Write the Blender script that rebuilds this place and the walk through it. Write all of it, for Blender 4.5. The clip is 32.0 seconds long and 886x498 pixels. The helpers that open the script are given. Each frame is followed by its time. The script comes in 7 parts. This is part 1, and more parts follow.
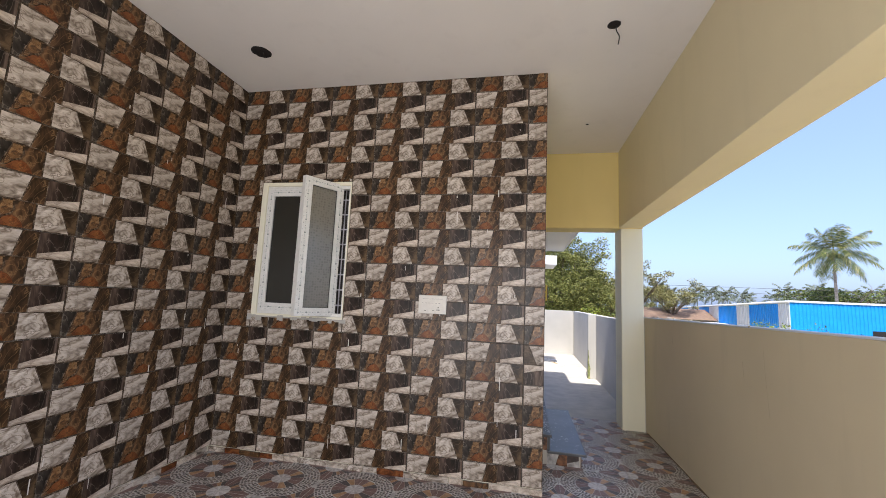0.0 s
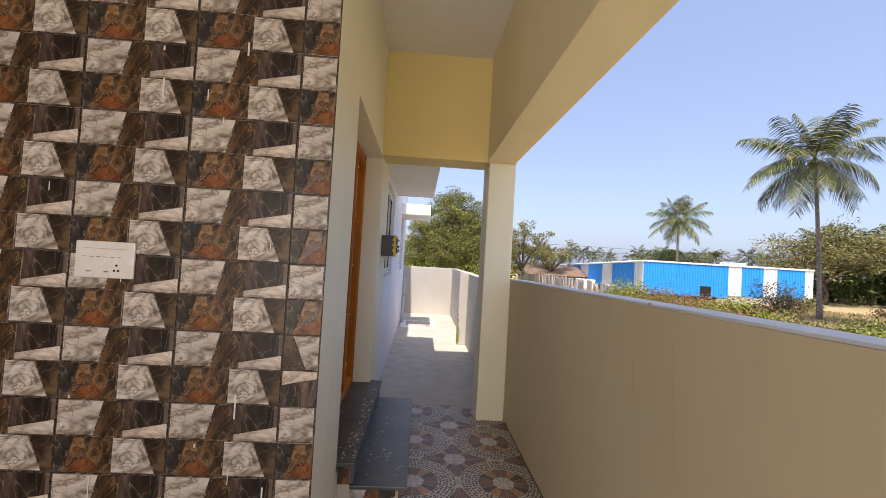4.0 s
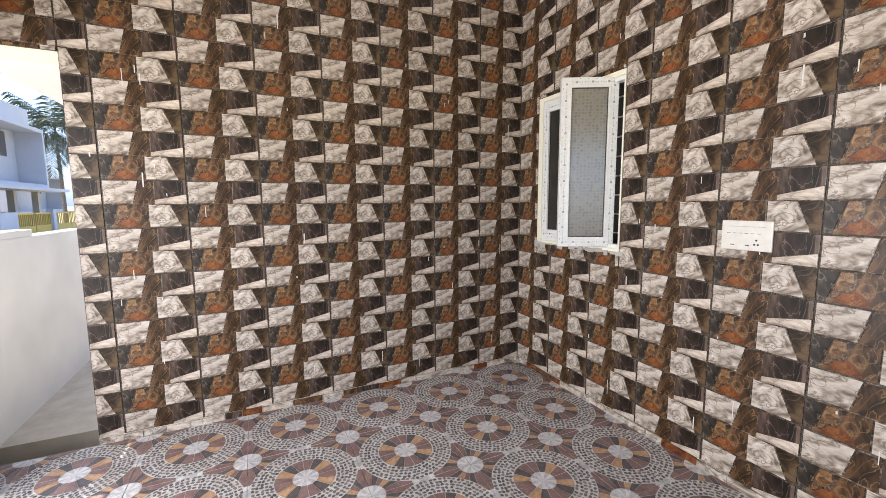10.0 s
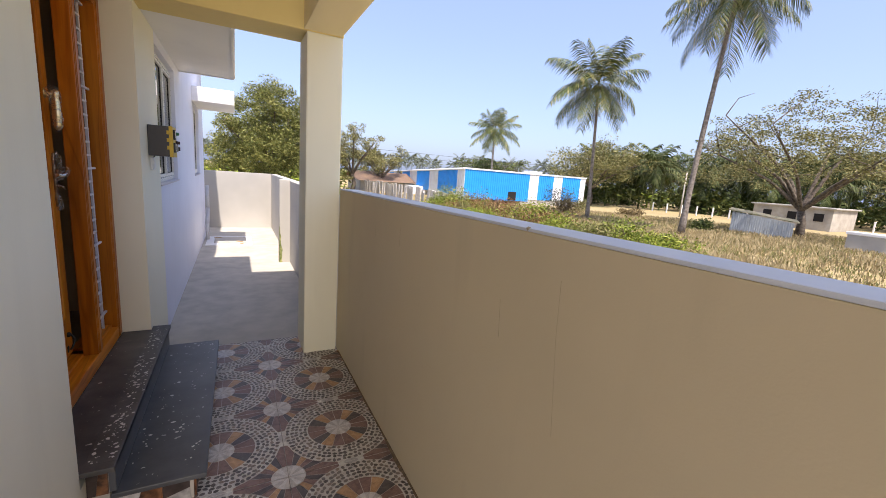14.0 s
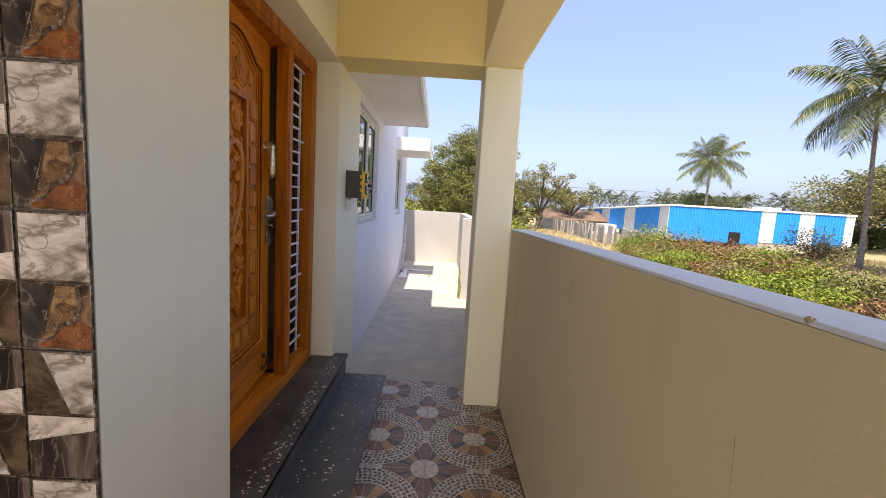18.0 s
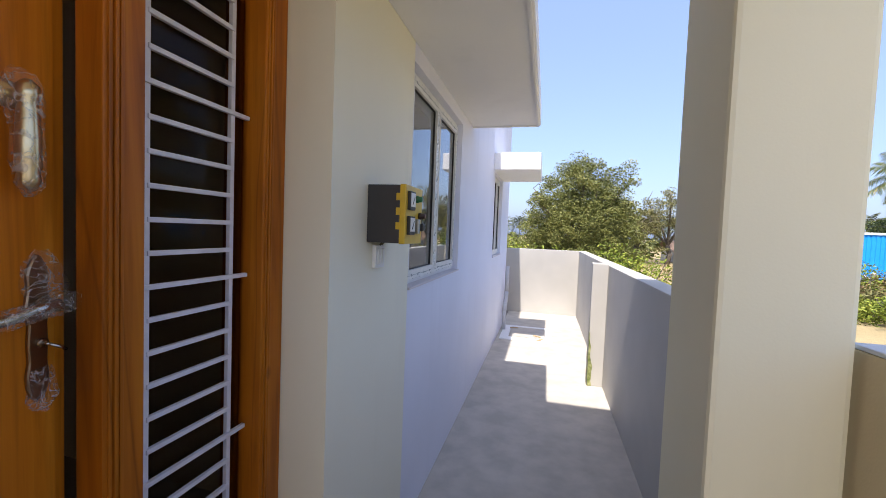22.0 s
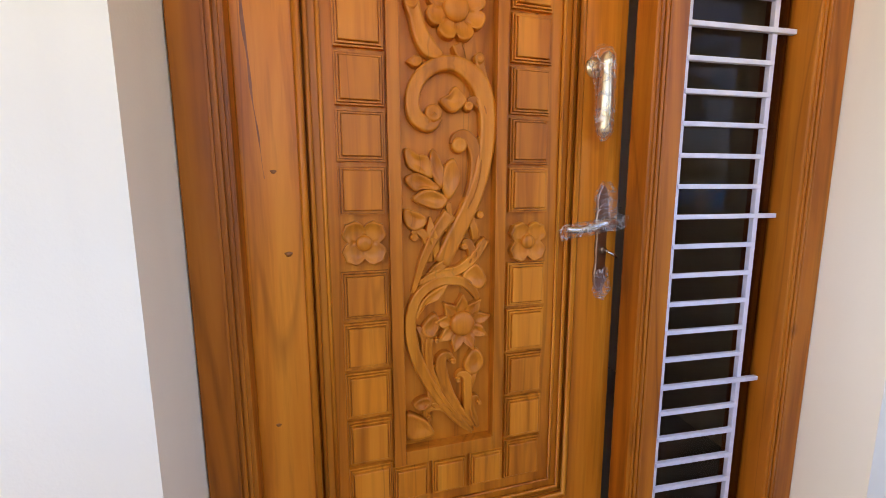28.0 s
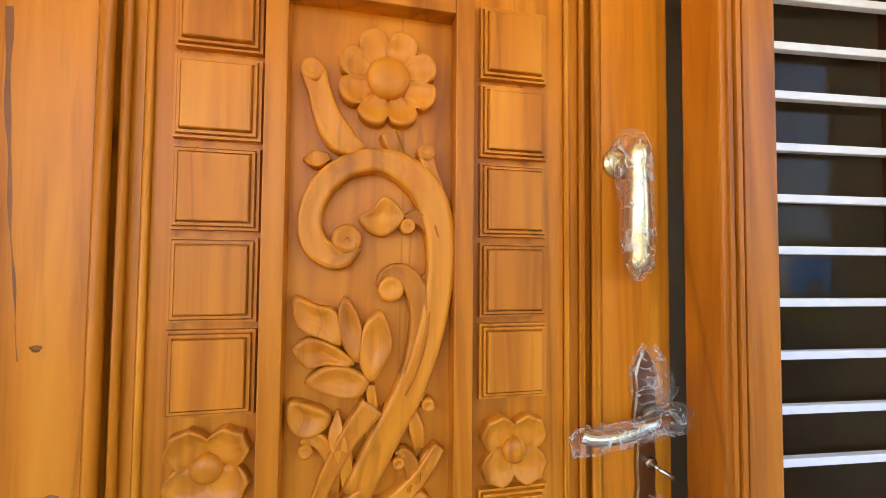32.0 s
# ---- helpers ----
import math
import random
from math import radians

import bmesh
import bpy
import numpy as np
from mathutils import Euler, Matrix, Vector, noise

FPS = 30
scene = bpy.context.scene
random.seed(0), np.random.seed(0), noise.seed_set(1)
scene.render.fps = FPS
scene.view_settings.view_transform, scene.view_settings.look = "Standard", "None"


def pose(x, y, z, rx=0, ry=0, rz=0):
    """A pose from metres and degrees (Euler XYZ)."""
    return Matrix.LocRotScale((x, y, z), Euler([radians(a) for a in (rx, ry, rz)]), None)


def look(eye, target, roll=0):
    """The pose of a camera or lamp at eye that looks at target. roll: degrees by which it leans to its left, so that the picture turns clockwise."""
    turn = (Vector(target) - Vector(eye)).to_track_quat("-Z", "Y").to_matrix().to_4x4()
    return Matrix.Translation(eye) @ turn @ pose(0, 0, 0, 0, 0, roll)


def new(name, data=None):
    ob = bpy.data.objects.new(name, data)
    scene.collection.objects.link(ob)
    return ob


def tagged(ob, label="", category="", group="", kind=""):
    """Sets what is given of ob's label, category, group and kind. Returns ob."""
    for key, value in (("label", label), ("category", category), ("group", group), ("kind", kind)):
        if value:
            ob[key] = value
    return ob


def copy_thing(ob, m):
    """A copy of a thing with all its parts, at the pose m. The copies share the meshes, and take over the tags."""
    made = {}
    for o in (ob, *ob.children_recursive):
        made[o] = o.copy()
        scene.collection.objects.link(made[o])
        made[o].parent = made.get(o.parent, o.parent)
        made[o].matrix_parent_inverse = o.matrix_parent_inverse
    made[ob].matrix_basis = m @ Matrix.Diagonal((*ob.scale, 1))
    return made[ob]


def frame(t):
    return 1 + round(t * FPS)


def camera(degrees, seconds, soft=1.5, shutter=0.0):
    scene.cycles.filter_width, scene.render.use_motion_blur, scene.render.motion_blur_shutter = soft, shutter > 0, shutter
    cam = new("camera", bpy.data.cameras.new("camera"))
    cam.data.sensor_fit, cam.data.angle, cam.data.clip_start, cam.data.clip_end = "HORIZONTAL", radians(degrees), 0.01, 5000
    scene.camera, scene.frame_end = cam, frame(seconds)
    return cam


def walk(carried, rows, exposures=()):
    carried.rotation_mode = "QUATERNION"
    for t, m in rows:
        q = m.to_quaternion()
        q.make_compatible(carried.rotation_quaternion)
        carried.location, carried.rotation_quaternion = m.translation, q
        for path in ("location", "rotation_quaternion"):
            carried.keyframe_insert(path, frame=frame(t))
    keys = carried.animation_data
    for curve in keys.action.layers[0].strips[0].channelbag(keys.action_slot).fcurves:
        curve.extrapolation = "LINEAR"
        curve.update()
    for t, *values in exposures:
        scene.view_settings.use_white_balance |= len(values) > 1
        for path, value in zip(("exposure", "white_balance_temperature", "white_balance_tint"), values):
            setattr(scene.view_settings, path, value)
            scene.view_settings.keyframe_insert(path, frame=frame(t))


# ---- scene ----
import itertools
cam = camera(95.8, 32.0, soft=0.9)
PATH = [
    (0, (-0.609, -3.572, 1.428), (-1.006, -1.627, 1.671), 2.6),
    (0.5, (-0.542, -3.502, 1.414), (-0.889, -1.552, 1.692), 2.6),
    (1, (-0.396, -3.351, 1.408), (-0.673, -1.39, 1.682), 2.6),
    (1.5, (-0.309, -3.126, 1.389), (-0.475, -1.147, 1.63), 2.7),
    (2, (-0.224, -2.807, 1.386), (-0.265, -0.816, 1.572), 2.9),
    (2.5, (-0.06, -2.549, 1.394), (-0.042, -0.553, 1.528), 2.6),
    (3, (-0.027, -2.337, 1.434), (0.064, -0.341, 1.535), 3.1),
    (3.5, (-0.035, -2.142, 1.447), (0.074, -0.148, 1.555), 3.3),
    (5.5, (-0.013, -1.992, 1.501), (-0.155, -0.019, 1.204), 2.6),
    (6, (-0.083, -2.033, 1.517), (-0.585, -0.124, 1.195), 2.3),
    (6.5, (-0.134, -2.127, 1.517), (-0.954, -0.332, 1.189), 1.6),
    (7, (-0.146, -2.247, 1.514), (-1.182, -0.566, 1.194), 1.1),
    (7.5, (-0.149, -2.4, 1.527), (-1.413, -0.878, 1.234), 0.5),
    (8, (-0.131, -2.57, 1.545), (-1.662, -1.311, 1.275), -0.1),
    (8.5, (-0.111, -2.655, 1.538), (-1.861, -1.717, 1.296), -0.7),
    (9, (-0.12, -2.63, 1.535), (-1.985, -1.943, 1.316), -1.0),
    (9.5, (-0.132, -2.592, 1.543), (-2.017, -1.959, 1.327), -1.0),
    (10, (-0.153, -2.587, 1.54), (-1.952, -1.742, 1.316), -0.3),
    (10.5, (-0.202, -2.586, 1.541), (-1.745, -1.337, 1.304), 0.7),
    (11, (-0.206, -2.51, 1.531), (-1.371, -0.901, 1.303), 1.8),
    (11.5, (-0.222, -2.45, 1.518), (-0.971, -0.609, 1.302), 2.6),
    (12, (-0.163, -2.334, 1.517), (-0.577, -0.389, 1.298), 3.0),
    (12.5, (-0.009, -2.136, 1.51), (-0.056, -0.151, 1.273), 3.5),
    (13, (0.115, -1.956, 1.478), (0.563, -0.024, 1.22), 3.9),
    (13.5, (0.144, -1.703, 1.442), (0.965, 0.096, 1.144), 4.1),
    (14, (0.101, -1.487, 1.458), (1.015, 0.256, 1.102), 4.2),
    (14.5, (0.132, -1.35, 1.46), (0.926, 0.438, 1.047), 4.1),
    (15, (0.201, -1.252, 1.468), (0.759, 0.614, 1.012), 3.7),
    (15.5, (0.223, -1.242, 1.474), (0.516, 0.677, 0.992), 3.2),
    (17.5, (0.286, -1.164, 1.472), (0.316, 0.83, 1.314), 3.6),
    (18, (0.293, -1.154, 1.466), (0.327, 0.832, 1.233), 3.5),
    (18.5, (0.307, -1.113, 1.463), (0.345, 0.865, 1.17), 3.4),
    (19, (0.302, -0.936, 1.445), (0.337, 1.04, 1.136), 3.3),
    (19.5, (0.302, -0.653, 1.462), (0.332, 1.326, 1.171), 3.3),
    (20, (0.357, -0.299, 1.447), (0.373, 1.685, 1.194), 3.1),
    (20.5, (0.379, 0.052, 1.449), (0.378, 2.041, 1.241), 3.1),
    (21, (0.317, 0.393, 1.454), (0.285, 2.386, 1.29), 3.0),
    (21.5, (0.262, 0.63, 1.461), (0.106, 2.62, 1.337), 2.7),
    (22, (0.193, 0.658, 1.505), (-0.3, 2.594, 1.416), 2.2),
    (22.5, (0.154, 0.546, 1.55), (-0.901, 2.243, 1.485), 1.1),
    (23, (0.165, 0.517, 1.578), (-1.322, 1.854, 1.56), -0.1),
    (23.5, (0.187, 0.538, 1.593), (-1.547, 1.534, 1.632), -0.5),
    (24, (0.209, 0.529, 1.613), (-1.629, 1.305, 1.753), -0.8),
    (24.5, (0.236, 0.521, 1.652), (-1.651, 1.153, 1.851), -0.8),
    (26.5, (0.224, 0.541, 1.528), (-1.725, 0.935, 1.741), -0.2),
    (27, (0.214, 0.555, 1.492), (-1.747, 0.943, 1.574), -0.2),
    (27.5, (0.207, 0.577, 1.454), (-1.753, 0.962, 1.353), -0.2),
    (28, (0.208, 0.589, 1.42), (-1.733, 0.978, 1.137), -0.2),
    (28.5, (0.213, 0.599, 1.381), (-1.697, 0.989, 0.937), -0.1),
    (29, (0.229, 0.612, 1.361), (-1.644, 1.007, 0.784), -0.1),
    (29.5, (0.236, 0.635, 1.367), (-1.614, 1.04, 0.726), 0.0),
    (30, (0.23, 0.679, 1.396), (-1.63, 1.105, 0.799), 0.3),
    (30.5, (0.16, 0.716, 1.424), (-1.736, 1.164, 0.973), 0.6),
    (31, (0.052, 0.762, 1.468), (-1.882, 1.203, 1.21), 0.6),
    (31.5, (-0.014, 0.77, 1.517), (-1.973, 1.161, 1.425), 0.7),
    (32, (-0.143, 0.808, 1.557), (-2.127, 1.054, 1.631), 0.5),
]
EXPOSURES = [(0.0, 2.4, 6300, 14), (1.5, 2.22, 6900, 16), (3.0, 2.2, 7100, 18), (6.0, 2.43, 7200, 17), (7.0, 2.7, 6500, 16), (8.0, 2.95, 6400, 16), (9.0, 3.0, 6150, 12), (10.3, 3.05, 6200, 13), (11.5, 2.85, 6250, 16), (12.0, 2.55, 6250, 16), (12.6, 2.4, 6900, 18), (15.0, 2.35, 6900, 18), (18.5, 2.4, 7200, 17), (20.5, 2.42, 7100, 18), (22.0, 2.4, 6500, 16), (23.0, 3.1, 7700, 17), (24.0, 3.77, 7850, 18), (27.0, 3.8, 6600, 21), (29.0, 4.0, 6600, 21), (30.0, 4.0, 6800, 19), (31.0, 4.1, 7700, 18), (32.0, 4.42, 6800, 6)]
walk(cam, [(t, look(eye, target, roll)) for t, eye, target, roll in PATH], EXPOSURES)

# ---- world and sun ----
SUN_DIR = Vector((0.064, 0.557, -1.0)).normalized()
SUN_EL = math.asin(-SUN_DIR.z)
world = bpy.data.worlds.new("world")
scene.world = world
world.use_nodes = True
wn = world.node_tree
sky = wn.nodes.new("ShaderNodeTexSky")
sky.sky_type = "NISHITA"
sky.sun_disc = False
sky.sun_elevation = SUN_EL
sky.sun_rotation = math.atan2(-SUN_DIR.x, -SUN_DIR.y)
sky.altitude = 300
sky.air_density = 1.0
sky.dust_density = 3.5
sky.ozone_density = 3.0
# a thin milky haze evens the clear sky
haze = wn.nodes.new("ShaderNodeMix")
haze.data_type = "RGBA"
haze.inputs[0].default_value = 0.45
haze.inputs[7].default_value = (1.72, 2.40, 4.05, 1)
wn.links.new(sky.outputs[0], haze.inputs[6])
wn.links.new(haze.outputs[2], wn.nodes["Background"].inputs[0])
wn.nodes["Background"].inputs[1].default_value = 0.060
sun_data = bpy.data.lights.new("sun", "SUN")
sun_data.energy = 1.5
sun_data.angle = radians(0.6)
sun_data.color = (1.0, 0.95, 0.86)
sun = new("sun", sun_data)
# the light of the bright street, coming in by the open front of the porch
front_data = bpy.data.lights.new("front_opening_light", "AREA")
front_data.shape, front_data.size, front_data.size_y = "RECTANGLE", 3.2, 2.2
front_data.energy = 22
front_data.color = (1.0, 0.98, 0.95)
front = new("front_opening_light", front_data)
front.matrix_world = look((-0.85, -4.95, 1.25), (-0.6, -0.6, 0.6))
sun.matrix_world = look((0, 0, 30), Vector((0, 0, 30)) + SUN_DIR)


# ---- mesh helpers ----
def empty(name, loc=(0, 0, 0), label="", category="", group="", kind=""):
    ob = new(name)
    ob.location = loc
    return tagged(ob, label, category, group, kind)


def slots(mesh, material):
    for m in material if isinstance(material, (list, tuple)) else [material]:
        mesh.materials.append(m)


def part(name, bm, material, parent=None, label="", smooth=False):
    """Links a bmesh, given in the parent's space, as one mesh object."""
    mesh = bpy.data.meshes.new(name)
    bm.normal_update()
    bm.to_mesh(mesh)
    bm.free()
    slots(mesh, material)
    if smooth:
        mesh.polygons.foreach_set("use_smooth", [True] * len(mesh.polygons))
    ob = new(name, mesh)
    if parent is not None:
        ob.parent = parent
    return tagged(ob, label)


def thing(name, bm, material, label, category, group="", kind="", smooth=False):
    return tagged(part(name, bm, material, None, "", smooth), label, category, group, kind)


def box(bm, x0, x1, y0, y1, z0, z1, bevel=0.0, mi=0):
    r = bmesh.ops.create_cube(bm, size=1.0)
    vs = r["verts"]
    for v in vs:
        v.co = Vector((x0 + (v.co.x + 0.5) * (x1 - x0), y0 + (v.co.y + 0.5) * (y1 - y0), z0 + (v.co.z + 0.5) * (z1 - z0)))
    faces = list({f for v in vs for f in v.link_faces})
    for f in faces:
        f.material_index = mi
    if bevel > 0:
        edges = list({e for v in vs for e in v.link_edges})
        out = bmesh.ops.bevel(bm, geom=edges, offset=bevel, segments=2, profile=0.6, affect="EDGES")
        for f in out["faces"]:
            f.material_index = mi
    return vs


def boxed(x0, x1, y0, y1, z0, z1, bevel=0.0):
    bm = bmesh.new()
    box(bm, x0, x1, y0, y1, z0, z1, bevel)
    return bm


def tube(bm, points, radii, sides=8, caps=True, mi=0):
    """A tube along points; radii one number or one for each point."""
    pts = [Vector(p) for p in points]
    rs = radii if isinstance(radii, (list, tuple)) else [radii] * len(pts)
    rings, side = [], None
    for i, p in enumerate(pts):
        d = (pts[min(i + 1, len(pts) - 1)] - pts[max(i - 1, 0)]).normalized()
        if side is None:
            side = d.orthogonal().normalized()
        side = (side - d * side.dot(d)).normalized()
        up = d.cross(side)
        rings.append([bm.verts.new(p + rs[i] * (math.cos(a) * side + math.sin(a) * up)) for a in (2 * math.pi * k / sides for k in range(sides))])
    for a, b in zip(rings, rings[1:]):
        for k in range(sides):
            f = bm.faces.new((a[k], a[(k + 1) % sides], b[(k + 1) % sides], b[k]))
            f.smooth, f.material_index = True, mi
    if caps:
        for ring, flip in ((rings[0], True), (rings[-1], False)):
            f = bm.faces.new(ring[::-1] if flip else ring)
            f.material_index = mi
    return rings


def lathe(bm, profile, centre, axis="z", sides=20, mi=0):
    """profile: (radius, height) pairs turned round an axis through centre."""
    c = Vector(centre)
    rings = []
    for r, h in profile:
        ring = []
        for k in range(sides):
            a = 2 * math.pi * k / sides
            p = {"z": (r * math.cos(a), r * math.sin(a), h), "x": (h, r * math.cos(a), r * math.sin(a)), "y": (r * math.sin(a), h, r * math.cos(a))}[axis]
            ring.append(bm.verts.new(c + Vector(p)))
        rings.append(ring)
    for a, b in zip(rings, rings[1:]):
        for k in range(sides):
            f = bm.faces.new((a[k], a[(k + 1) % sides], b[(k + 1) % sides], b[k]))
            f.smooth, f.material_index = True, mi
    for ring, flip in ((rings[0], True), (rings[-1], False)):
        f = bm.faces.new(ring[::-1] if flip else ring)
        f.material_index = mi


def smooth_line(points, n=8):
    """A Catmull-Rom line through the control points."""
    p = [Vector(q) for q in points]
    p = [2 * p[0] - p[1]] + p + [2 * p[-1] - p[-2]]
    out = []
    for i in range(1, len(p) - 2):
        for k in range(n):
            t = k / n
            a, b, c, d = p[i - 1], p[i], p[i + 1], p[i + 2]
            out.append(0.5 * (2 * b + (c - a) * t + (2 * a - 5 * b + 4 * c - d) * t * t + (3 * b - a - 3 * c + d) * t ** 3))
    return out + [p[-2]]


def wall_box(bm, axis, a0, a1, z0, z1, f0, f1, holes=()):
    """A wall along axis 'x' or 'y' from a0 to a1, faces at f0 and f1 on the other axis, with rectangular holes (b0, b1, h0, h1) going through."""
    cuts = sorted({a0, a1, *[h[0] for h in holes], *[h[1] for h in holes]})
    for s, e in zip(cuts, cuts[1:]):
        spans, z = [], z0
        for h in sorted((h for h in holes if h[0] < e - 1e-6 and h[1] > s + 1e-6), key=lambda h: h[2]):
            if h[2] > z + 1e-6:
                spans.append((z, h[2]))
            z = max(z, h[3])
        if z < z1 - 1e-6:
            spans.append((z, z1))
        for lo, hi in spans:
            if axis == "y":
                box(bm, f0, f1, s, e, lo, hi)
            else:
                box(bm, s, e, f0, f1, lo, hi)
    bmesh.ops.remove_doubles(bm, verts=bm.verts, dist=1e-5)
    seen = {}
    for f in bm.faces:
        seen.setdefault(tuple(sorted(v.index for v in f.verts)), []).append(f)
    bm.verts.index_update()
    seen = {}
    for f in bm.faces:
        seen.setdefault(tuple(sorted(v.index for v in f.verts)), []).append(f)
    bmesh.ops.delete(bm, geom=[f for g in seen.values() if len(g) > 1 for f in g], context="FACES_ONLY")


# ---- materials ----
def material(name, rough=0.6, metal=0.0, spec=0.5):
    m = bpy.data.materials.new(name)
    m.use_nodes = True
    nt = m.node_tree
    bsdf = nt.nodes["Principled BSDF"]
    bsdf.inputs["Roughness"].default_value = rough
    bsdf.inputs["Metallic"].default_value = metal
    bsdf.inputs["Specular IOR Level"].default_value = spec
    return m, nt, bsdf


def coords(nt, scale=(1, 1, 1), space="Object"):
    tc = nt.nodes.new("ShaderNodeTexCoord")
    mp = nt.nodes.new("ShaderNodeMapping")
    mp.inputs["Scale"].default_value = scale
    nt.links.new(tc.outputs[space], mp.inputs[0])
    return mp.outputs[0]


def noise_tex(nt, vec, scale, detail=4.0, rough=0.55, distort=0.0):
    n = nt.nodes.new("ShaderNodeTexNoise")
    n.inputs["Scale"].default_value = scale
    n.inputs["Detail"].default_value = detail
    n.inputs["Roughness"].default_value = rough
    n.inputs["Distortion"].default_value = distort
    nt.links.new(vec, n.inputs["Vector"])
    return n.outputs["Fac"]


def ramp(nt, fac, stops):
    r = nt.nodes.new("ShaderNodeValToRGB")
    while len(r.color_ramp.elements) < len(stops):
        r.color_ramp.elements.new(0.5)
    for e, (p, c) in zip(r.color_ramp.elements, stops):
        e.position, e.color = p, (*c, 1)
    nt.links.new(fac, r.inputs[0])
    return r.outputs[0]


def mixed(nt, fac, a, b, mode="MIX"):
    n = nt.nodes.new("ShaderNodeMix")
    n.data_type, n.blend_type = "RGBA", mode
    for sock, v in ((n.inputs[0], fac), (n.inputs[6], a), (n.inputs[7], b)):
        if isinstance(v, (int, float)):
            sock.default_value = v
        elif isinstance(v, tuple):
            sock.default_value = (*v, 1)
        else:
            nt.links.new(v, sock)
    return n.outputs[2]


def bumped(nt, bsdf, height, strength, distance=0.01):
    b = nt.nodes.new("ShaderNodeBump")
    b.inputs["Strength"].default_value = strength
    b.inputs["Distance"].default_value = distance
    nt.links.new(height, b.inputs["Height"])
    nt.links.new(b.outputs[0], bsdf.inputs["Normal"])


def object_random(nt):
    return nt.nodes.new("ShaderNodeObjectInfo").outputs["Random"]


def island_random(nt):
    return nt.nodes.new("ShaderNodeNewGeometry").outputs["Random Per Island"]


def shade(c, k):
    return tuple(min(1.0, v * k) for v in c)


def painted(name, colour, rough=0.62, stain=0.06, bump=0.12, stain_colour=None):
    """Rolled wall paint with faint roller texture, large cloudy stains and small specks."""
    m, nt, bsdf = material(name, rough, spec=0.3)
    v = coords(nt)
    big = noise_tex(nt, v, 0.9, 3.0)
    fine = noise_tex(nt, v, 160.0, 3.0)
    streak = noise_tex(nt, coords(nt, (3.0, 3.0, 0.35)), 2.0, 5.0)
    c = ramp(nt, big, [(0.3, shade(colour, 1 - stain)), (0.7, shade(colour, 1 + stain * 0.5))])
    c = mixed(nt, ramp(nt, streak, [(0.56, (0, 0, 0)), (0.75, (stain * 2.2,) * 3)]), c, stain_colour or shade(colour, 0.62))
    nt.links.new(c, bsdf.inputs["Base Color"])
    bumped(nt, bsdf, fine, bump, 0.003)
    return m


def speckled(name, a, b, scale, rough=0.5, bump=0.2, dist=0.004, spec=0.5, detail=6.0, big=0.0, lo=0.35, hi=0.65):
    m, nt, bsdf = material(name, rough, spec=spec)
    v = coords(nt)
    f = noise_tex(nt, v, scale, detail)
    c = ramp(nt, f, [(lo, a), (hi, b)])
    if big:
        c = mixed(nt, ramp(nt, noise_tex(nt, v, scale * 0.08, 3.0), [(0.35, (0, 0, 0)), (0.7, (big,) * 3)]), c, shade(a, 0.55))
    nt.links.new(c, bsdf.inputs["Base Color"])
    bumped(nt, bsdf, f, bump, dist)
    return m


def ceramic(name, stops, vein, scale=9.0, rough=0.22, vary=0.12, vein_amount=0.6, stretch=(1, 1, 1), distort=1.1, bump=0.25, spec=0.4, speck=0.80):
    """A printed glazed tile surface: marbled stone colours, broken veins and fine grain."""
    m, nt, bsdf = material(name, rough, spec=spec)
    v = coords(nt, stretch)
    cloud = noise_tex(nt, v, scale, 5.0, 0.55, distort)
    line = noise_tex(nt, v, scale * 0.8, 3.5, 0.5, 2.4)
    grain = noise_tex(nt, v, scale * 9, 4.0)
    c = ramp(nt, cloud, stops)
    veins = ramp(nt, line, [(0.475, (0, 0, 0)), (0.497, (vein_amount,) * 3), (0.503, (vein_amount,) * 3), (0.525, (0, 0, 0))])
    c = mixed(nt, veins, c, vein)
    c = mixed(nt, 1.0, c, ramp(nt, grain, [(0.36, (speck,) * 3), (0.6, (1.0,) * 3)]), "MULTIPLY")
    tone = ramp(nt, object_random(nt), [(0.0, (1 - vary,) * 3), (1.0, (1.0,) * 3)])
    c = mixed(nt, 1.0, c, tone, "MULTIPLY")
    nt.links.new(c, bsdf.inputs["Base Color"])
    bumped(nt, bsdf, cloud, bump, 0.004)
    return m


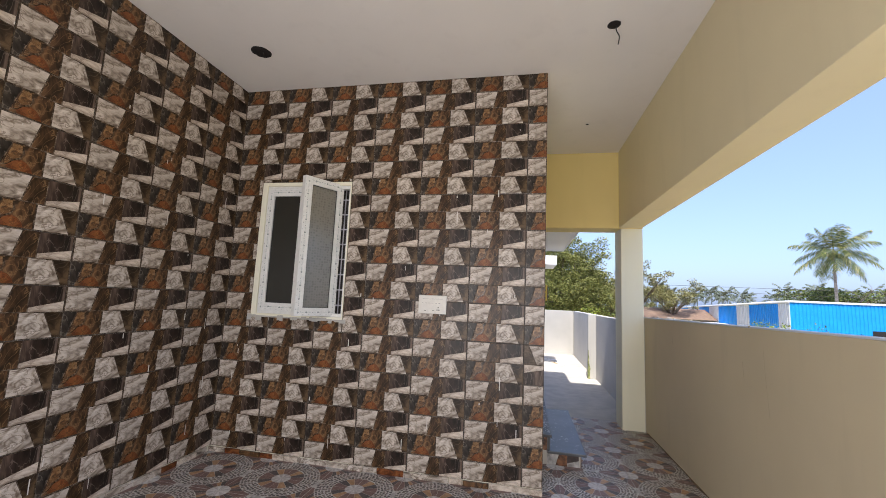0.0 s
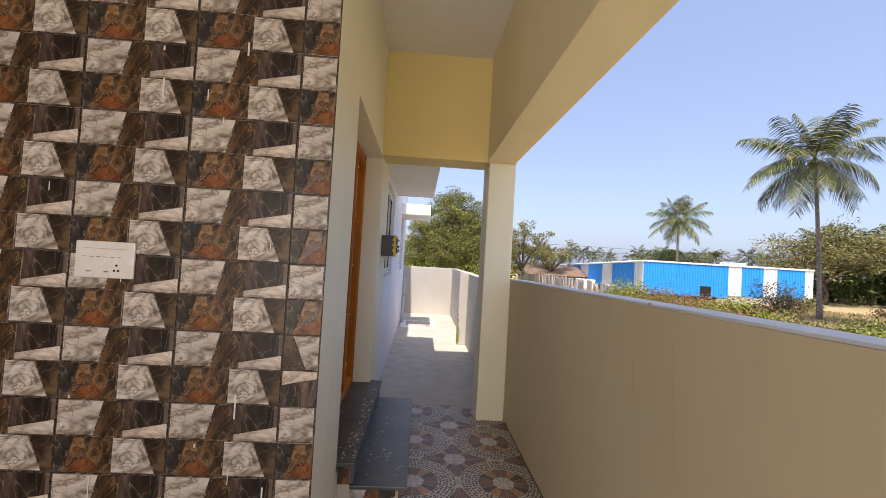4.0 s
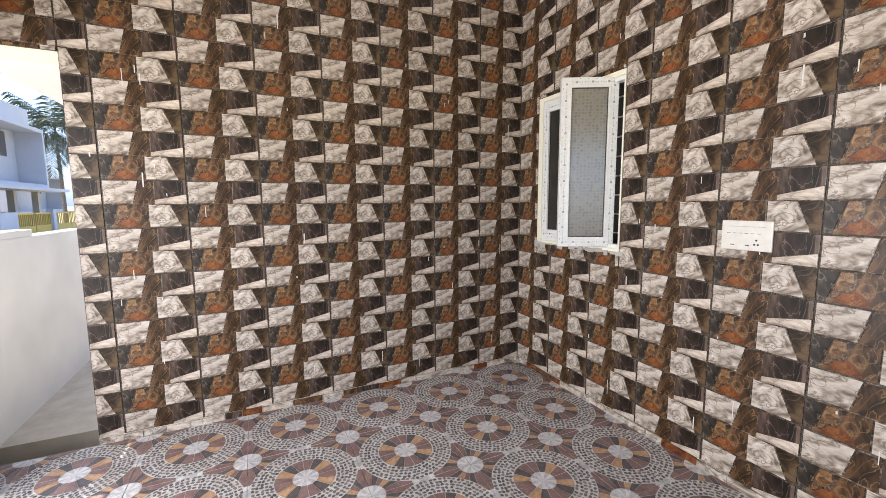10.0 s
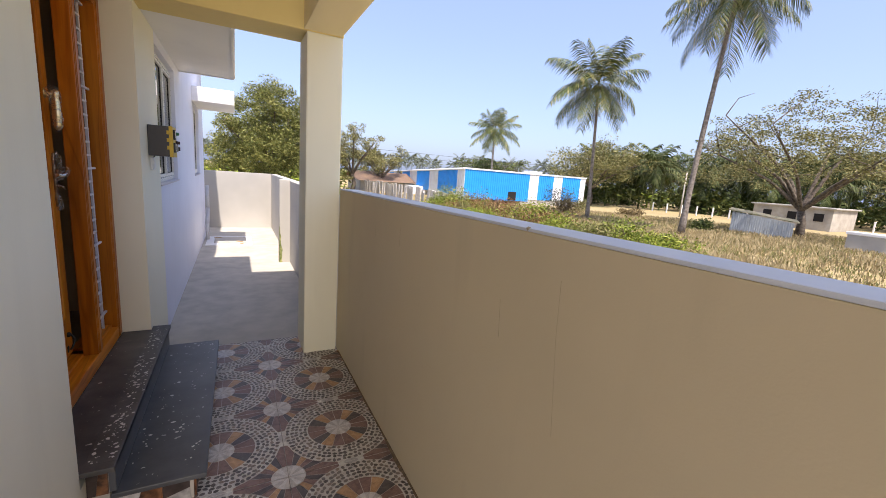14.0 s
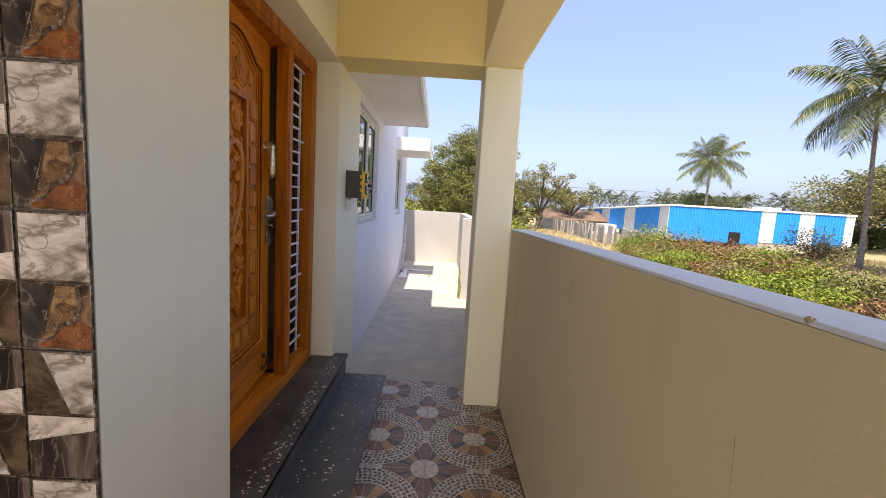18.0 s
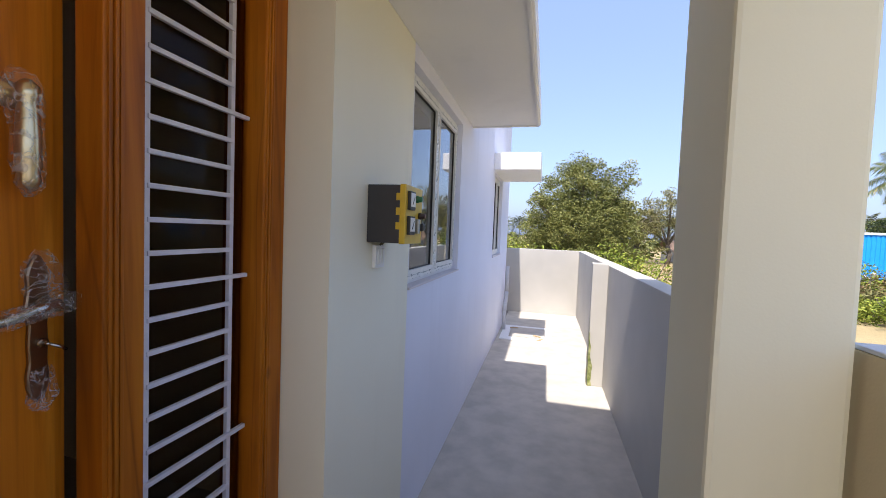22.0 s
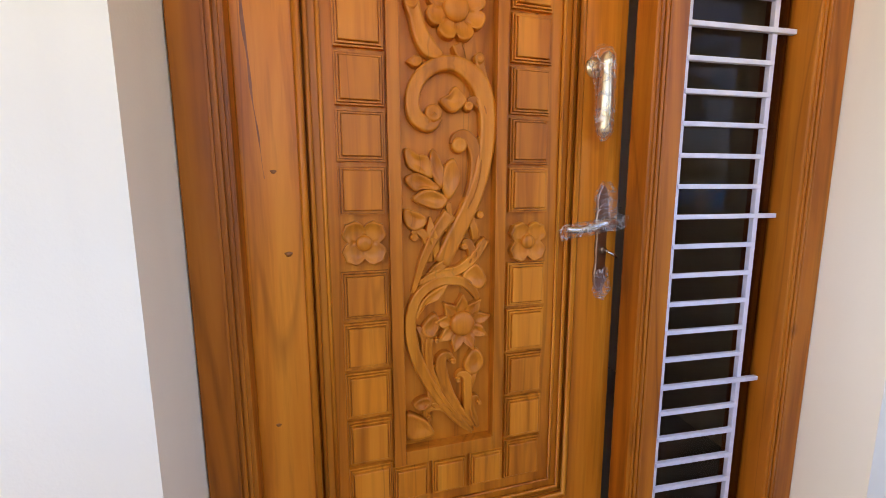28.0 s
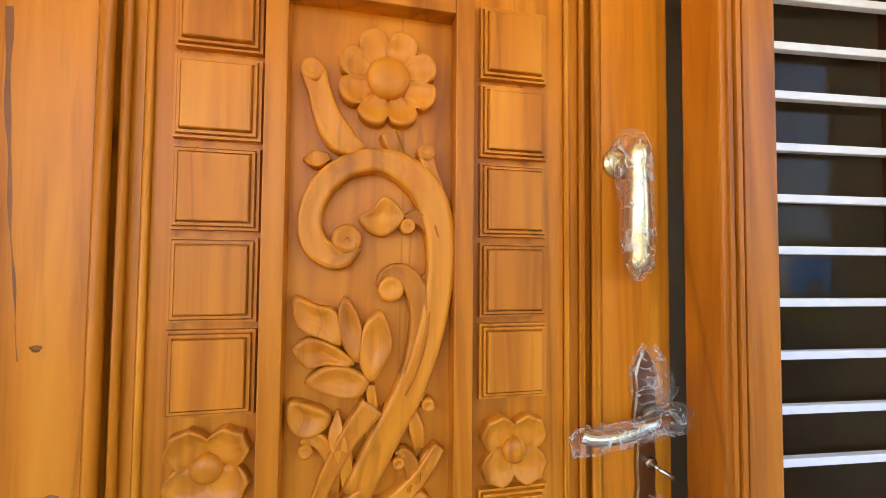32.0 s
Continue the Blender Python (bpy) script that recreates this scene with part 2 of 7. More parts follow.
def timber(name, a, b, c3, rough=0.34, scale=1.0, along="z"):
    """Varnished teak: broad flowing grain, fine pores, slow shifts of tone; each board is cut from another place."""
    m, nt, bsdf = material(name, rough, spec=0.30)
    long_, wide = {"z": ((0.55, 2), (0, 1)), "y": ((0.55, 1), (0, 2)), "x": ((0.55, 0), (1, 2))}[along]
    st = [0.0, 0.0, 0.0]
    st[long_[1]] = long_[0]
    for k in wide:
        st[k] = 9.0
    shift = nt.nodes.new("ShaderNodeVectorMath")
    shift.operation = "SCALE"
    spread = nt.nodes.new("ShaderNodeCombineXYZ")
    for k, q in enumerate((7.3, 3.1, 5.7)):
        spread.inputs[k].default_value = q
    nt.links.new(spread.outputs[0], shift.inputs[0])
    nt.links.new(object_random(nt), shift.inputs["Scale"])

    def board(size):
        add = nt.nodes.new("ShaderNodeVectorMath")
        nt.links.new(coords(nt, size), add.inputs[0])
        nt.links.new(shift.outputs[0], add.inputs[1])
        return add.outputs[0]

    grain = noise_tex(nt, board(tuple(q * scale for q in st)), 1.0, 5.0, 0.55, 1.9)
    fine = noise_tex(nt, board(tuple(q * 7 * scale for q in st)), 1.0, 3.0)
    slow = noise_tex(nt, board((1, 1, 0.5)), 2.2, 3.0)
    c = ramp(nt, grain, [(0.30, a), (0.50, b), (0.72, c3)])
    c = mixed(nt, ramp(nt, slow, [(0.36, (0, 0, 0)), (0.68, (0.35,) * 3)]), c, shade(a, 1.05))
    c = mixed(nt, ramp(nt, fine, [(0.52, (0, 0, 0)), (0.70, (0.26,) * 3)]), c, shade(a, 0.6))
    line = noise_tex(nt, board(tuple(q * 0.6 for q in st)), 1.0, 2.0, 0.5, 1.2)
    c = mixed(nt, ramp(nt, line, [(0.484, (0, 0, 0)), (0.498, (0.34,) * 3), (0.502, (0.34,) * 3), (0.516, (0, 0, 0))]), c, shade(a, 0.45))
    streak = noise_tex(nt, board(tuple(q * 0.45 for q in st)), 1.0, 3.0, 0.5, 0.8)
    c = mixed(nt, ramp(nt, streak, [(0.70, (0, 0, 0)), (0.76, (0.5,) * 3)]), c, shade(a, 0.40))
    knot = nt.nodes.new("ShaderNodeTexVoronoi")
    knot.inputs["Scale"].default_value = 2.2
    nt.links.new(board(tuple(1.0 if q > 1 else 0.75 for q in st)), knot.inputs["Vector"])
    c = mixed(nt, ramp(nt, knot.outputs["Distance"], [(0.015, (0.8,) * 3), (0.05, (0.0,) * 3)]), c, shade(a, 0.35))
    tone = ramp(nt, object_random(nt), [(0.0, (0.86, 0.84, 0.80)), (1.0, (1.0, 1.0, 1.0))])
    c = mixed(nt, 1.0, c, tone, "MULTIPLY")
    nt.links.new(c, bsdf.inputs["Base Color"])
    r = nt.nodes.new("ShaderNodeMapRange")
    r.inputs["To Min"].default_value, r.inputs["To Max"].default_value = rough - 0.08, rough + 0.14
    nt.links.new(slow, r.inputs["Value"])
    nt.links.new(r.outputs[0], bsdf.inputs["Roughness"])
    bumped(nt, bsdf, grain, 0.06, 0.002)
    return m


def plain(name, colour, rough=0.5, metal=0.0, bump=0.05, vary=0.12, spec=0.5):
    m, nt, bsdf = material(name, rough, metal, spec)
    v = coords(nt)
    f = noise_tex(nt, v, 30.0, 4.0)
    c = ramp(nt, f, [(0.3, shade(colour, 1 - vary)), (0.7, colour)])
    nt.links.new(c, bsdf.inputs["Base Color"])
    bumped(nt, bsdf, f, bump, 0.002)
    return m


def glass(name, rough=0.0, tint=(0.9, 0.93, 0.92), ior=1.45):
    m, nt, bsdf = material(name, rough)
    bsdf.inputs["Base Color"].default_value = (*tint, 1)
    bsdf.inputs["Transmission Weight"].default_value = 1.0
    bsdf.inputs["IOR"].default_value = ior
    return m


def leafy(name, a, b, c3, rough=0.5):
    """Leaves whose tone differs from leaf to leaf."""
    m, nt, bsdf = material(name, rough, spec=0.12)
    r = island_random(nt)
    c = ramp(nt, r, [(0.1, a), (0.55, b), (0.95, c3)])
    f = noise_tex(nt, coords(nt), 0.7, 3.0)
    c = mixed(nt, ramp(nt, f, [(0.35, (0.0,) * 3), (0.7, (0.55,) * 3)]), c, shade(a, 0.8))
    nt.links.new(c, bsdf.inputs["Base Color"])
    bsdf.inputs["Subsurface Weight"].default_value = 0.0
    return m


CREAM = painted("cream_paint", (0.82, 0.79, 0.64), stain=0.05)
YELLOW = painted("yellow_paint", (0.72, 0.58, 0.24), stain=0.05)
# side beam's yellow, with the light it catches mixed into the colour
BEAM = painted("lit_beam_yellow", (0.72, 0.64, 0.42), stain=0.05)
CEILING = painted("ceiling_white", (0.78, 0.75, 0.71), stain=0.05)
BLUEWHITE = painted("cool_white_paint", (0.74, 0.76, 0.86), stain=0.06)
WHITE = painted("white_paint", (0.80, 0.80, 0.80), stain=0.05)
RAWWHITE = painted("whitewash", (0.45, 0.435, 0.40), stain=0.16, bump=0.4, stain_colour=(0.42, 0.40, 0.36))
# parapet top: the sky's bluish light is put into this colour
PARATOP = painted("sky_lit_top_paint", (0.58, 0.63, 0.70), stain=0.08)
# the wall's cream again, darkened in colour for the column's shade
COLUMN = painted("shaded_column_cream", (0.72, 0.70, 0.54), stain=0.05)
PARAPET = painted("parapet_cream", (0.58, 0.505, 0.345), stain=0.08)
CONCRETE = speckled("screed_concrete", (0.44, 0.41, 0.36), (0.56, 0.52, 0.455), 5.0, 0.8, 0.35, 0.004, 0.25, 8.0, 0.35)
SAND = speckled("sandy_ground", (0.42, 0.36, 0.27), (0.52, 0.46, 0.36), 6.0, 0.9, 0.5, 0.01, 0.2)
GROUT = speckled("tile_grout", (0.16, 0.15, 0.14), (0.26, 0.24, 0.22), 40.0, 0.85, 0.3)
DARKGROUT = speckled("wall_joint", (0.05, 0.045, 0.04), (0.10, 0.09, 0.08), 40.0, 0.8, 0.3)
TEAK = timber("teak", (0.38, 0.100, 0.004), (0.66, 0.208, 0.011), (0.80, 0.300, 0.024), 0.36)
TEAKX = timber("teak_across", (0.38, 0.100, 0.004), (0.66, 0.208, 0.011), (0.80, 0.300, 0.024), 0.36, along="y")
TEAKCARVE = timber("carved_teak", (0.40, 0.110, 0.005), (0.67, 0.215, 0.012), (0.80, 0.300, 0.024), 0.38)
TEAKFRAME = timber("frame_teak", (0.24, 0.060, 0.003), (0.52, 0.156, 0.008), (0.68, 0.240, 0.018), 0.36)
GRILLE = plain("grille_enamel", (0.78, 0.76, 0.82), 0.4)
CHROME = plain("worn_chrome", (0.62, 0.60, 0.56), 0.22, 1.0, 0.02)
BRASS = plain("gold_brass", (0.80, 0.66, 0.40), 0.28, 1.0, 0.03)
BLACKM = plain("black_plastic", (0.02, 0.02, 0.02), 0.5)
# black for openings without depth: their inner shade is put into the colour
BLACKHOLE = plain("opening_shade_black", (0.012, 0.010, 0.010), 0.9)
UPVC = plain("white_upvc", (0.78, 0.78, 0.75), 0.35)
FILMMARK = plain("film_print_grey", (0.16, 0.18, 0.18), 0.5)
FILMGREEN = plain("film_print_teal", (0.34, 0.42, 0.41), 0.5)
GASKET = plain("rubber_gasket", (0.03, 0.03, 0.03), 0.6)
GLASS = glass("clear_glass")

# ---- plan, in metres ----
WA, WB = -3.31, -0.295          # faces of the two tiled walls
XF, XP = -0.44, 0.82            # house face along the passage, parapet face
YD0, YD1 = 0.266, 1.75          # door recess
ZD0, ZD1 = 0.27, 2.375          # threshold and recess head
CEIL, BEAMZ, PARZ = 3.355, 2.385, 1.308
COLY0, COLY1 = 1.63, 1.96
YEND = 8.59
HOUSE_Y = 7.55
W1 = (-3.03, -2.135, 1.20, 2.43)       # window in the tiled wall
W2 = (2.475, 3.60, 1.215, 2.30)        # window on the passage
W3 = (5.62, 6.50, 1.20, 2.25)          # far window on the passage
GROUND = -0.9


def structure(name, bm, mat, label):
    return thing(name, bm, mat, label, "structure", kind="structure")


# tiled wall with the window; the passage wall; the side wall of the porch
bm = bmesh.new()
wall_box(bm, "x", WA - 0.25, XF, -0.05, CEIL, WB, WB + 0.23, [(W1[0], W1[1], W1[2], W1[3])])
wall_north = structure("wall_north", bm, CREAM, "plastered porch wall faced with patterned stone-look tiles")
bm = bmesh.new()
wall_box(bm, "y", WB + 0.23, W2[0], -0.05, CEIL, XF - 0.23, XF, [(YD0, YD1, 0.20, ZD1)])
box(bm, XF - 0.23, XF - 0.0005, WB + 0.0005, WB + 0.2305, -0.05, CEIL)
structure("wall_passage", bm, CREAM, "cream painted house wall beside the front door")
bm = bmesh.new()
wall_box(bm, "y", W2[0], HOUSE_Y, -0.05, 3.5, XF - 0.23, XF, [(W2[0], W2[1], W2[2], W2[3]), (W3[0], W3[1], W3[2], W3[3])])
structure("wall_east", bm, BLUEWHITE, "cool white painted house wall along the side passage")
bm = bmesh.new()
wall_box(bm, "y", -3.57, WB, -0.05, CEIL, WA - 0.25, WA)
box(bm, WA - 0.25, WA, -3.92, -3.57, 2.42, CEIL)
wall_west = structure("wall_west", bm, CREAM, "porch side wall faced with patterned stone-look tiles")

# ceiling, beams, column, parapet
structure("ceiling", boxed(WA, 0.56, -3.92, COLY0, CEIL, CEIL + 0.15), CEILING, "off-white plastered porch ceiling")
structure("beam_side", boxed(0.535, 0.80, -3.92, COLY0 + 0.002, BEAMZ, CEIL + 0.15, 0.006), BEAM, "pale yellow painted roof beam above the parapet")
structure("beam_cross", boxed(XF, 0.81, COLY0, COLY1, BEAMZ - 0.005, CEIL + 0.15, 0.006), YELLOW, "yellow painted cross beam at the porch end")
bm = boxed(0.555, XP - 0.012, COLY0 + 0.003, COLY1, -0.05, BEAMZ - 0.004, 0.012)
structure("column", bm, COLUMN, "square cream painted column at the parapet end")
def para_z(y):
    """The parapet's top falls slightly towards the column."""
    return PARZ - 0.0125 * (y - 1.66)


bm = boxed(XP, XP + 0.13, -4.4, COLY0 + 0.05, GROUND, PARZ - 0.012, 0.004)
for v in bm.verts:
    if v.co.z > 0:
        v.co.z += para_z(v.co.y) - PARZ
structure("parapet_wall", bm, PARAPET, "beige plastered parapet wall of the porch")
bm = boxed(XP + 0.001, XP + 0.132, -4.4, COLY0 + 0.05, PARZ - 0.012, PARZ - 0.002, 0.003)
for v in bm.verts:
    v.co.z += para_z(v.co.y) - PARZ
structure("parapet_top", bm, PARATOP, "top of the parapet wall, coloured pale as by skylight")
CRACKS = ((((-0.764, 1.223), (-0.770, 1.073), (-0.797, 0.811)), 0.0004), (((0.757, 1.15), (0.747, 1.085)), 0.0007), (((0.353, 1.193), (0.350, 1.102)), 0.0007), (((-0.52, 1.10), (-0.53, 0.98)), 0.0006))
CHIP = (-0.616, 1.332)
CRACK = plain("crack_dark_beige", (0.36, 0.30, 0.20), 0.9)
pw = bpy.data.objects["parapet_wall"]
for pts, r in CRACKS:
    bm = bmesh.new()
    tube(bm, [(XP, y, z) for y, z in pts], r, 5)
    part("hairline_crack", bm, CRACK, pw, "fine vertical hairline crack")
bm = bmesh.new()
bmesh.ops.create_icosphere(bm, subdivisions=2, radius=0.006, matrix=Matrix.Translation((XP + 0.004, CHIP[0], CHIP[1])))
rnd = random.Random(2)
for v in bm.verts:
    v.co += Vector((0, rnd.uniform(-0.004, 0.006), rnd.uniform(-0.002, 0.002)))
part("broken_chip", bm, CRACK, pw, "small broken chip under the top edge")
structure("roof_overhang", boxed(0.802, 1.06, -4.75, COLY1, CEIL + 0.02, CEIL + 0.15, 0.006), WHITE, "plastered eaves slab of the porch roof")
structure("beam_front", boxed(WA - 0.25, 0.81, -4.75, -3.92, 2.42, CEIL + 0.15, 0.006), CEILING, "plastered front beam of the porch roof")
structure("beam_gate", boxed(-5.2, WA - 0.25, -4.06, -3.58, 2.42, 2.95, 0.006), CEILING, "plastered lintel spanning the side gap")
bm = bmesh.new()
wall_box(bm, "x", WA - 0.25, 0.81, CEIL + 0.15, 4.35, COLY1 - 0.12, COLY1)
structure("roof_parapet", bm, WHITE, "white parapet on the porch roof")
structure("roof", boxed(-7.5, XF + 0.0, WB + 0.23, HOUSE_Y, 3.5, 3.62), WHITE, "flat concrete roof of the house")

# brown dirt gathered where the parapet meets the floor
rnd = random.Random(41)
bm = bmesh.new()
edge = []
for k in range(150):
    y = -3.9 + k * 0.0368
    w = 0.006 + 0.016 * noise.noise((y * 2.1, 0, 3.0)) ** 2 * 4 + rnd.uniform(0, 0.005)
    edge.append((bm.verts.new((XP - 0.0005, y, 0.0050)), bm.verts.new((XP - w, y, 0.0022))))
for p, q in zip(edge, edge[1:]):
    bm.faces.new((p[0], q[0], q[1], p[1]))
bmesh.ops.recalc_face_normals(bm, faces=bm.faces)
part("dirt_line", bm, speckled("brown_dirt", (0.09, 0.064, 0.038), (0.20, 0.145, 0.09), 30.0, 0.95, 0.4), pw, "brown dirt along the foot of the parapet")

# canopies over the passage windows
bm = boxed(XF, 0.112, COLY1, 4.02, BEAMZ, BEAMZ + 0.14, 0.008)
box(bm, 0.085, 0.10, COLY1, 4.0, BEAMZ - 0.012, BEAMZ + 0.002)
box(bm, XF, 0.10, 3.985, 4.0, BEAMZ - 0.012, BEAMZ + 0.002)
structure("canopy_1", bm, WHITE, "white concrete sunshade over the passage window")
structure("canopy_2", boxed(XF, 0.10, 5.45, 6.6, 2.26, 2.46, 0.008), WHITE, "white concrete sunshade over the far window")

# floors and ground
porch_floor = structure("floor_porch", boxed(WA, XP, -4.4, COLY1 + 0.02, -0.25, -0.004), GROUT, "porch floor laid with patterned parking tiles")
structure("floor_passage", boxed(XF, XP, COLY1 + 0.02, YEND, -0.25, -0.012), CONCRETE, "bare grey screed floor of the side passage")
bm = bmesh.new()
bmesh.ops.create_grid(bm, x_segments=8, y_segments=8, size=1500)
for v in bm.verts:
    v.co.z = GROUND

FIELD, nt, bsdf = material("dry_field", 0.95, spec=0.1)
v = coords(nt)
c = ramp(nt, noise_tex(nt, v, 0.09, 5.0), [(0.35, (0.34, 0.27, 0.145)), (0.55, (0.38, 0.31, 0.17)), (0.74, (0.27, 0.25, 0.11))])
c = mixed(nt, ramp(nt, noise_tex(nt, v, 6.0, 6.0), [(0.4, (0, 0, 0)), (0.7, (0.5,) * 3)]), c, (0.29, 0.235, 0.125))
nt.links.new(c, bsdf.inputs["Base Color"])
bumped(nt, bsdf, noise_tex(nt, v, 12.0, 5.0), 0.8, 0.05)
structure("ground", bm, FIELD, "dry grass field reaching the horizon")

# compound wall of the passage
bm = boxed(XP, XP + 0.14, COLY1, YEND + 0.14, GROUND, 1.225, 0.006)
structure("compound_wall_east", bm, RAWWHITE, "whitewashed compound wall beside the passage")
structure("compound_wall_end", boxed(XF - 3.0, XP, YEND, YEND + 0.14, GROUND, 1.225, 0.006), RAWWHITE, "whitewashed wall closing the passage")
structure("pilaster", boxed(XP - 0.15, XP + 0.0, 4.93, 5.09, -0.012, 1.24, 0.008), RAWWHITE, "whitewashed pier with green algae at its foot")
MOSS = speckled("green_algae", (0.10, 0.13, 0.035), (0.34, 0.35, 0.16), 22.0, 0.9, 0.4, 0.004, 0.2)
bm = bmesh.new()
rnd = random.Random(8)
cols = []
for k in range(15):
    z = -0.008 + 0.05 * k
    w = max(0.006, 0.075 * (1 - k / 15) * rnd.uniform(0.6, 1.2))
    cols.append((bm.verts.new((XP - 0.1535, 4.934, z)), bm.verts.new((XP - 0.1535, 4.934 + w, z))))
for p, q in zip(cols, cols[1:]):
    bm.faces.new((p[0], p[1], q[1], q[0]))
front = []
for k in range(12):
    z = -0.008 + 0.05 * k
    w = max(0.006, 0.06 * (1 - k / 12) * rnd.uniform(0.6, 1.2))
    front.append((bm.verts.new((XP - 0.1495, 4.9265, z)), bm.verts.new((XP - 0.1495 + w, 4.9265, z))))
for p, q in zip(front, front[1:]):
    bm.faces.new((p[0], p[1], q[1], q[0]))
part("algae_streak", bm, MOSS, bpy.data.objects["pilaster"], "green algae creeping up the pier's edge")
HALL = painted("hall_cream", (0.60, 0.47, 0.29), stain=0.05)
# the hidden rest of the house, closing the rooms behind the walls
structure("wall_back", boxed(-7.5, XF - 0.23, HOUSE_Y - 0.2, HOUSE_Y, -0.3, 3.5), WHITE, "white rear wall of the house")
structure("wall_far", boxed(-7.5, -7.3, WB + 0.23, HOUSE_Y, -0.3, 3.5), WHITE, "white far wall of the house")
structure("floor_inside", boxed(-7.3, XF - 0.23, WB + 0.23, HOUSE_Y - 0.2, 0.0, 0.345), plain("hall_floor_tile", (0.30, 0.25, 0.19), 0.2), "polished tile floor of the hall")
structure("ceiling_inside", boxed(-7.3, XF - 0.23, WB + 0.23, HOUSE_Y - 0.2, 3.2, 3.35), HALL, "plain cream ceiling of the hall")
structure("wall_inside", boxed(-4.2, -4.05, WB + 0.23, HOUSE_Y - 0.2, 0.345, 3.2), HALL, "cream inner wall of the hall")
structure("wall_inside_cross", boxed(-4.05, XF - 0.23, 2.05, 2.2, 0.345, 3.2), HALL, "cream partition wall of the hall")


# ---- front door: teak frame, carved leaf standing ajar, sidelight grille ----
def moulded(bm, y0, y1, z0, z1, x_back, x_face, vertical=True, side=1, mi=0):
    """A frame member with stepped mouldings on the edge towards the opening (side +1: higher coordinate)."""
    box(bm, x_back, x_face, y0, y1, z0, z1, 0.004, mi)
    lo, hi = (y0, y1) if vertical else (z0, z1)
    for k, (d, up) in enumerate(((0.012, 0.006), (0.022, 0.010), (0.034, 0.005))):
        e = hi - d if side > 0 else lo + d
        a, b = e - 0.0035, e + 0.0035
        if vertical:
            box(bm, x_face - 0.002, x_face + up * 0.6, a, b, z0 + 0.003, z1 - 0.003, 0.0018, mi)
        else:
            box(bm, x_face - 0.002, x_face + up * 0.6, y0 + 0.003, y1 - 0.003, a, b, 0.0018, mi)


XD = -0.60
door = empty("front_door", (XD, 0.25, ZD0), "carved teak front door standing ajar in a moulded frame", "door")
inv = Matrix.Translation((0.60, -0.25, -ZD0))


def dpart(name, bm, mat, parent=None, label="", smooth=False):
    """A part of the door given in the room's coordinates."""
    bmesh.ops.transform(bm, matrix=inv, verts=bm.verts)
    return part(name, bm, mat, parent or door, label, smooth)


bm = bmesh.new()
moulded(bm, YD0 + 0.002, 0.362, ZD0, ZD1 - 0.002, -0.73, XD, True, 1)
box(bm, -0.735, -0.665, 0.355, 0.375, 0.36, 2.28, 0.003)
dpart("frame_post", bm, TEAKFRAME)
bm = bmesh.new()
moulded(bm, 1.652, YD1 - 0.002, ZD0, ZD1 - 0.002, -0.73, XD, True, -1)
box(bm, -0.73, -0.678, 1.64, 1.655, 0.36, 2.28, 0.003)
dpart("frame_post", bm, TEAKFRAME)
bm = bmesh.new()
moulded(bm, 1.216, 1.297, 0.345, 2.275, -0.664, XD + 0.004, True, -1)
dpart("mullion", bm, TEAKFRAME)
bm = bmesh.new()
moulded(bm, 0.362, 1.652, 2.275, ZD1 - 0.002, -0.73, XD, False, -1)
dpart("frame_head", bm, TEAKFRAME)
bm = bmesh.new()
box(bm, -0.76, XD + 0.004, 0.362, 1.652, ZD0, 0.345, 0.006)
box(bm, -0.74, -0.66, 0.362, 1.212, 0.345, 0.362, 0.003)
box(bm, -0.74, -0.63, 1.294, 1.652, 0.345, 0.36, 0.003)
dpart("threshold", bm, TEAKX)

# the leaf's own space: x along the leaf from the hinge, y out of the face, z up
LEAF = Matrix.Translation((-0.632, 0.362, 0)) @ Matrix.Rotation(radians(90 + 4.7), 4, "Z") @ Matrix.Diagonal((1, -1, 1, 1))
U0, U1, V0, V1 = 0.0, 0.864, 0.385, 2.285


# the carver's drawing is a little wider and taller than the leaf: drawn and true measures
ALONG = ((0.0, 0.0), (0.112, 0.110), (0.762, 0.745), (0.864, 0.848))
UPWARD = ((0.385, 0.385), (1.11, 1.110), (1.313, 1.312), (1.924, 1.903), (1.973, 1.951), (2.053, 2.034), (2.118, 2.118), (2.223, 2.212), (2.285, 2.285))


def eased(q, table):
    """A drawn measure turned into the true one, straight between the rows."""
    for (a, b), (c, d) in zip(table, table[1:]):
        if q <= c:
            return b + (q - a) * (d - b) / (c - a)
    return q


def lpart(name, bm, mat, parent=None, label="", smooth=False):
    """A piece of the leaf given along the leaf, out of it and up."""
    for v in bm.verts:
        v.co.x, v.co.z = eased(v.co.x, ALONG), eased(v.co.z, UPWARD)
    bmesh.ops.transform(bm, matrix=inv @ LEAF, verts=bm.verts)
    bmesh.ops.reverse_faces(bm, faces=bm.faces)
    return part(name, bm, mat, parent or leaf, label, smooth)


def leaf_arch(u, base, rise):
    """The height of the curved head of a moulding at u."""
    s = (u - 0.437) / 0.325
    if abs(s) >= 1:
        return base
    k = math.cos(math.pi * s) * 0.5 + 0.5
    dip = -0.22 * math.sin(math.pi * min(1, abs(s) * 1.0)) ** 2 * (1 if abs(s) > 0.5 else 0.0) * (abs(s) - 0.5) * 4
    return base + rise * (k ** 0.9 + dip * 0.5)


leaf = None
bm = boxed(U0, U1, -0.052, -0.036, V0, V1, 0.003)
bmesh.ops.transform(bm, matrix=inv @ LEAF, verts=bm.verts)
bmesh.ops.reverse_faces(bm, faces=bm.faces)
leaf = part("leaf", bm, TEAK, door, "teak door leaf with carved panels")


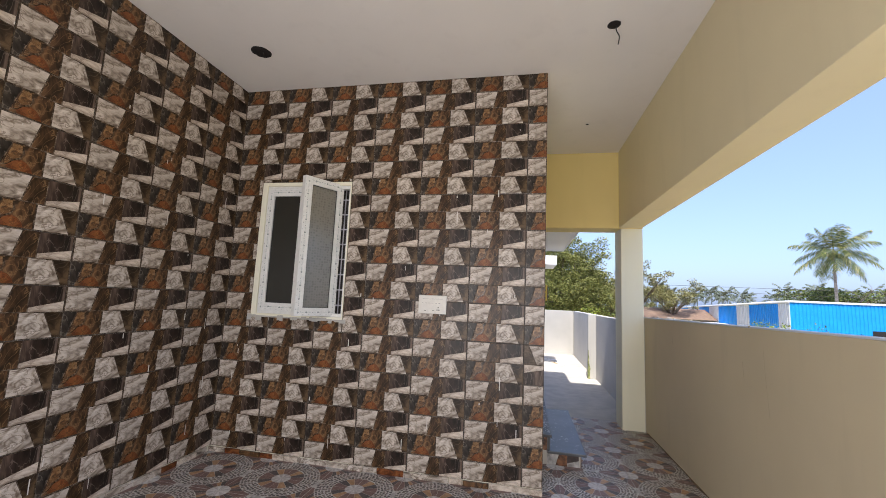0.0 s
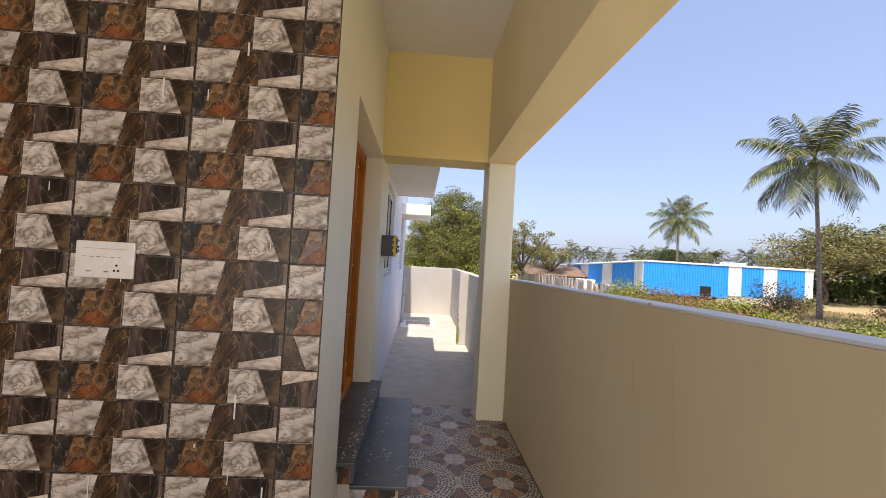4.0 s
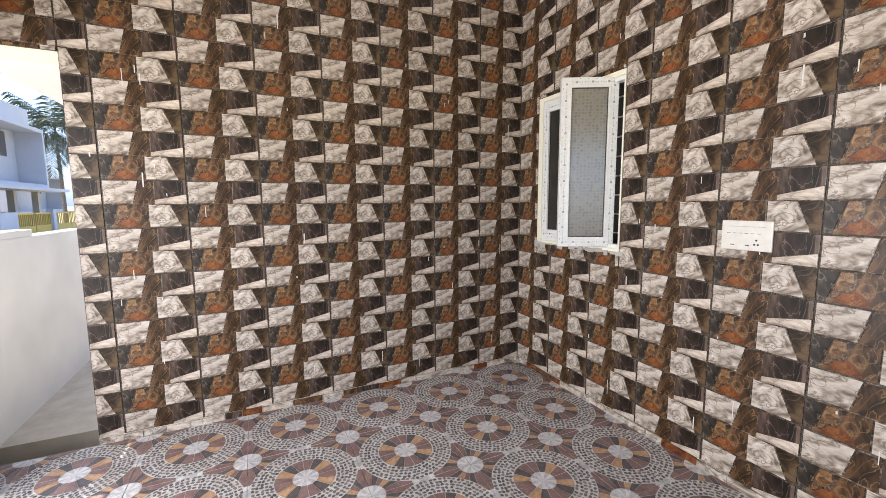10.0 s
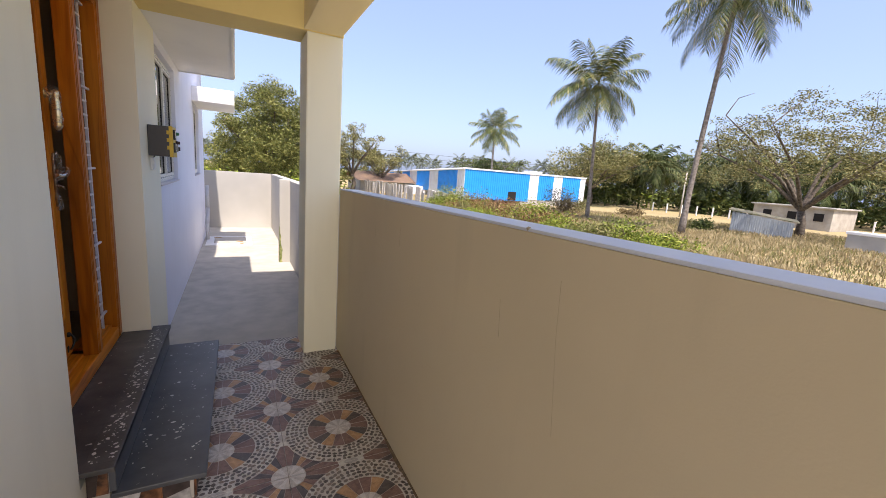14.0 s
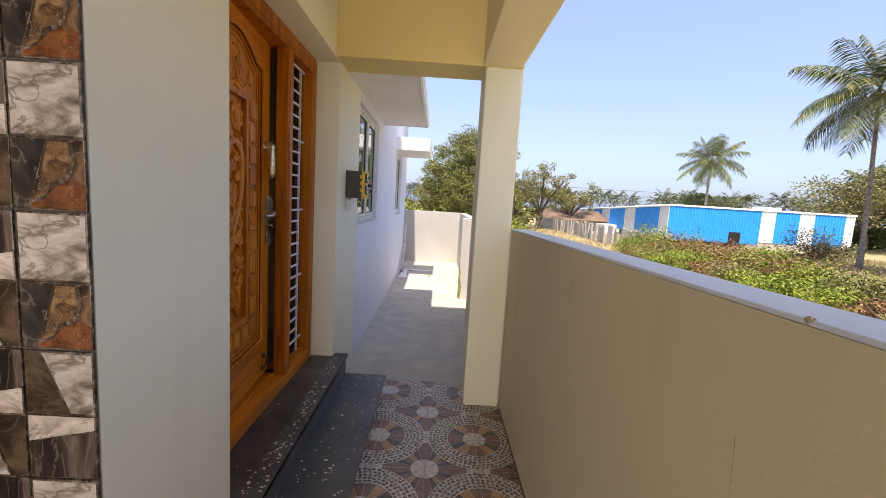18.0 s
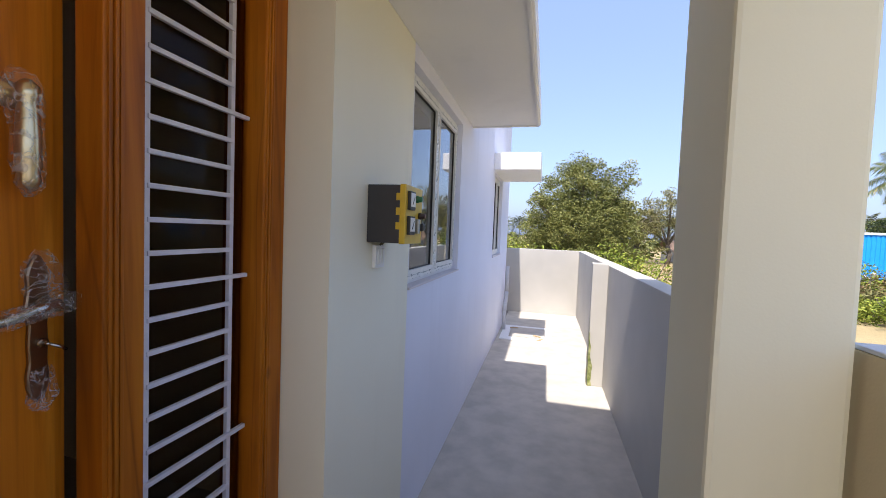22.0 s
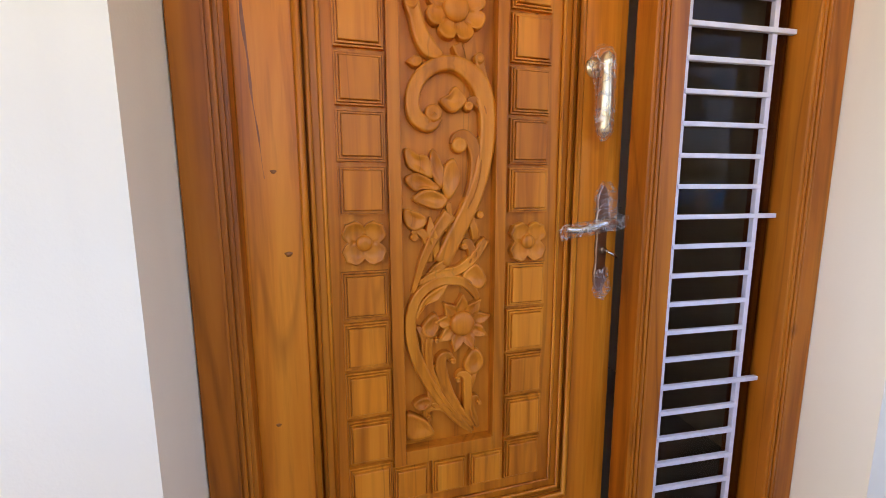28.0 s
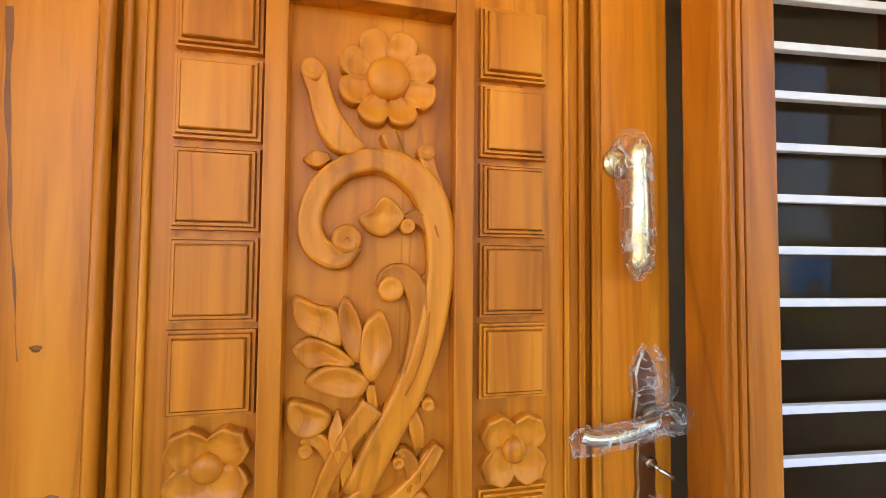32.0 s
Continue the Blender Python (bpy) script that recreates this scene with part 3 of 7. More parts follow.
def sheet(outline_lo, outline_hi, y0, y1):
    """A flat board between two lines of the same count, given as (u, v) points."""
    bm = bmesh.new()
    rows = []
    for y in (y0, y1):
        rows.append([[bm.verts.new((u, y, v)) for u, v in line] for line in (outline_lo, outline_hi)])
    n = len(outline_lo)
    for i in range(n - 1):
        (al, ah), (bl, bh) = rows
        bm.faces.new((bl[i], bl[i + 1], bh[i + 1], bh[i]))
        bm.faces.new((al[i], ah[i], ah[i + 1], al[i + 1]))
        bm.faces.new((al[i], al[i + 1], bl[i + 1], bl[i]))
        bm.faces.new((ah[i + 1], ah[i], bh[i], bh[i + 1]))
    for i in (0, n - 1):
        (al, ah), (bl, bh) = rows
        bm.faces.new((al[i], bl[i], bh[i], ah[i]))
    bmesh.ops.recalc_face_normals(bm, faces=bm.faces)
    bmesh.ops.bevel(bm, geom=[e for e in bm.edges if len(e.link_faces) == 2 and e.calc_face_angle(0) > 1.0], offset=0.0025, segments=1, affect="EDGES")
    return bm


MU0, MU1, MV0, MV1 = 0.112, 0.762, 0.605, 2.118
us = [MU0 + (MU1 - MU0) * k / 28 for k in range(29)]
# stiles and rails stand proud of the sunk field
fb = bmesh.new()
for u0, u1, v0, v1 in ((MU0, 0.293, MV0, 2.25), (0.567, MU1, MV0, 2.25), (0.293, 0.567, MV0, 0.780), (0.293, 0.567, 1.951, 2.25)):
    box(fb, u0, u1, -0.0362, -0.019, v0, v1)
lpart("field_board", fb, TEAK)
lpart("stile", boxed(U0, MU0, -0.0362, 0.0, V0, V1, 0.002), TEAK)
lpart("stile", boxed(MU1, U1, -0.0362, 0.0, V0, V1, 0.002), TEAK)
lpart("bottom_rail", boxed(MU0, MU1, -0.0362, -0.001, V0, MV0, 0.002), TEAKX)
lpart("top_rail", sheet([(u, leaf_arch(u, MV1, 0.105)) for u in us], [(u, V1) for u in us], -0.0192, -0.001), TEAKX)


def bead(points, r=0.006, lift=0.0):
    bm = bmesh.new()
    tube(bm, [(u, lift, v) for u, v in points], r, 6)
    return bm


def border(off, r, lift, rise, name="moulding"):
    a, b, lo, hi = MU0 + off, MU1 - off, MV0 + off, MV1 - off
    top = [(a + (b - a) * k / 28, leaf_arch(MU0 + (MU1 - MU0) * k / 28, hi, rise)) for k in range(29)]
    lpart(name, bead([(a, lo), *top, (b, lo), (a, lo)], r, lift), TEAK, smooth=True)


border(0.004, 0.0085, -0.001, 0.105)
border(0.020, 0.006, -0.012, 0.102)
border(0.044, 0.005, -0.015, 0.098)
def raised_square(u, v, w, h, parent):
    """A fielded square: sunk border, two steps, flat middle."""
    bm = bmesh.new()
    levels = ((0.0, -0.0195), (0.0005, -0.0100), (0.0036, -0.0100), (0.0040, -0.0130), (0.0052, -0.0130), (0.0056, -0.0060), (0.0090, -0.0060), (0.0094, -0.0095), (0.0107, -0.0095), (0.0112, -0.0018), (0.0124, -0.0008))
    rings = [[bm.verts.new((u + (o if sx else w - o), y, v + (o if sz else h - o))) for sx, sz in ((1, 1), (0, 1), (0, 0), (1, 0))] for o, y in levels]
    for p, q in zip(rings, rings[1:]):
        for i in range(4):
            bm.faces.new((p[i], p[(i + 1) % 4], q[(i + 1) % 4], q[i]))
    bm.faces.new(rings[-1])
    bmesh.ops.recalc_face_normals(bm, faces=bm.faces)
    lpart("square_panel", bm, TEAKCARVE, parent)


for u0 in (0.192, 0.5885):
    for k in range(5):
        raised_square(u0 - 0.008, 1.838 - 0.1160 * k, 0.103, 0.1075, leaf)
    for k in range(5):
        raised_square(u0 - 0.008, 1.1425 - 0.1155 * k, 0.103, 0.108, leaf)
for k in range(3):
    raised_square(0.2870 + 0.0985 * k, 0.681, 0.091, 0.092, leaf)

# carving: domed strokes, leaves and petals on the sunk panel
DEPTH = -0.0300


def stroke(points, widths, up=0.0210, base=DEPTH, n=7):
    """A rounded carved stroke along a smooth line; widths run along the control points."""
    line = smooth_line([(u, v, 0) for u, v in points], n)
    ws = [w[0] for w in smooth_line([(w, 0, 0) for w in widths], n)]
    bm = bmesh.new()
    rows = []
    for i, p in enumerate(line):
        d = (line[min(i + 1, len(line) - 1)] - line[max(i - 1, 0)])
        d = d.normalized() if d.length > 1e-9 else Vector((1, 0, 0))
        s = Vector((-d.y, d.x, 0))
        w = max(ws[i] * 1.12, 0.0012)
        k = min(1.0, w / 0.012) ** 0.6
        rows.append([bm.verts.new((p.x + s.x * w * f, base + up * k * h, p.y + s.y * w * f)) for f, h in ((-1, -0.25), (-1, 0.66), (-0.90, 0.90), (-0.55, 0.97), (0.0, 0.72), (0.55, 0.97), (0.90, 0.90), (1, 0.66), (1, -0.25))])
    for a, b in zip(rows, rows[1:]):
        for k in range(8):
            f = bm.faces.new((a[k], a[k + 1], b[k + 1], b[k]))
            f.smooth = 1 < k < 6
    bm.faces.new(rows[0])
    bm.faces.new(rows[-1])
    bmesh.ops.recalc_face_normals(bm, faces=bm.faces)
    return bm


def carved(name, bm, parent=None):
    return lpart(name, bm, TEAKCARVE, parent or panel)


def blossom(u, v, r, petals, parent, pointed=False, eye=0.38, up=0.021, turn=0.0, base=None):
    """A carved flower: dished petals with a raised lip and notches between them, round a domed eye."""
    low = DEPTH if base is None else base
    bm = bmesh.new()
    n = petals * 12
    rings = []
    for share, rise in ((0.30, 0.60), (0.55, 0.58), (0.80, 0.74), (0.92, 0.98), (0.985, 0.94), (1.0, 0.70), (1.0, -0.2)):
        row = []
        for i in range(n):
            f = (i % 12) / 6.0 - 1.0
            if pointed:
                out = 0.64 + 0.20 * (1 - f * f) + 0.16 * max(0.0, 1 - 2.6 * abs(f))
            elif petals == 4:
                out = 0.60 + 0.36 * (1 - abs(f) ** 3.2) + 0.05 * max(0.0, 1 - 4 * abs(f)) + 0.025 * math.cos(4 * math.pi * f)
            else:
                out = 0.76 + 0.24 * math.sqrt(max(0.0, 1 - f * f))
            a = 2 * math.pi * (i - 6) / n + turn
            groove = 0.26 * max(0.0, abs(f) - 0.72) / 0.28 if share < 0.99 else 0.0
            cup = 0.10 * math.cos(math.pi * f / 2) if 0.4 < share < 0.9 else 0.0
            row.append(bm.verts.new((u + r * out * share * math.cos(a), low + up * (rise - groove - cup), v + r * out * share * math.sin(a))))
        rings.append(row)
    for p, q in zip(rings, rings[1:]):
        for i in range(n):
            bm.faces.new((p[i], p[(i + 1) % n], q[(i + 1) % n], q[i])).smooth = p is not rings[-2]
    bm.faces.new(rings[0])
    bmesh.ops.recalc_face_normals(bm, faces=bm.faces)
    e = r * eye
    lathe(bm, [(e, low), (e, low + up * 0.75), (e * 0.90, low + up * 0.98), (e * 0.62, low + up * 1.12), (e * 0.25, low + up * 1.2)], (u, 0, v), "y", 20)
    lpart("carved_flower", bm, TEAKCARVE, parent)


# the tall carved panel
PU0, PU1, PV0, PV1 = 0.319, 0.542, 0.812, 1.924
bm = bmesh.new()
for u0, u1, v0, v1 in ((0.291, PU0, 0.778, 1.953), (PU1, 0.569, 0.778, 1.953), (PU0, PU1, PV1, 1.953), (PU0, PU1, 0.778, PV0)):
    box(bm, u0, u1, -0.0362, -0.001, v0, v1, 0.0022)
panel = lpart("carved_panel", bm, TEAK)
carved("panel_ground", boxed(PU0 - 0.004, PU1 + 0.004, -0.0362, DEPTH, PV0 - 0.004, PV1 + 0.004))
def boss(u, v, r, up=0.0235):
    """The rounded eye of a curl."""
    bm = bmesh.new()
    lathe(bm, [(r, DEPTH - 0.003), (r, DEPTH + up * 0.60), (r * 0.90, DEPTH + up * 0.86), (r * 0.62, DEPTH + up * 0.90), (r * 0.25, DEPTH + up * 0.74)], (u, 0, v), "y", 18)
    carved("curl_eye", bm)


def relief(name, outline, up=0.0195):
    """A flat carved leaf: a smooth closed outline with steep sides and a faintly cupped face."""
    pts = [Vector((u, v, 0)) for u, v in outline]
    n = len(pts)
    ring = []
    for i in range(n):
        p0, p1, p2, p3 = pts[i - 1], pts[i], pts[(i + 1) % n], pts[(i + 2) % n]
        for k in range(4):
            t = k / 4
            ring.append(0.5 * (2 * p1 + (p2 - p0) * t + (2 * p0 - 5 * p1 + 4 * p2 - p3) * t * t + (3 * p1 - p0 - 3 * p2 + p3) * t ** 3))
    c = sum(ring, Vector()) / len(ring)
    bm = bmesh.new()
    rows = [[bm.verts.new((c.x + (q.x - c.x) * f, DEPTH + h, c.y + (q.y - c.y) * f)) for q in ring] for f, h in ((1.06, -0.003), (1.06, up * 0.66), (1.0, up * 0.96), (0.80, up), (0.5, up * 0.74), (0.2, up * 0.62))]
    m = len(ring)
    for p, q in zip(rows, rows[1:]):
        for i in range(m):
            f = bm.faces.new((p[i], p[(i + 1) % m], q[(i + 1) % m], q[i]))
            f.smooth = p is not rows[0]
    bm.faces.new(rows[-1])
    bmesh.ops.recalc_face_normals(bm, faces=bm.faces)
    carved(name, bm)


blossom(0.449, 1.826, 0.0710, 8, panel, turn=0.39, eye=0.42)
carved("main_stem", stroke([(0.413, 1.258), (0.445, 1.318), (0.481, 1.387), (0.508, 1.458), (0.523, 1.532), (0.526, 1.594), (0.513, 1.652), (0.485, 1.690), (0.441, 1.709), (0.399, 1.700), (0.364, 1.671), (0.348, 1.628), (0.356, 1.590), (0.385, 1.574), (0.406, 1.593)], [0.0179, 0.0190, 0.0190, 0.0179, 0.0179, 0.0190, 0.0213, 0.0202, 0.0157, 0.0146, 0.0146, 0.0140, 0.0157, 0.0157, 0.0123]))
boss(0.396, 1.599, 0.0202)
carved("curled_leaf", stroke([(0.350, 1.824), (0.358, 1.797), (0.369, 1.763), (0.388, 1.735), (0.416, 1.721)], [0.0157, 0.0140, 0.0168, 0.0179, 0.0078]))
boss(0.348, 1.827, 0.0168)
carved("carved_bud", stroke([(0.372, 1.712), (0.355, 1.706), (0.337, 1.707)], [0.0045, 0.0112, 0.0017]))
carved("flower_stem", stroke([(0.469, 1.713), (0.457, 1.732), (0.449, 1.749)], [0.0056, 0.0106, 0.0112]))
carved("carved_bud", stroke([(0.503, 1.719), (0.508, 1.700), (0.522, 1.665), (0.535, 1.620)], [0.0101, 0.0101, 0.0084, 0.0028]))
boss(0.503, 1.724, 0.0129)
relief("carved_leaf", [(0.412, 1.629), (0.429, 1.640), (0.446, 1.659), (0.465, 1.645), (0.472, 1.628), (0.449, 1.606), (0.427, 1.609)])
carved("curled_leaf", stroke([(0.477, 1.625), (0.490, 1.631), (0.507, 1.619), (0.517, 1.590), (0.519, 1.563)], [0.0090, 0.0101, 0.0095, 0.0073, 0.0022]))
boss(0.478, 1.618, 0.0112)
carved("curled_leaf", stroke([(0.443, 1.533), (0.451, 1.550), (0.471, 1.553), (0.489, 1.532), (0.497, 1.495), (0.491, 1.446), (0.478, 1.405), (0.460, 1.364)], [0.0078, 0.0101, 0.0123, 0.0140, 0.0129, 0.0112, 0.0095, 0.0056]))
boss(0.456, 1.531, 0.0185)
carved("carved_leaf", stroke([(0.498, 1.537), (0.508, 1.549), (0.521, 1.558)], [0.0045, 0.0050, 0.0011]))
relief("lotus_petal", [(0.333, 1.521), (0.331, 1.502), (0.339, 1.479), (0.366, 1.466), (0.391, 1.458), (0.383, 1.501), (0.359, 1.509)])
relief("lotus_petal", [(0.394, 1.519), (0.387, 1.498), (0.393, 1.459), (0.413, 1.433), (0.419, 1.470), (0.409, 1.503)])
relief("lotus_petal", [(0.443, 1.499), (0.423, 1.484), (0.415, 1.444), (0.430, 1.407), (0.456, 1.442), (0.456, 1.473)])
relief("lotus_petal", [(0.331, 1.452), (0.350, 1.466), (0.378, 1.458), (0.407, 1.435), (0.401, 1.428), (0.372, 1.431), (0.349, 1.428)])
relief("lotus_petal", [(0.348, 1.407), (0.370, 1.427), (0.401, 1.426), (0.427, 1.407), (0.414, 1.387), (0.387, 1.388)])
carved("carved_stem", stroke([(0.430, 1.400), (0.434, 1.366), (0.428, 1.329)], [0.0062, 0.0062, 0.0039]))
relief("carved_leaf", [(0.327, 1.384), (0.328, 1.355), (0.348, 1.337), (0.372, 1.347), (0.377, 1.366), (0.351, 1.380)])
carved("curled_leaf", stroke([(0.347, 1.327), (0.356, 1.335), (0.372, 1.325), (0.384, 1.296), (0.387, 1.261)], [0.0073, 0.0084, 0.0090, 0.0078, 0.0050]))
boss(0.349, 1.320, 0.0095)
carved("carved_leaf", stroke([(0.388, 1.367), (0.388, 1.335), (0.399, 1.300), (0.402, 1.263)], [0.0017, 0.0106, 0.0090, 0.0050]))
carved("curled_leaf", stroke([(0.504, 1.379), (0.493, 1.380), (0.487, 1.362), (0.494, 1.337), (0.498, 1.311)], [0.0056, 0.0067, 0.0073, 0.0095, 0.0067]))
boss(0.509, 1.370, 0.0095)
carved("curled_leaf", stroke([(0.466, 1.302), (0.478, 1.304), (0.489, 1.283), (0.491, 1.249)], [0.0062, 0.0084, 0.0101, 0.0084]))
boss(0.469, 1.295, 0.0084)
carved("carved_leaf", stroke([(0.526, 1.310), (0.510, 1.298), (0.497, 1.264)], [0.0011, 0.0078, 0.0073]))
blossom(0.466, 1.109, 0.0740, 9, panel, pointed=True, turn=0.2, eye=0.42)
carved("carved_stem", stroke([(0.495, 0.824), (0.453, 0.867), (0.397, 0.943), (0.356, 1.022), (0.337, 1.093), (0.341, 1.150), (0.363, 1.192), (0.411, 1.217), (0.465, 1.212), (0.497, 1.182), (0.505, 1.160)], [0.0048, 0.0100, 0.0128, 0.0132, 0.0128, 0.0118, 0.0112, 0.0112, 0.0112, 0.0088, 0.0040]))
carved("main_stem", stroke([(0.344, 1.190), (0.372, 1.273), (0.402, 1.331), (0.434, 1.373)], [0.0048, 0.0096, 0.0128, 0.0160]))
carved("carved_stem", stroke([(0.357, 1.213), (0.404, 1.234), (0.450, 1.239), (0.491, 1.266), (0.526, 1.311)], [0.0048, 0.0096, 0.0104, 0.0112, 0.0088]))
carved("carved_leaf", stroke([(0.384, 1.234), (0.412, 1.252), (0.441, 1.266)], [0.0048, 0.0104, 0.0016]))
relief("carved_leaf", [(0.347, 1.125), (0.361, 1.165), (0.386, 1.190), (0.426, 1.208), (0.409, 1.176), (0.372, 1.160)])
relief("carved_bud", [(0.466, 1.224), (0.499, 1.254), (0.526, 1.212), (0.505, 1.192)])
relief("carved_bud", [(0.395, 1.139), (0.407, 1.119), (0.404, 1.101), (0.390, 1.082), (0.375, 1.086), (0.364, 1.098), (0.370, 1.117)])
carved("carved_leaf", stroke([(0.349, 1.111), (0.362, 1.101), (0.372, 1.080), (0.371, 1.049), (0.381, 1.005)], [0.0013, 0.0080, 0.0094, 0.0080, 0.0040]))
carved("curled_leaf", stroke([(0.399, 1.072), (0.393, 1.081), (0.381, 1.072), (0.380, 1.037), (0.385, 0.995), (0.409, 0.944), (0.444, 0.892), (0.491, 0.838)], [0.0040, 0.0080, 0.0094, 0.0094, 0.0094, 0.0094, 0.0080, 0.0040]))
boss(0.400, 1.074, 0.0059)
carved("curled_leaf", stroke([(0.442, 1.017), (0.428, 1.033), (0.412, 1.026), (0.414, 0.986), (0.432, 0.933), (0.464, 0.880), (0.498, 0.836)], [0.0053, 0.0094, 0.0120, 0.0134, 0.0120, 0.0094, 0.0040]))
boss(0.441, 1.019, 0.0074)
carved("carved_leaf", stroke([(0.388, 1.010), (0.402, 1.004), (0.412, 0.980)], [0.0013, 0.0067, 0.0040]))
relief("carved_bud", [(0.497, 1.043), (0.519, 1.020), (0.516, 0.994), (0.496, 0.979), (0.476, 0.988), (0.473, 1.012)])
carved("curled_leaf", stroke([(0.452, 0.968), (0.461, 0.981), (0.477, 0.973), (0.480, 0.932), (0.481, 0.887), (0.502, 0.838)], [0.0053, 0.0080, 0.0107, 0.0107, 0.0094, 0.0040]))
boss(0.454, 0.969, 0.0067)
carved("carved_leaf", stroke([(0.509, 0.978), (0.493, 0.969), (0.484, 0.927)], [0.0013, 0.0080, 0.0053]))
carved("curled_leaf", stroke([(0.511, 0.902), (0.500, 0.915), (0.489, 0.905), (0.497, 0.869), (0.510, 0.833)], [0.0040, 0.0080, 0.0080, 0.0080, 0.0040]))
boss(0.511, 0.902, 0.0052)
relief("carved_bud", [(0.341, 0.920), (0.356, 0.933), (0.376, 0.935), (0.385, 0.920), (0.374, 0.906), (0.355, 0.905)])
carved("carved_leaf", stroke([(0.386, 0.962), (0.384, 0.938), (0.396, 0.915), (0.429, 0.901)], [0.0013, 0.0080, 0.0094, 0.0040]))
carved("curled_leaf", stroke([(0.381, 0.881), (0.372, 0.898), (0.386, 0.910), (0.420, 0.901), (0.463, 0.866), (0.496, 0.836)], [0.0053, 0.0094, 0.0094, 0.0094, 0.0080, 0.0040]))
boss(0.381, 0.883, 0.0067)
relief("carved_leaf", [(0.327, 0.897), (0.354, 0.888), (0.376, 0.871), (0.386, 0.853), (0.387, 0.835), (0.328, 0.836)])
for u, v in ((0.2355, 1.313), (0.632, 1.302)):
    blossom(u, v, 0.0565, 4, leaf, eye=0.32, turn=math.pi / 4, up=0.019, base=-0.0195)

def crested(name, bm):
    """A piece of the crest, on the head panel."""
    bmesh.ops.translate(bm, verts=bm.verts, vec=(0.004, 0, 0.028))
    return carved(name, bm)


# crest ornament under the arch: two round medallions with tulips, a garland and a leaf sprig at each end
CB = -0.0192
for side in (-1, 1):
    cu, cv = 0.432 + side * 0.070, 2.022
    bm = bmesh.new()
    lathe(bm, [(0.066, CB - 0.002), (0.066, CB + 0.005), (0.062, CB + 0.008), (0.052, CB + 0.008), (0.049, CB + 0.004), (0.02, CB + 0.005), (0.004, CB + 0.005)], (cu, 0, cv), "y", 32)
    crested("crest_medallion", bm)
    for a, ln, w in ((0, 0.078, 0.011), (34, 0.070, 0.011), (-34, 0.070, 0.011), (72, 0.048, 0.009), (-72, 0.048, 0.009)):
        du, dv = math.sin(radians(a)), math.cos(radians(a))
        crested("crest_leaf", stroke([(cu, cv - 0.042), (cu + du * ln * 0.55, cv - 0.042 + dv * ln * 0.55), (cu + du * ln * 0.9, cv - 0.042 + dv * ln)], [0.004, w, 0.002], 0.010, CB))
    ring_pts = [(cu + 0.061 * math.cos(radians(a)), cv + 0.061 * math.sin(radians(a))) for a in range(0, 361, 24)]
    crested("crest_scroll", stroke(ring_pts, [0.0062] * len(ring_pts), 0.013, CB))
    crested("crest_garland", stroke([(0.432 + side * 0.010, 1.955), (0.432 + side * 0.050, 1.938), (0.432 + side * 0.095, 1.945), (0.432 + side * 0.132, 1.972), (0.432 + side * 0.150, 2.002)], [0.006, 0.010, 0.010, 0.009, 0.006], 0.014, CB))
    crested("crest_ring", stroke([(0.432 + side * 0.150, 1.985), (0.432 + side * 0.160, 2.004), (0.432 + side * 0.156, 2.022)], [0.006, 0.008, 0.005], 0.014, CB))
    for a, ln, w in ((62, 0.050, 0.011), (18, 0.066, 0.013), (-26, 0.052, 0.010)):
        du, dv = side * math.cos(radians(a)), math.sin(radians(a))
        crested("crest_leaf", stroke([(0.432 + side * 0.160, 2.003), (0.432 + side * 0.160 + du * ln * 0.5, 2.003 + dv * ln * 0.5), (0.432 + side * 0.160 + du * ln, 2.003 + dv * ln)], [0.005, w, 0.0018], 0.012, CB))
crested("crest_leaf", stroke([(0.432, 1.925), (0.432, 1.945), (0.432, 1.972)], [0.002, 0.011, 0.005], 0.014, CB))
for a in (-52, -26, 0, 26, 52):
    crested("crest_leaf", stroke([(0.432, 2.055), (0.432 + 0.022 * math.sin(radians(a)), 2.077), (0.432 + 0.050 * math.sin(radians(a)), 2.055 + 0.050 * math.cos(radians(a)))], [0.003, 0.0075, 0.002], 0.011, CB))

# dark resin streak and knots in the stile by the hinges
RESIN = plain("dark_resin_stain", (0.30, 0.090, 0.006), 0.40, vary=0.3)
streak_line = [(0.020 + 0.024 * (k / 20) ** 1.6 + 0.0008 * math.sin(k * 0.9), 1.86 - 0.41 * k / 20, 0.0060 - 0.0036 * (k / 20) + 0.0008 * math.sin(k * 1.3)) for k in range(21)]
lpart("stain_streak", sheet([(u - w, v) for u, v, w in streak_line], [(u + w, v) for u, v, w in streak_line], -0.004, 0.0004), RESIN, None, "dark resin streak in the stile")
for u, v, r in ((0.060, 1.466, 0.0065), (0.080, 1.297, 0.0085), (0.040, 0.93, 0.006)):
    bm = bmesh.new()
    lathe(bm, [(r, -0.004), (r * 0.9, 0.0003), (r * 0.2, 0.0006)], (0, 0, 0), "y", 12)
    for w in bm.verts:
        w.co.x *= 1 + 0.35 * math.sin(5 * w.co.z / r)
        w.co.z *= 0.7
    bmesh.ops.translate(bm, verts=bm.verts, vec=(u, 0, v))
    lpart("knot", bm, RESIN, None, "dark wood knot")

# door furniture still in its plastic wrapping
WRAP, nt, bsdf = material("crinkled_plastic_wrap", 0.06)
bsdf.inputs["Base Color"].default_value = (0.86, 0.83, 0.78, 1)
crease = noise_tex(nt, coords(nt), 26.0, 3.0, 0.5, 1.4)
film_alpha = ramp(nt, crease, [(0.45, (0.045,) * 3), (0.5, (0.42,) * 3), (0.55, (0.05,) * 3)])
nt.links.new(film_alpha, bsdf.inputs["Alpha"])
bumped(nt, bsdf, crease, 1.0, 0.03)


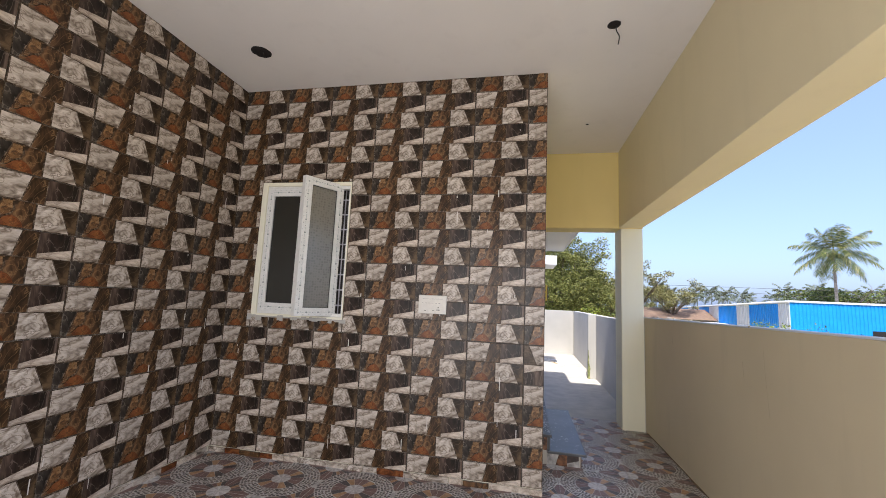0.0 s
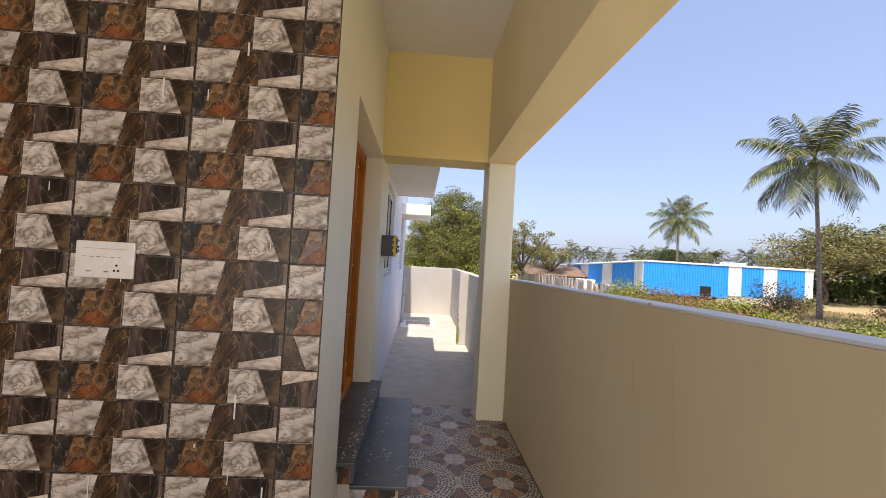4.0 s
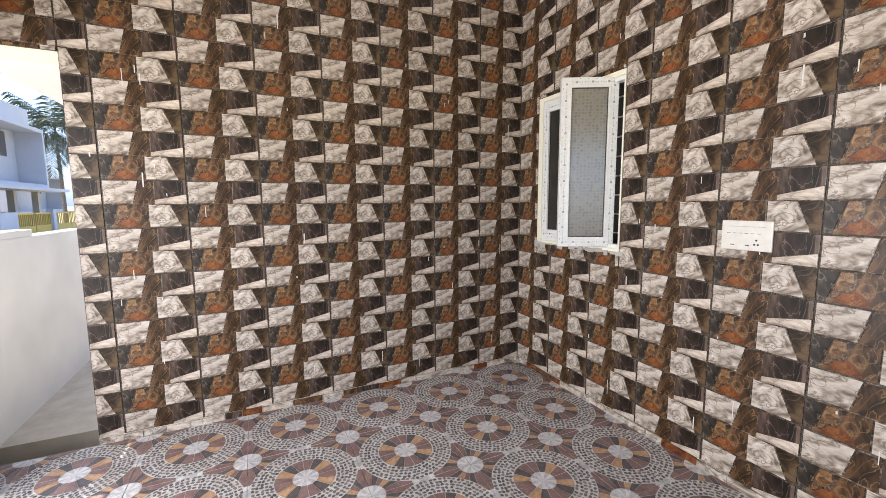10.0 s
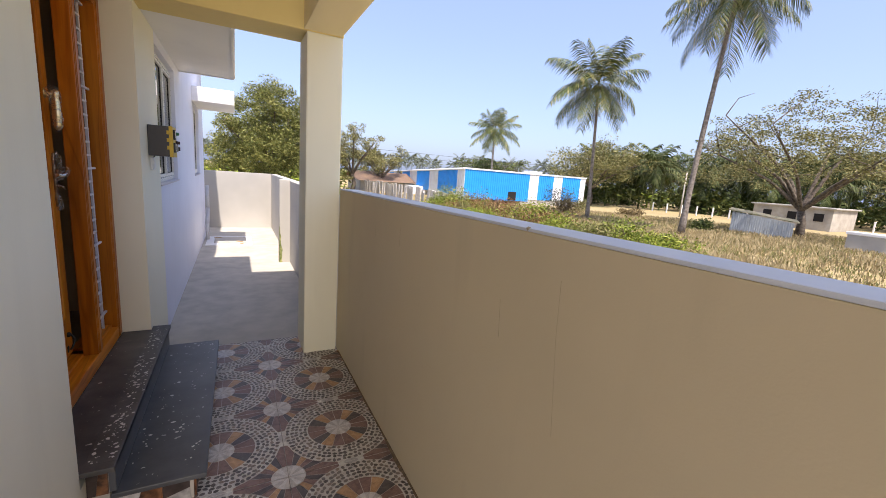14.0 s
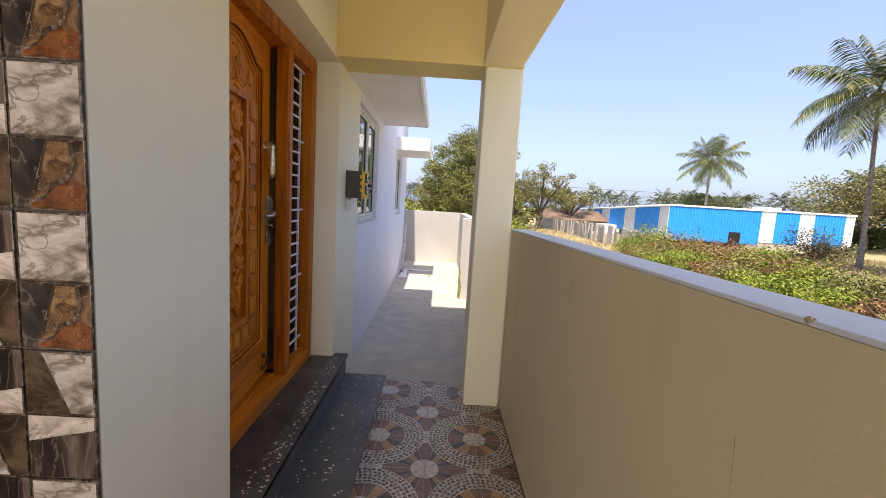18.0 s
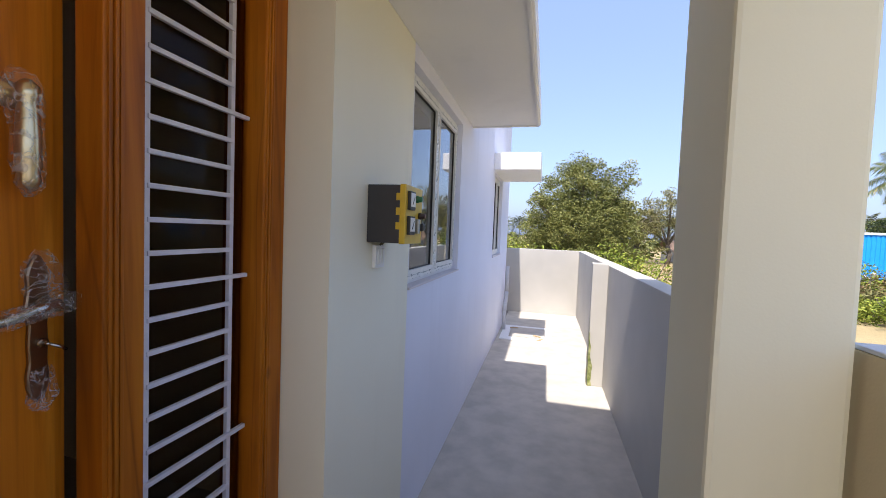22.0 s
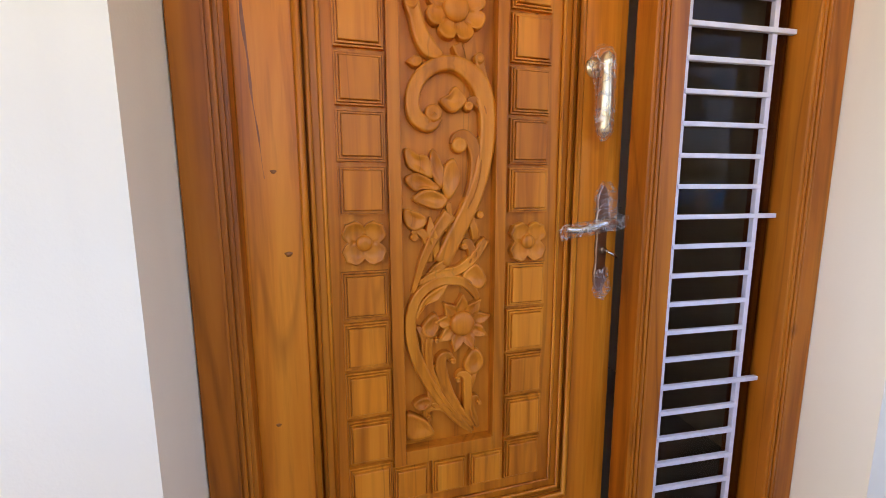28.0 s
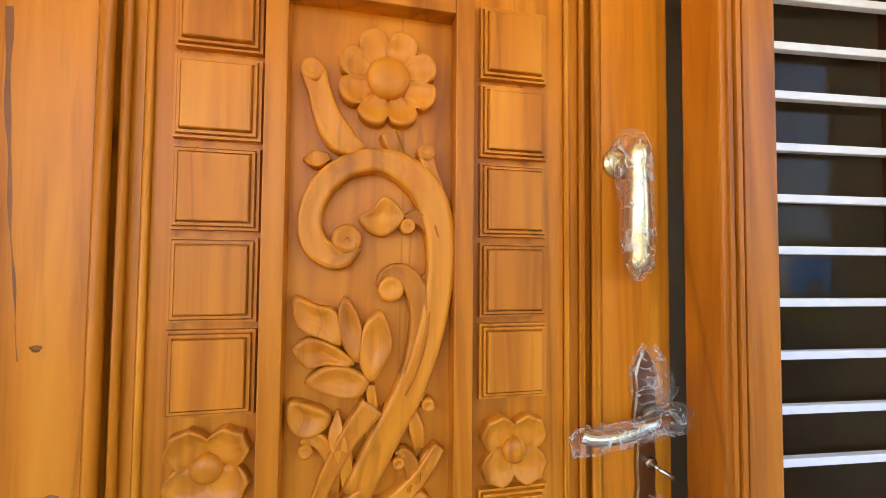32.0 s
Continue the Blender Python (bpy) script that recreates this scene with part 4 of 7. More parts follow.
def wrapped(points, radii, seed, flat=1.0):
    """A loose crumpled sleeve round a line."""
    rnd = random.Random(seed)
    bm = bmesh.new()
    tube(bm, points, radii, 12)
    for v in bm.verts:
        v.co.x += rnd.uniform(-0.0035, 0.0035)
        v.co.z += rnd.uniform(-0.004, 0.004)
        v.co.y = max(0.002, v.co.y * flat + rnd.uniform(-0.003, 0.004))
    return bm


def fpart(name, bm, mat, parent=None, label="", smooth=False):
    """A piece of the door furniture, set in a little from the leaf's edge."""
    mid, k = 1.30, 0.90
    for v in bm.verts:
        v.co = Vector((0.834 + (v.co.x - 0.845) * k, v.co.y * k, mid + 0.008 + (v.co.z - mid) * k))
    return lpart(name, bm, mat, parent, label, smooth)


PU = 0.796
bm = bmesh.new()
lathe(bm, [(0.003, 1.552), (0.012, 1.560), (0.0165, 1.572), (0.0145, 1.586), (0.0175, 1.600), (0.0170, 1.640), (0.0150, 1.690), (0.0125, 1.706), (0.0160, 1.718), (0.0150, 1.736), (0.006, 1.746)], (PU, 0.040, 0), "z", 16)
for v in (1.722,):
    tube(bm, [(PU - 0.004, -0.002, v), (PU, 0.040, v)], 0.009, 10)
    lathe(bm, [(0.024, -0.002), (0.024, 0.004), (0.013, 0.009)], (PU - 0.004, 0, v), "y", 14)
pull = lpart("pull_handle", bm, BRASS, None, "brass pull handle in plastic wrap", True)
lpart("plastic_wrap", wrapped([(PU, 0.038, 1.545), (PU, 0.040, 1.566), (PU, 0.040, 1.605), (PU, 0.040, 1.66), (PU - 0.002, 0.036, 1.705), (PU - 0.006, 0.030, 1.735), (PU - 0.002, 0.030, 1.758)], [0.006, 0.020, 0.022, 0.020, 0.026, 0.029, 0.017], 3), WRAP, pull)
plate = ((1.145, 0.005), (1.155, 0.013), (1.172, 0.018), (1.195, 0.020), (1.225, 0.016), (1.262, 0.018), (1.300, 0.016), (1.338, 0.022), (1.375, 0.017), (1.405, 0.019), (1.425, 0.014), (1.438, 0.008), (1.446, 0.003))
bm = sheet([(0.842 - w, v) for v, w in plate], [(0.842 + w, v) for v, w in plate], -0.001, 0.010)
lathe(bm, [(0.019, 0.008), (0.019, 0.020), (0.014, 0.024)], (0.85, 0, 1.338), "y", 16)
lathe(bm, [(0.010, 0.008), (0.010, 0.016), (0.006, 0.017)], (0.846, 0, 1.262), "y", 12)
lock = fpart("lock_plate", bm, plain("antique_bronze", (0.34, 0.24, 0.16), 0.28, 1.0), None, "bronze lock plate half wrapped in plastic")
bm = bmesh.new()
tube(bm, [tuple(p) for p in smooth_line([(0.850, 0.045, 1.346), (0.815, 0.056, 1.344), (0.77, 0.058, 1.332), (0.725, 0.052, 1.326), (0.706, 0.044, 1.330)], 5)], 0.0105, 10)
tube(bm, [(0.85, 0.016, 1.338), (0.85, 0.05, 1.340)], 0.011, 10)
fpart("lever", bm, CHROME, lock, "chrome lever handle in torn plastic", True)
fpart("plastic_wrap", wrapped([(0.880, 0.045, 1.350), (0.856, 0.048, 1.348), (0.81, 0.056, 1.340), (0.76, 0.055, 1.328), (0.712, 0.045, 1.322), (0.690, 0.040, 1.312)], [0.014, 0.025, 0.019, 0.019, 0.020, 0.014], 5), WRAP, lock)
fpart("plastic_wrap", wrapped([(0.845, 0.012, 1.455), (0.845, 0.016, 1.43), (0.845, 0.016, 1.38), (0.848, 0.016, 1.355)], [0.012, 0.032, 0.034, 0.026], 6, 0.8), WRAP, lock)
fpart("plastic_wrap", wrapped([(0.845, 0.010, 1.21), (0.845, 0.012, 1.18), (0.845, 0.014, 1.15), (0.846, 0.010, 1.125)], [0.022, 0.026, 0.030, 0.016], 8, 0.7), WRAP, lock)
bm = bmesh.new()
tube(bm, [(0.846, 0.012, 1.262), (0.846, 0.03, 1.262)], 0.003, 8)
tube(bm, [(0.846, 0.030, 1.262), (0.862, 0.036, 1.252), (0.873, 0.036, 1.244)], [0.003, 0.004, 0.003], 8)
fpart("key", bm, CHROME, lock, "key left in the lock", True)
# stay hook at the foot of the leaf
bm = bmesh.new()
tube(bm, [tuple(p) for p in smooth_line([(0.792, 0.012, 0.505), (0.784, 0.026, 0.488), (0.790, 0.024, 0.462), (0.776, 0.018, 0.440), (0.778, 0.010, 0.428)], 4)], 0.0045, 8)
lathe(bm, [(0.013, -0.001), (0.013, 0.008), (0.008, 0.014)], (0.792, 0, 0.505), "y", 12)
box(bm, 0.766, 0.786, -0.001, 0.004, 0.415, 0.447, 0.002)
lpart("stay_hook", bm, BLACKM, None, "black iron stay hook", True)

# sidelight grille
grille = empty("window_grille", (-0.66, 1.485, 0.36), "white painted steel grille in the door's sidelight", "grille")
gi = Matrix.Translation((0.66, -1.485, -0.36))


def gpart(name, bm):
    bmesh.ops.transform(bm, matrix=gi, verts=bm.verts)
    return part(name, bm, GRILLE, grille)


for y in (1.349, 1.594):
    gpart("upright", boxed(-0.668, -0.655, y - 0.007, y + 0.007, 0.355, 2.275, 0.002))
for k in range(-6, 19):
    z = 0.905 + 0.0751 * k
    tie = k % 6 == 0
    gpart("tie_bar" if tie else "bar", boxed(-0.664 if not tie else -0.660, -0.652 if not tie else -0.648, 1.349 if not tie else 1.29, 1.594 if not tie else 1.65, z - 0.006, z + 0.006, 0.0018))
dpart("sidelight_pane", boxed(-0.675, -0.670, 1.29, 1.655, 0.36, 2.275), glass("sidelight_glass", 0.0, (0.46, 0.40, 0.31), 1.14), None, "tinted glass pane")

# ---- steps: black granite treads on tiled risers ----
GRANITE, nt, bsdf = material("black_granite", 0.38)
v = coords(nt)
c = ramp(nt, noise_tex(nt, v, 3.5, 7.0, 0.65), [(0.35, (0.030, 0.029, 0.029)), (0.7, (0.105, 0.098, 0.092))])
c = mixed(nt, ramp(nt, noise_tex(nt, v, 34.0, 2.0, 0.4), [(0.70, (0, 0, 0)), (0.735, (0.85,) * 3)]), c, (0.55, 0.53, 0.50))
c = mixed(nt, ramp(nt, noise_tex(nt, v, 7.0, 5.0, 0.6, 1.5), [(0.60, (0, 0, 0)), (0.72, (0.35,) * 3)]), c, (0.24, 0.19, 0.16))
nt.links.new(c, bsdf.inputs["Base Color"])
bumped(nt, bsdf, noise_tex(nt, v, 60.0, 4.0), 0.08, 0.003)
GRANITE2, nt, bsdf = material("dusty_granite", 0.33)
v = coords(nt)
c = ramp(nt, noise_tex(nt, v, 4.0, 6.0, 0.6), [(0.35, (0.050, 0.052, 0.056)), (0.7, (0.095, 0.098, 0.104))])
c = mixed(nt, ramp(nt, noise_tex(nt, v, 30.0, 2.0, 0.4), [(0.72, (0, 0, 0)), (0.75, (0.7,) * 3)]), c, (0.5, 0.5, 0.48))
nt.links.new(c, bsdf.inputs["Base Color"])
bumped(nt, bsdf, noise_tex(nt, v, 50.0, 4.0), 0.06, 0.003)
T_RISERS = [speckled("riser_white", (0.20, 0.19, 0.18), (0.52, 0.50, 0.47), 18.0, 0.3, 0.2), speckled("riser_rust", (0.05, 0.022, 0.012), (0.26, 0.115, 0.05), 22.0, 0.3, 0.2), speckled("riser_dark", (0.03, 0.022, 0.02), (0.09, 0.065, 0.058), 12.0, 0.3, 0.2)]
S2X, S1X = -0.335, -0.035


def step_part(step, name, bm, mat, at, label=""):
    bmesh.ops.transform(bm, matrix=Matrix.Translation(-Vector(at)), verts=bm.verts)
    return part(name, bm, mat, step, label)


def facets(step, at, x0, x1, z0, z1, y, pieces):
    """Cut pieces of wall tile on a step's end; corners run 0..1 along and up."""
    for mat, corners in pieces:
        bm = bmesh.new()
        rows = [[bm.verts.new((x0 + (x1 - x0) * u, yy, z0 + (z1 - z0) * v)) for u, v in inset_corners(corners, 0.012)] for yy in (y, y - 0.009)]
        n = len(corners)
        for k in range(n):
            bm.faces.new((rows[0][k], rows[0][(k + 1) % n], rows[1][(k + 1) % n], rows[1][k]))
        bm.faces.new(rows[1])
        bm.faces.new(rows[0])
        bmesh.ops.recalc_face_normals(bm, faces=bm.faces)
        step_part(step, "riser_tile", bm, mat, at)


def inset_corners(corners, d):
    """Corners drawn a little towards their middle."""
    cx, cy = (sum(p[k] for p in corners) / len(corners) for k in (0, 1))
    return [(cx + (u - cx) * (1 - d), cy + (v - cy) * (1 - d)) for u, v in corners]


def risers(step, at, x0, x1, y, z0, z1, y1):
    """Offcuts of wall tile on the near end and along the front of a step."""
    facets(step, at, x0, x1, z0, z1, y, ((T_RISERS[0], ((0, 0), (0.40, 0), (0.48, 1), (0, 1))), (T_RISERS[1], ((0.40, 0), (0.68, 0), (0.68, 1), (0.48, 1))), (T_RISERS[2], ((0.68, 0.28), (0.96, 0.60), (0.96, 1), (0.68, 1))), (T_RISERS[0], ((0.68, 0), (0.96, 0), (0.96, 0.60), (0.68, 0.28))), (CONCRETE, ((0.96, 0), (1, 0), (1, 1), (0.96, 1)))))
    m = 6
    for k in range(m):
        a, b = y + (y1 - y) * k / m, y + (y1 - y) * (k + 1) / m
        step_part(step, "riser_tile", boxed(x1, x1 + 0.009, a + 0.001, b - 0.001, z0, z1, 0.0015), T_RISERS[(k + 1) % 3], at)


at = (-0.47, 1.0, 0)
upper = empty("step_upper", at, "black granite top step spattered with white paint before the door", "step")
step_part(upper, "core", boxed(XF, S2X - 0.035, 0.325, 1.80, -0.003, 0.245), CONCRETE, at)
bm = boxed(XF - 0.16, S2X, YD0 + 0.002, YD1 - 0.002, 0.2455, 0.268, 0.004)
box(bm, XF + 0.0005, S2X, 0.307, 1.815, 0.2452, 0.2685, 0.004)
step_part(upper, "tread", bm, GRANITE, at, "paint-spattered black granite tread")
step_part(upper, "riser", boxed(S2X - 0.035, S2X - 0.012, 0.325, 1.80, 0.122, 0.245, 0.002), GRANITE2, at)
facets(upper, at, XF + 0.002, S2X - 0.036, 0.122, 0.245, 0.325, ((T_RISERS[2], ((0, 0), (0.40, 0), (0.62, 1), (0, 1))), (T_RISERS[1], ((0.40, 0), (1, 0), (1, 1), (0.62, 1)))))


def spatter(parent, at, x0, x1, y0, y1, z, count, seed):
    """Dried drops of white paint lying on a tread: thin uneven discs and runs."""
    rnd = random.Random(seed)
    bm = bmesh.new()
    spots = [(rnd.uniform(x0, x1), rnd.uniform(y0, y1)) for _ in range(9)]
    for k in range(count):
        if rnd.random() < 0.7:
            cx, cy = spots[rnd.randrange(9)]
            x, y = cx + rnd.gauss(0, 0.045), cy + rnd.gauss(0, 0.07)
        else:
            x, y = rnd.uniform(x0, x1), rnd.uniform(y0, y1)
        if not (x0 < x < x1 and y0 < y < y1):
            continue
        r = 0.0016 + 0.0065 * rnd.random() ** 3.2
        el = rnd.choice((1.0, 1.2, 2.4)) if r < 0.004 else rnd.uniform(1.0, 1.6)
        a0 = rnd.uniform(0, 3.14)
        ring = []
        for s in range(7):
            a = 2 * math.pi * s / 7
            px, py = r * el * math.cos(a) * rnd.uniform(0.8, 1.1), r * math.sin(a) * rnd.uniform(0.8, 1.1)
            ring.append(bm.verts.new((x + px * math.cos(a0) - py * math.sin(a0), y + px * math.sin(a0) + py * math.cos(a0), z)))
        top = bm.verts.new((x, y, z + 0.0009))
        for s in range(7):
            bm.faces.new((ring[s], ring[(s + 1) % 7], top)).smooth = True
    ob = step_part(parent, "paint_spatter", bm, plain("dried_paint", (0.66, 0.65, 0.61), 0.6), at, "dried white paint drops")
    return tagged(ob, "dried white paint drops", kind="stuff")


spatter(upper, at, -0.43, S2X - 0.01, 0.32, 1.78, 0.2688, 330, 3)
at = (-0.2, 1.0, 0)
lower = empty("step_lower", at, "grey black granite bottom step with tiled risers", "step")
step_part(lower, "core", boxed(XF + 0.001, S1X - 0.05, 0.335, 1.79, -0.003, 0.095), CONCRETE, at)
step_part(lower, "tread", boxed(S2X - 0.03, S1X, 0.312, 1.80, 0.096, 0.119, 0.004), GRANITE2, at, "dusty dark granite tread")
spatter(lower, at, S2X + 0.01, S1X - 0.01, 0.33, 1.78, 0.1193, 130, 5)
risers(lower, at, XF + 0.001, S1X - 0.05, 0.335, 0.0, 0.0945, 1.79)

# ---- windows ----
def casement(name, parent, w, h, prof=0.055, depth=0.05, pane_mat=None, seed=1, film=True, label=""):
    """A glazed sash in its own space: x across from the hinge, y depth (front at 0), z up; returns the part."""
    bm = bmesh.new()
    for a, b, c, d in ((0, prof, 0, h), (w - prof, w, 0, h), (prof, w - prof, 0, prof), (prof, w - prof, h - prof, h)):
        box(bm, a, b, 0, depth, c, d, 0.004)
    for a, b, c, d in ((prof - 0.012, prof, prof - 0.012, h - prof + 0.012), (w - prof, w - prof + 0.012, prof - 0.012, h - prof + 0.012), (prof, w - prof, prof - 0.012, prof), (prof, w - prof, h - prof, h - prof + 0.012)):
        box(bm, a, b, -0.004, 0.002, c, d, 0.001)
    sash = part(name, bm, UPVC, parent, label or "white uPVC sash with printed protective film")
    bm = bmesh.new()
    for a, b, c, d in ((prof, prof + 0.005, prof, h - prof), (w - prof - 0.005, w - prof, prof, h - prof), (prof, w - prof, prof, prof + 0.005), (prof, w - prof, h - prof - 0.005, h - prof)):
        box(bm, a, b, 0.010, 0.024, c, d)
    part("gasket", bm, GASKET, sash)
    bm = boxed(prof - 0.006, w - prof + 0.006, 0.016, 0.021, prof - 0.006, h - prof + 0.006)
    pane = part("pane", bm, pane_mat or GLASS, sash)
    pane.visible_shadow = False
    if film:
        rnd = random.Random(seed)
        dark, green = bmesh.new(), bmesh.new()

        def mark(tgt, side, along, across, ln, wd):
            off = across if side in (0, 2) else (w if side == 1 else h) - across
            if side < 2:
                box(tgt, off - wd / 2, off + wd / 2, -0.0010, 0.001, along - ln / 2, along + ln / 2)
            else:
                box(tgt, along - ln / 2, along + ln / 2, -0.0010, 0.001, off - wd / 2, off + wd / 2)

        for side in range(4):
            end = h if side < 2 else w
            along = 0.028 + 0.014 * side
            k = side
            while along < end - 0.025:
                mid = prof * 0.47 + rnd.uniform(-0.002, 0.002)
                kind = k % 4
                if kind == 0:
                    for q in range(10):
                        a = 2 * math.pi * q / 10
                        mark(dark, side, along + 0.0056 * math.cos(a), mid + 0.0056 * math.sin(a), 0.0034, 0.0034)
                    mark(green, side, along, mid, 0.004, 0.005)
                elif kind == 1:
                    for q in range(6):
                        mark(green, side, along - 0.014 + 0.0056 * q, mid + 0.001, 0.0030, 0.0050)
                elif kind == 2:
                    mark(dark, side, along, mid, 0.0055, 0.0055)
                else:
                    for q in range(4):
                        mark(green, side, along - 0.010 + 0.0066 * q, mid, 0.0032, 0.0028)
                if kind in (1, 3) and rnd.random() < 0.8:
                    for d, o2 in ((-0.0032, 0.0012), (0.0, 0.0), (0.0032, 0.0012)):
                        mark(dark, side, along + d, prof * (0.14 if k % 2 else 0.84) + o2, 0.0030, 0.0022)
                along += (0.026, 0.032, 0.022, 0.030)[kind]
                k += 1
        part("film_print", dark, FILMMARK, sash, "dark printed rings and squares")
        part("film_print", green, FILMGREEN, sash, "faint printed bars")
    return sash


PATTERNED, nt, bsdf = material("figured_glass", 0.16, metal=0.55)
wv = nt.nodes.new("ShaderNodeTexVoronoi")
wv.inputs["Scale"].default_value = 40.0
wv.inputs["Randomness"].default_value = 0.35
nt.links.new(coords(nt, (1.0, 1.0, 1.15)), wv.inputs["Vector"])
c = ramp(nt, wv.outputs["Distance"], [(0.25, (0.21, 0.205, 0.185)), (0.60, (0.34, 0.33, 0.30))])
nt.links.new(c, bsdf.inputs["Base Color"])
nt.links.new(ramp(nt, wv.outputs["Distance"], [(0.2, (0.10,) * 3), (0.6, (0.26,) * 3)]), bsdf.inputs["Roughness"])
bumped(nt, bsdf, wv.outputs["Distance"], 0.30, 0.003)
FOIL, nt, bsdf = material("dark_figured_glass", 0.08)
bsdf.inputs["Base Color"].default_value = (0.030, 0.029, 0.024, 1)
wv = nt.nodes.new("ShaderNodeTexVoronoi")
wv.inputs["Scale"].default_value = 34.0
nt.links.new(coords(nt), wv.inputs["Vector"])
bumped(nt, bsdf, wv.outputs["Distance"], 0.25, 0.003)

# the window in the tiled wall: one closed sash, one standing open towards the porch
WX0, WX1, WZ0, WZ1 = W1
win1 = empty("window_1", ((WX0 + WX1) / 2, WB, WZ0), "white uPVC window with one sash swung open and film still on", "window", kind="structure")
o = Vector(((WX0 + WX1) / 2, WB, WZ0))


def w1part(name, bm, mat, label=""):
    bmesh.ops.transform(bm, matrix=Matrix.Translation(-o), verts=bm.verts)
    return part(name, bm, mat, win1, label)


bm = bmesh.new()
# cream plaster reveal round the frame
for a, b, c, d in ((WX0 + 0.001, WX0 + 0.052, WZ0, WZ1 - 0.001), (WX1 - 0.012, WX1 - 0.001, WZ0, WZ1 - 0.001), (WX0 + 0.052, WX1 - 0.012, WZ1 - 0.035, WZ1 - 0.001), (WX0 + 0.052, WX1 - 0.012, WZ0 - 0.0, WZ0 + 0.02)):
    box(bm, a, b, WB - 0.012, WB + 0.06, c, d, 0.003)
w1part("reveal", bm, CREAM, "rough cream plaster reveal")
bm = bmesh.new()
FX0, FX1, FZ0, FZ1 = WX0 + 0.052, WX1 - 0.012, WZ0 + 0.02, WZ1 - 0.035
for a, b, c, d in ((FX0, FX0 + 0.05, FZ0, FZ1), (FX1 - 0.014, FX1, FZ0, FZ1), (FX0 + 0.05, FX1 - 0.014, FZ0, FZ0 + 0.03), (FX0 + 0.05, FX1 - 0.014, FZ1 - 0.03, FZ1), (-2.60, -2.572, FZ0 + 0.03, FZ1 - 0.03)):
    box(bm, a, b, WB + 0.002, WB + 0.055, c, d, 0.003)
w1part("window_frame", bm, UPVC)
left = casement("closed_sash", win1, 0.40, FZ1 - FZ0 - 0.06, 0.068, pane_mat=FOIL, seed=3)
left.matrix_basis = Matrix.Translation(Vector((FX0 + 0.018, WB - 0.018, FZ0 + 0.03)) - o)
right = casement("open_sash", win1, 0.39, 1.175, 0.068, pane_mat=PATTERNED, seed=7)
right.matrix_basis = Matrix.Translation(Vector((-2.412, -0.607, 1.230)) - o) @ Matrix.Rotation(radians(61.5), 4, "Z")
bm = bmesh.new()
for k in range(8):
    z = FZ0 + 0.10 + k * (FZ1 - FZ0 - 0.2) / 7
    tube(bm, [(FX0 + 0.05, WB + 0.13, z), (FX1 - 0.02, WB + 0.13, z)], 0.006, 8)
for x in (-2.58, -2.25):
    tube(bm, [(x, WB + 0.13, FZ0), (x, WB + 0.13, FZ1)], 0.006, 8)
w1part("security_grille", bm, GRILLE, "thin white security bars behind the sashes")
# added dark sheet behind the bars: the room's shade put into its colour
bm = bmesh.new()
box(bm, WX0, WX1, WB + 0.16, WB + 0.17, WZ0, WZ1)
w1part("room_shade_sheet", bm, plain("painted_room_shade", (0.05, 0.048, 0.045), 0.8), "dark sheet painted as the shade of the room behind")
# rough mortar along the sill
rnd = random.Random(5)
bm = bmesh.new()
x = WX0 - 0.03
while x < WX1 + 0.02:
    w = rnd.uniform(0.02, 0.06)
    box(bm, x, x + w, WB - rnd.uniform(0.006, 0.018), WB, WZ0 - rnd.uniform(0.015, 0.05), WZ0 + rnd.uniform(0.0, 0.012), 0.004)
    x += w * 0.9
w1part("mortar_edge", bm, RAWWHITE, "broken mortar along the sill")


def passage_window(name, w, sashes, film, label):
    """A recessed window in the passage wall with its reveal, frame, sashes and stool."""
    y0, y1, z0, z1 = w
    base = Vector((XF, (y0 + y1) / 2, z0))
    win = empty(name, base, label, "window", kind="structure")

    def wp(nm, bm, mat, lb=""):
        bmesh.ops.transform(bm, matrix=Matrix.Translation(-base), verts=bm.verts)
        return part(nm, bm, mat, win, lb)

    xf = XF - 0.045
    bm = bmesh.new()
    for a, b, c, d in ((y0, y0 + 0.045, z0, z1), (y1 - 0.045, y1, z0, z1), (y0 + 0.045, y1 - 0.045, z0, z0 + 0.045), (y0 + 0.045, y1 - 0.045, z1 - 0.045, z1)):
        box(bm, xf - 0.055, xf, a, b, c, d, 0.003)
    wp("window_frame", bm, UPVC)
    wp("window_sill", boxed(XF - 0.05, XF + 0.012, y0 - 0.0, y1, z0 - 0.0, z0 + 0.012, 0.003), painted(name + "_sill_paint", (0.62, 0.58, 0.60)), "painted plaster sill")
    # no room behind the panes, only a sheet coloured as its shade
    wp("room_shade_sheet", boxed(XF - 0.22, XF - 0.21, y0, y1, z0, z1), plain(name + "_room_shade", (0.05, 0.05, 0.048), 0.8), "dark sheet painted as room shade behind the panes")
    n = sashes
    width = (y1 - y0 - 0.06) / n
    for k in range(n):
        s = casement("sash", win, width + 0.01, z1 - z0 - 0.06, pane_mat=glass(name + "_pane", 0.0, (0.62, 0.68, 0.70), 1.9), seed=20 + k, film=film)
        s.matrix_basis = Matrix.Translation(Vector((xf + 0.018 - 0.004 * k, y0 + 0.03 + width * k - 0.005, z0 + 0.03)) - base) @ Matrix.Rotation(radians(90), 4, "Z") @ Matrix.Diagonal((1, 1, 1, 1))
    return win


passage_window("window_2", W2, 2, True, "white two-pane uPVC window recessed in the passage wall")
passage_window("window_3", W3, 2, False, "small white uPVC window at the passage end")

# ---- pump starter box, switches, plates ----
box_at = Vector((XF, 2.105, 1.56))
starter = empty("pump_starter_box", box_at, "black and yellow motor starter box on the wall beside the door", "control box")


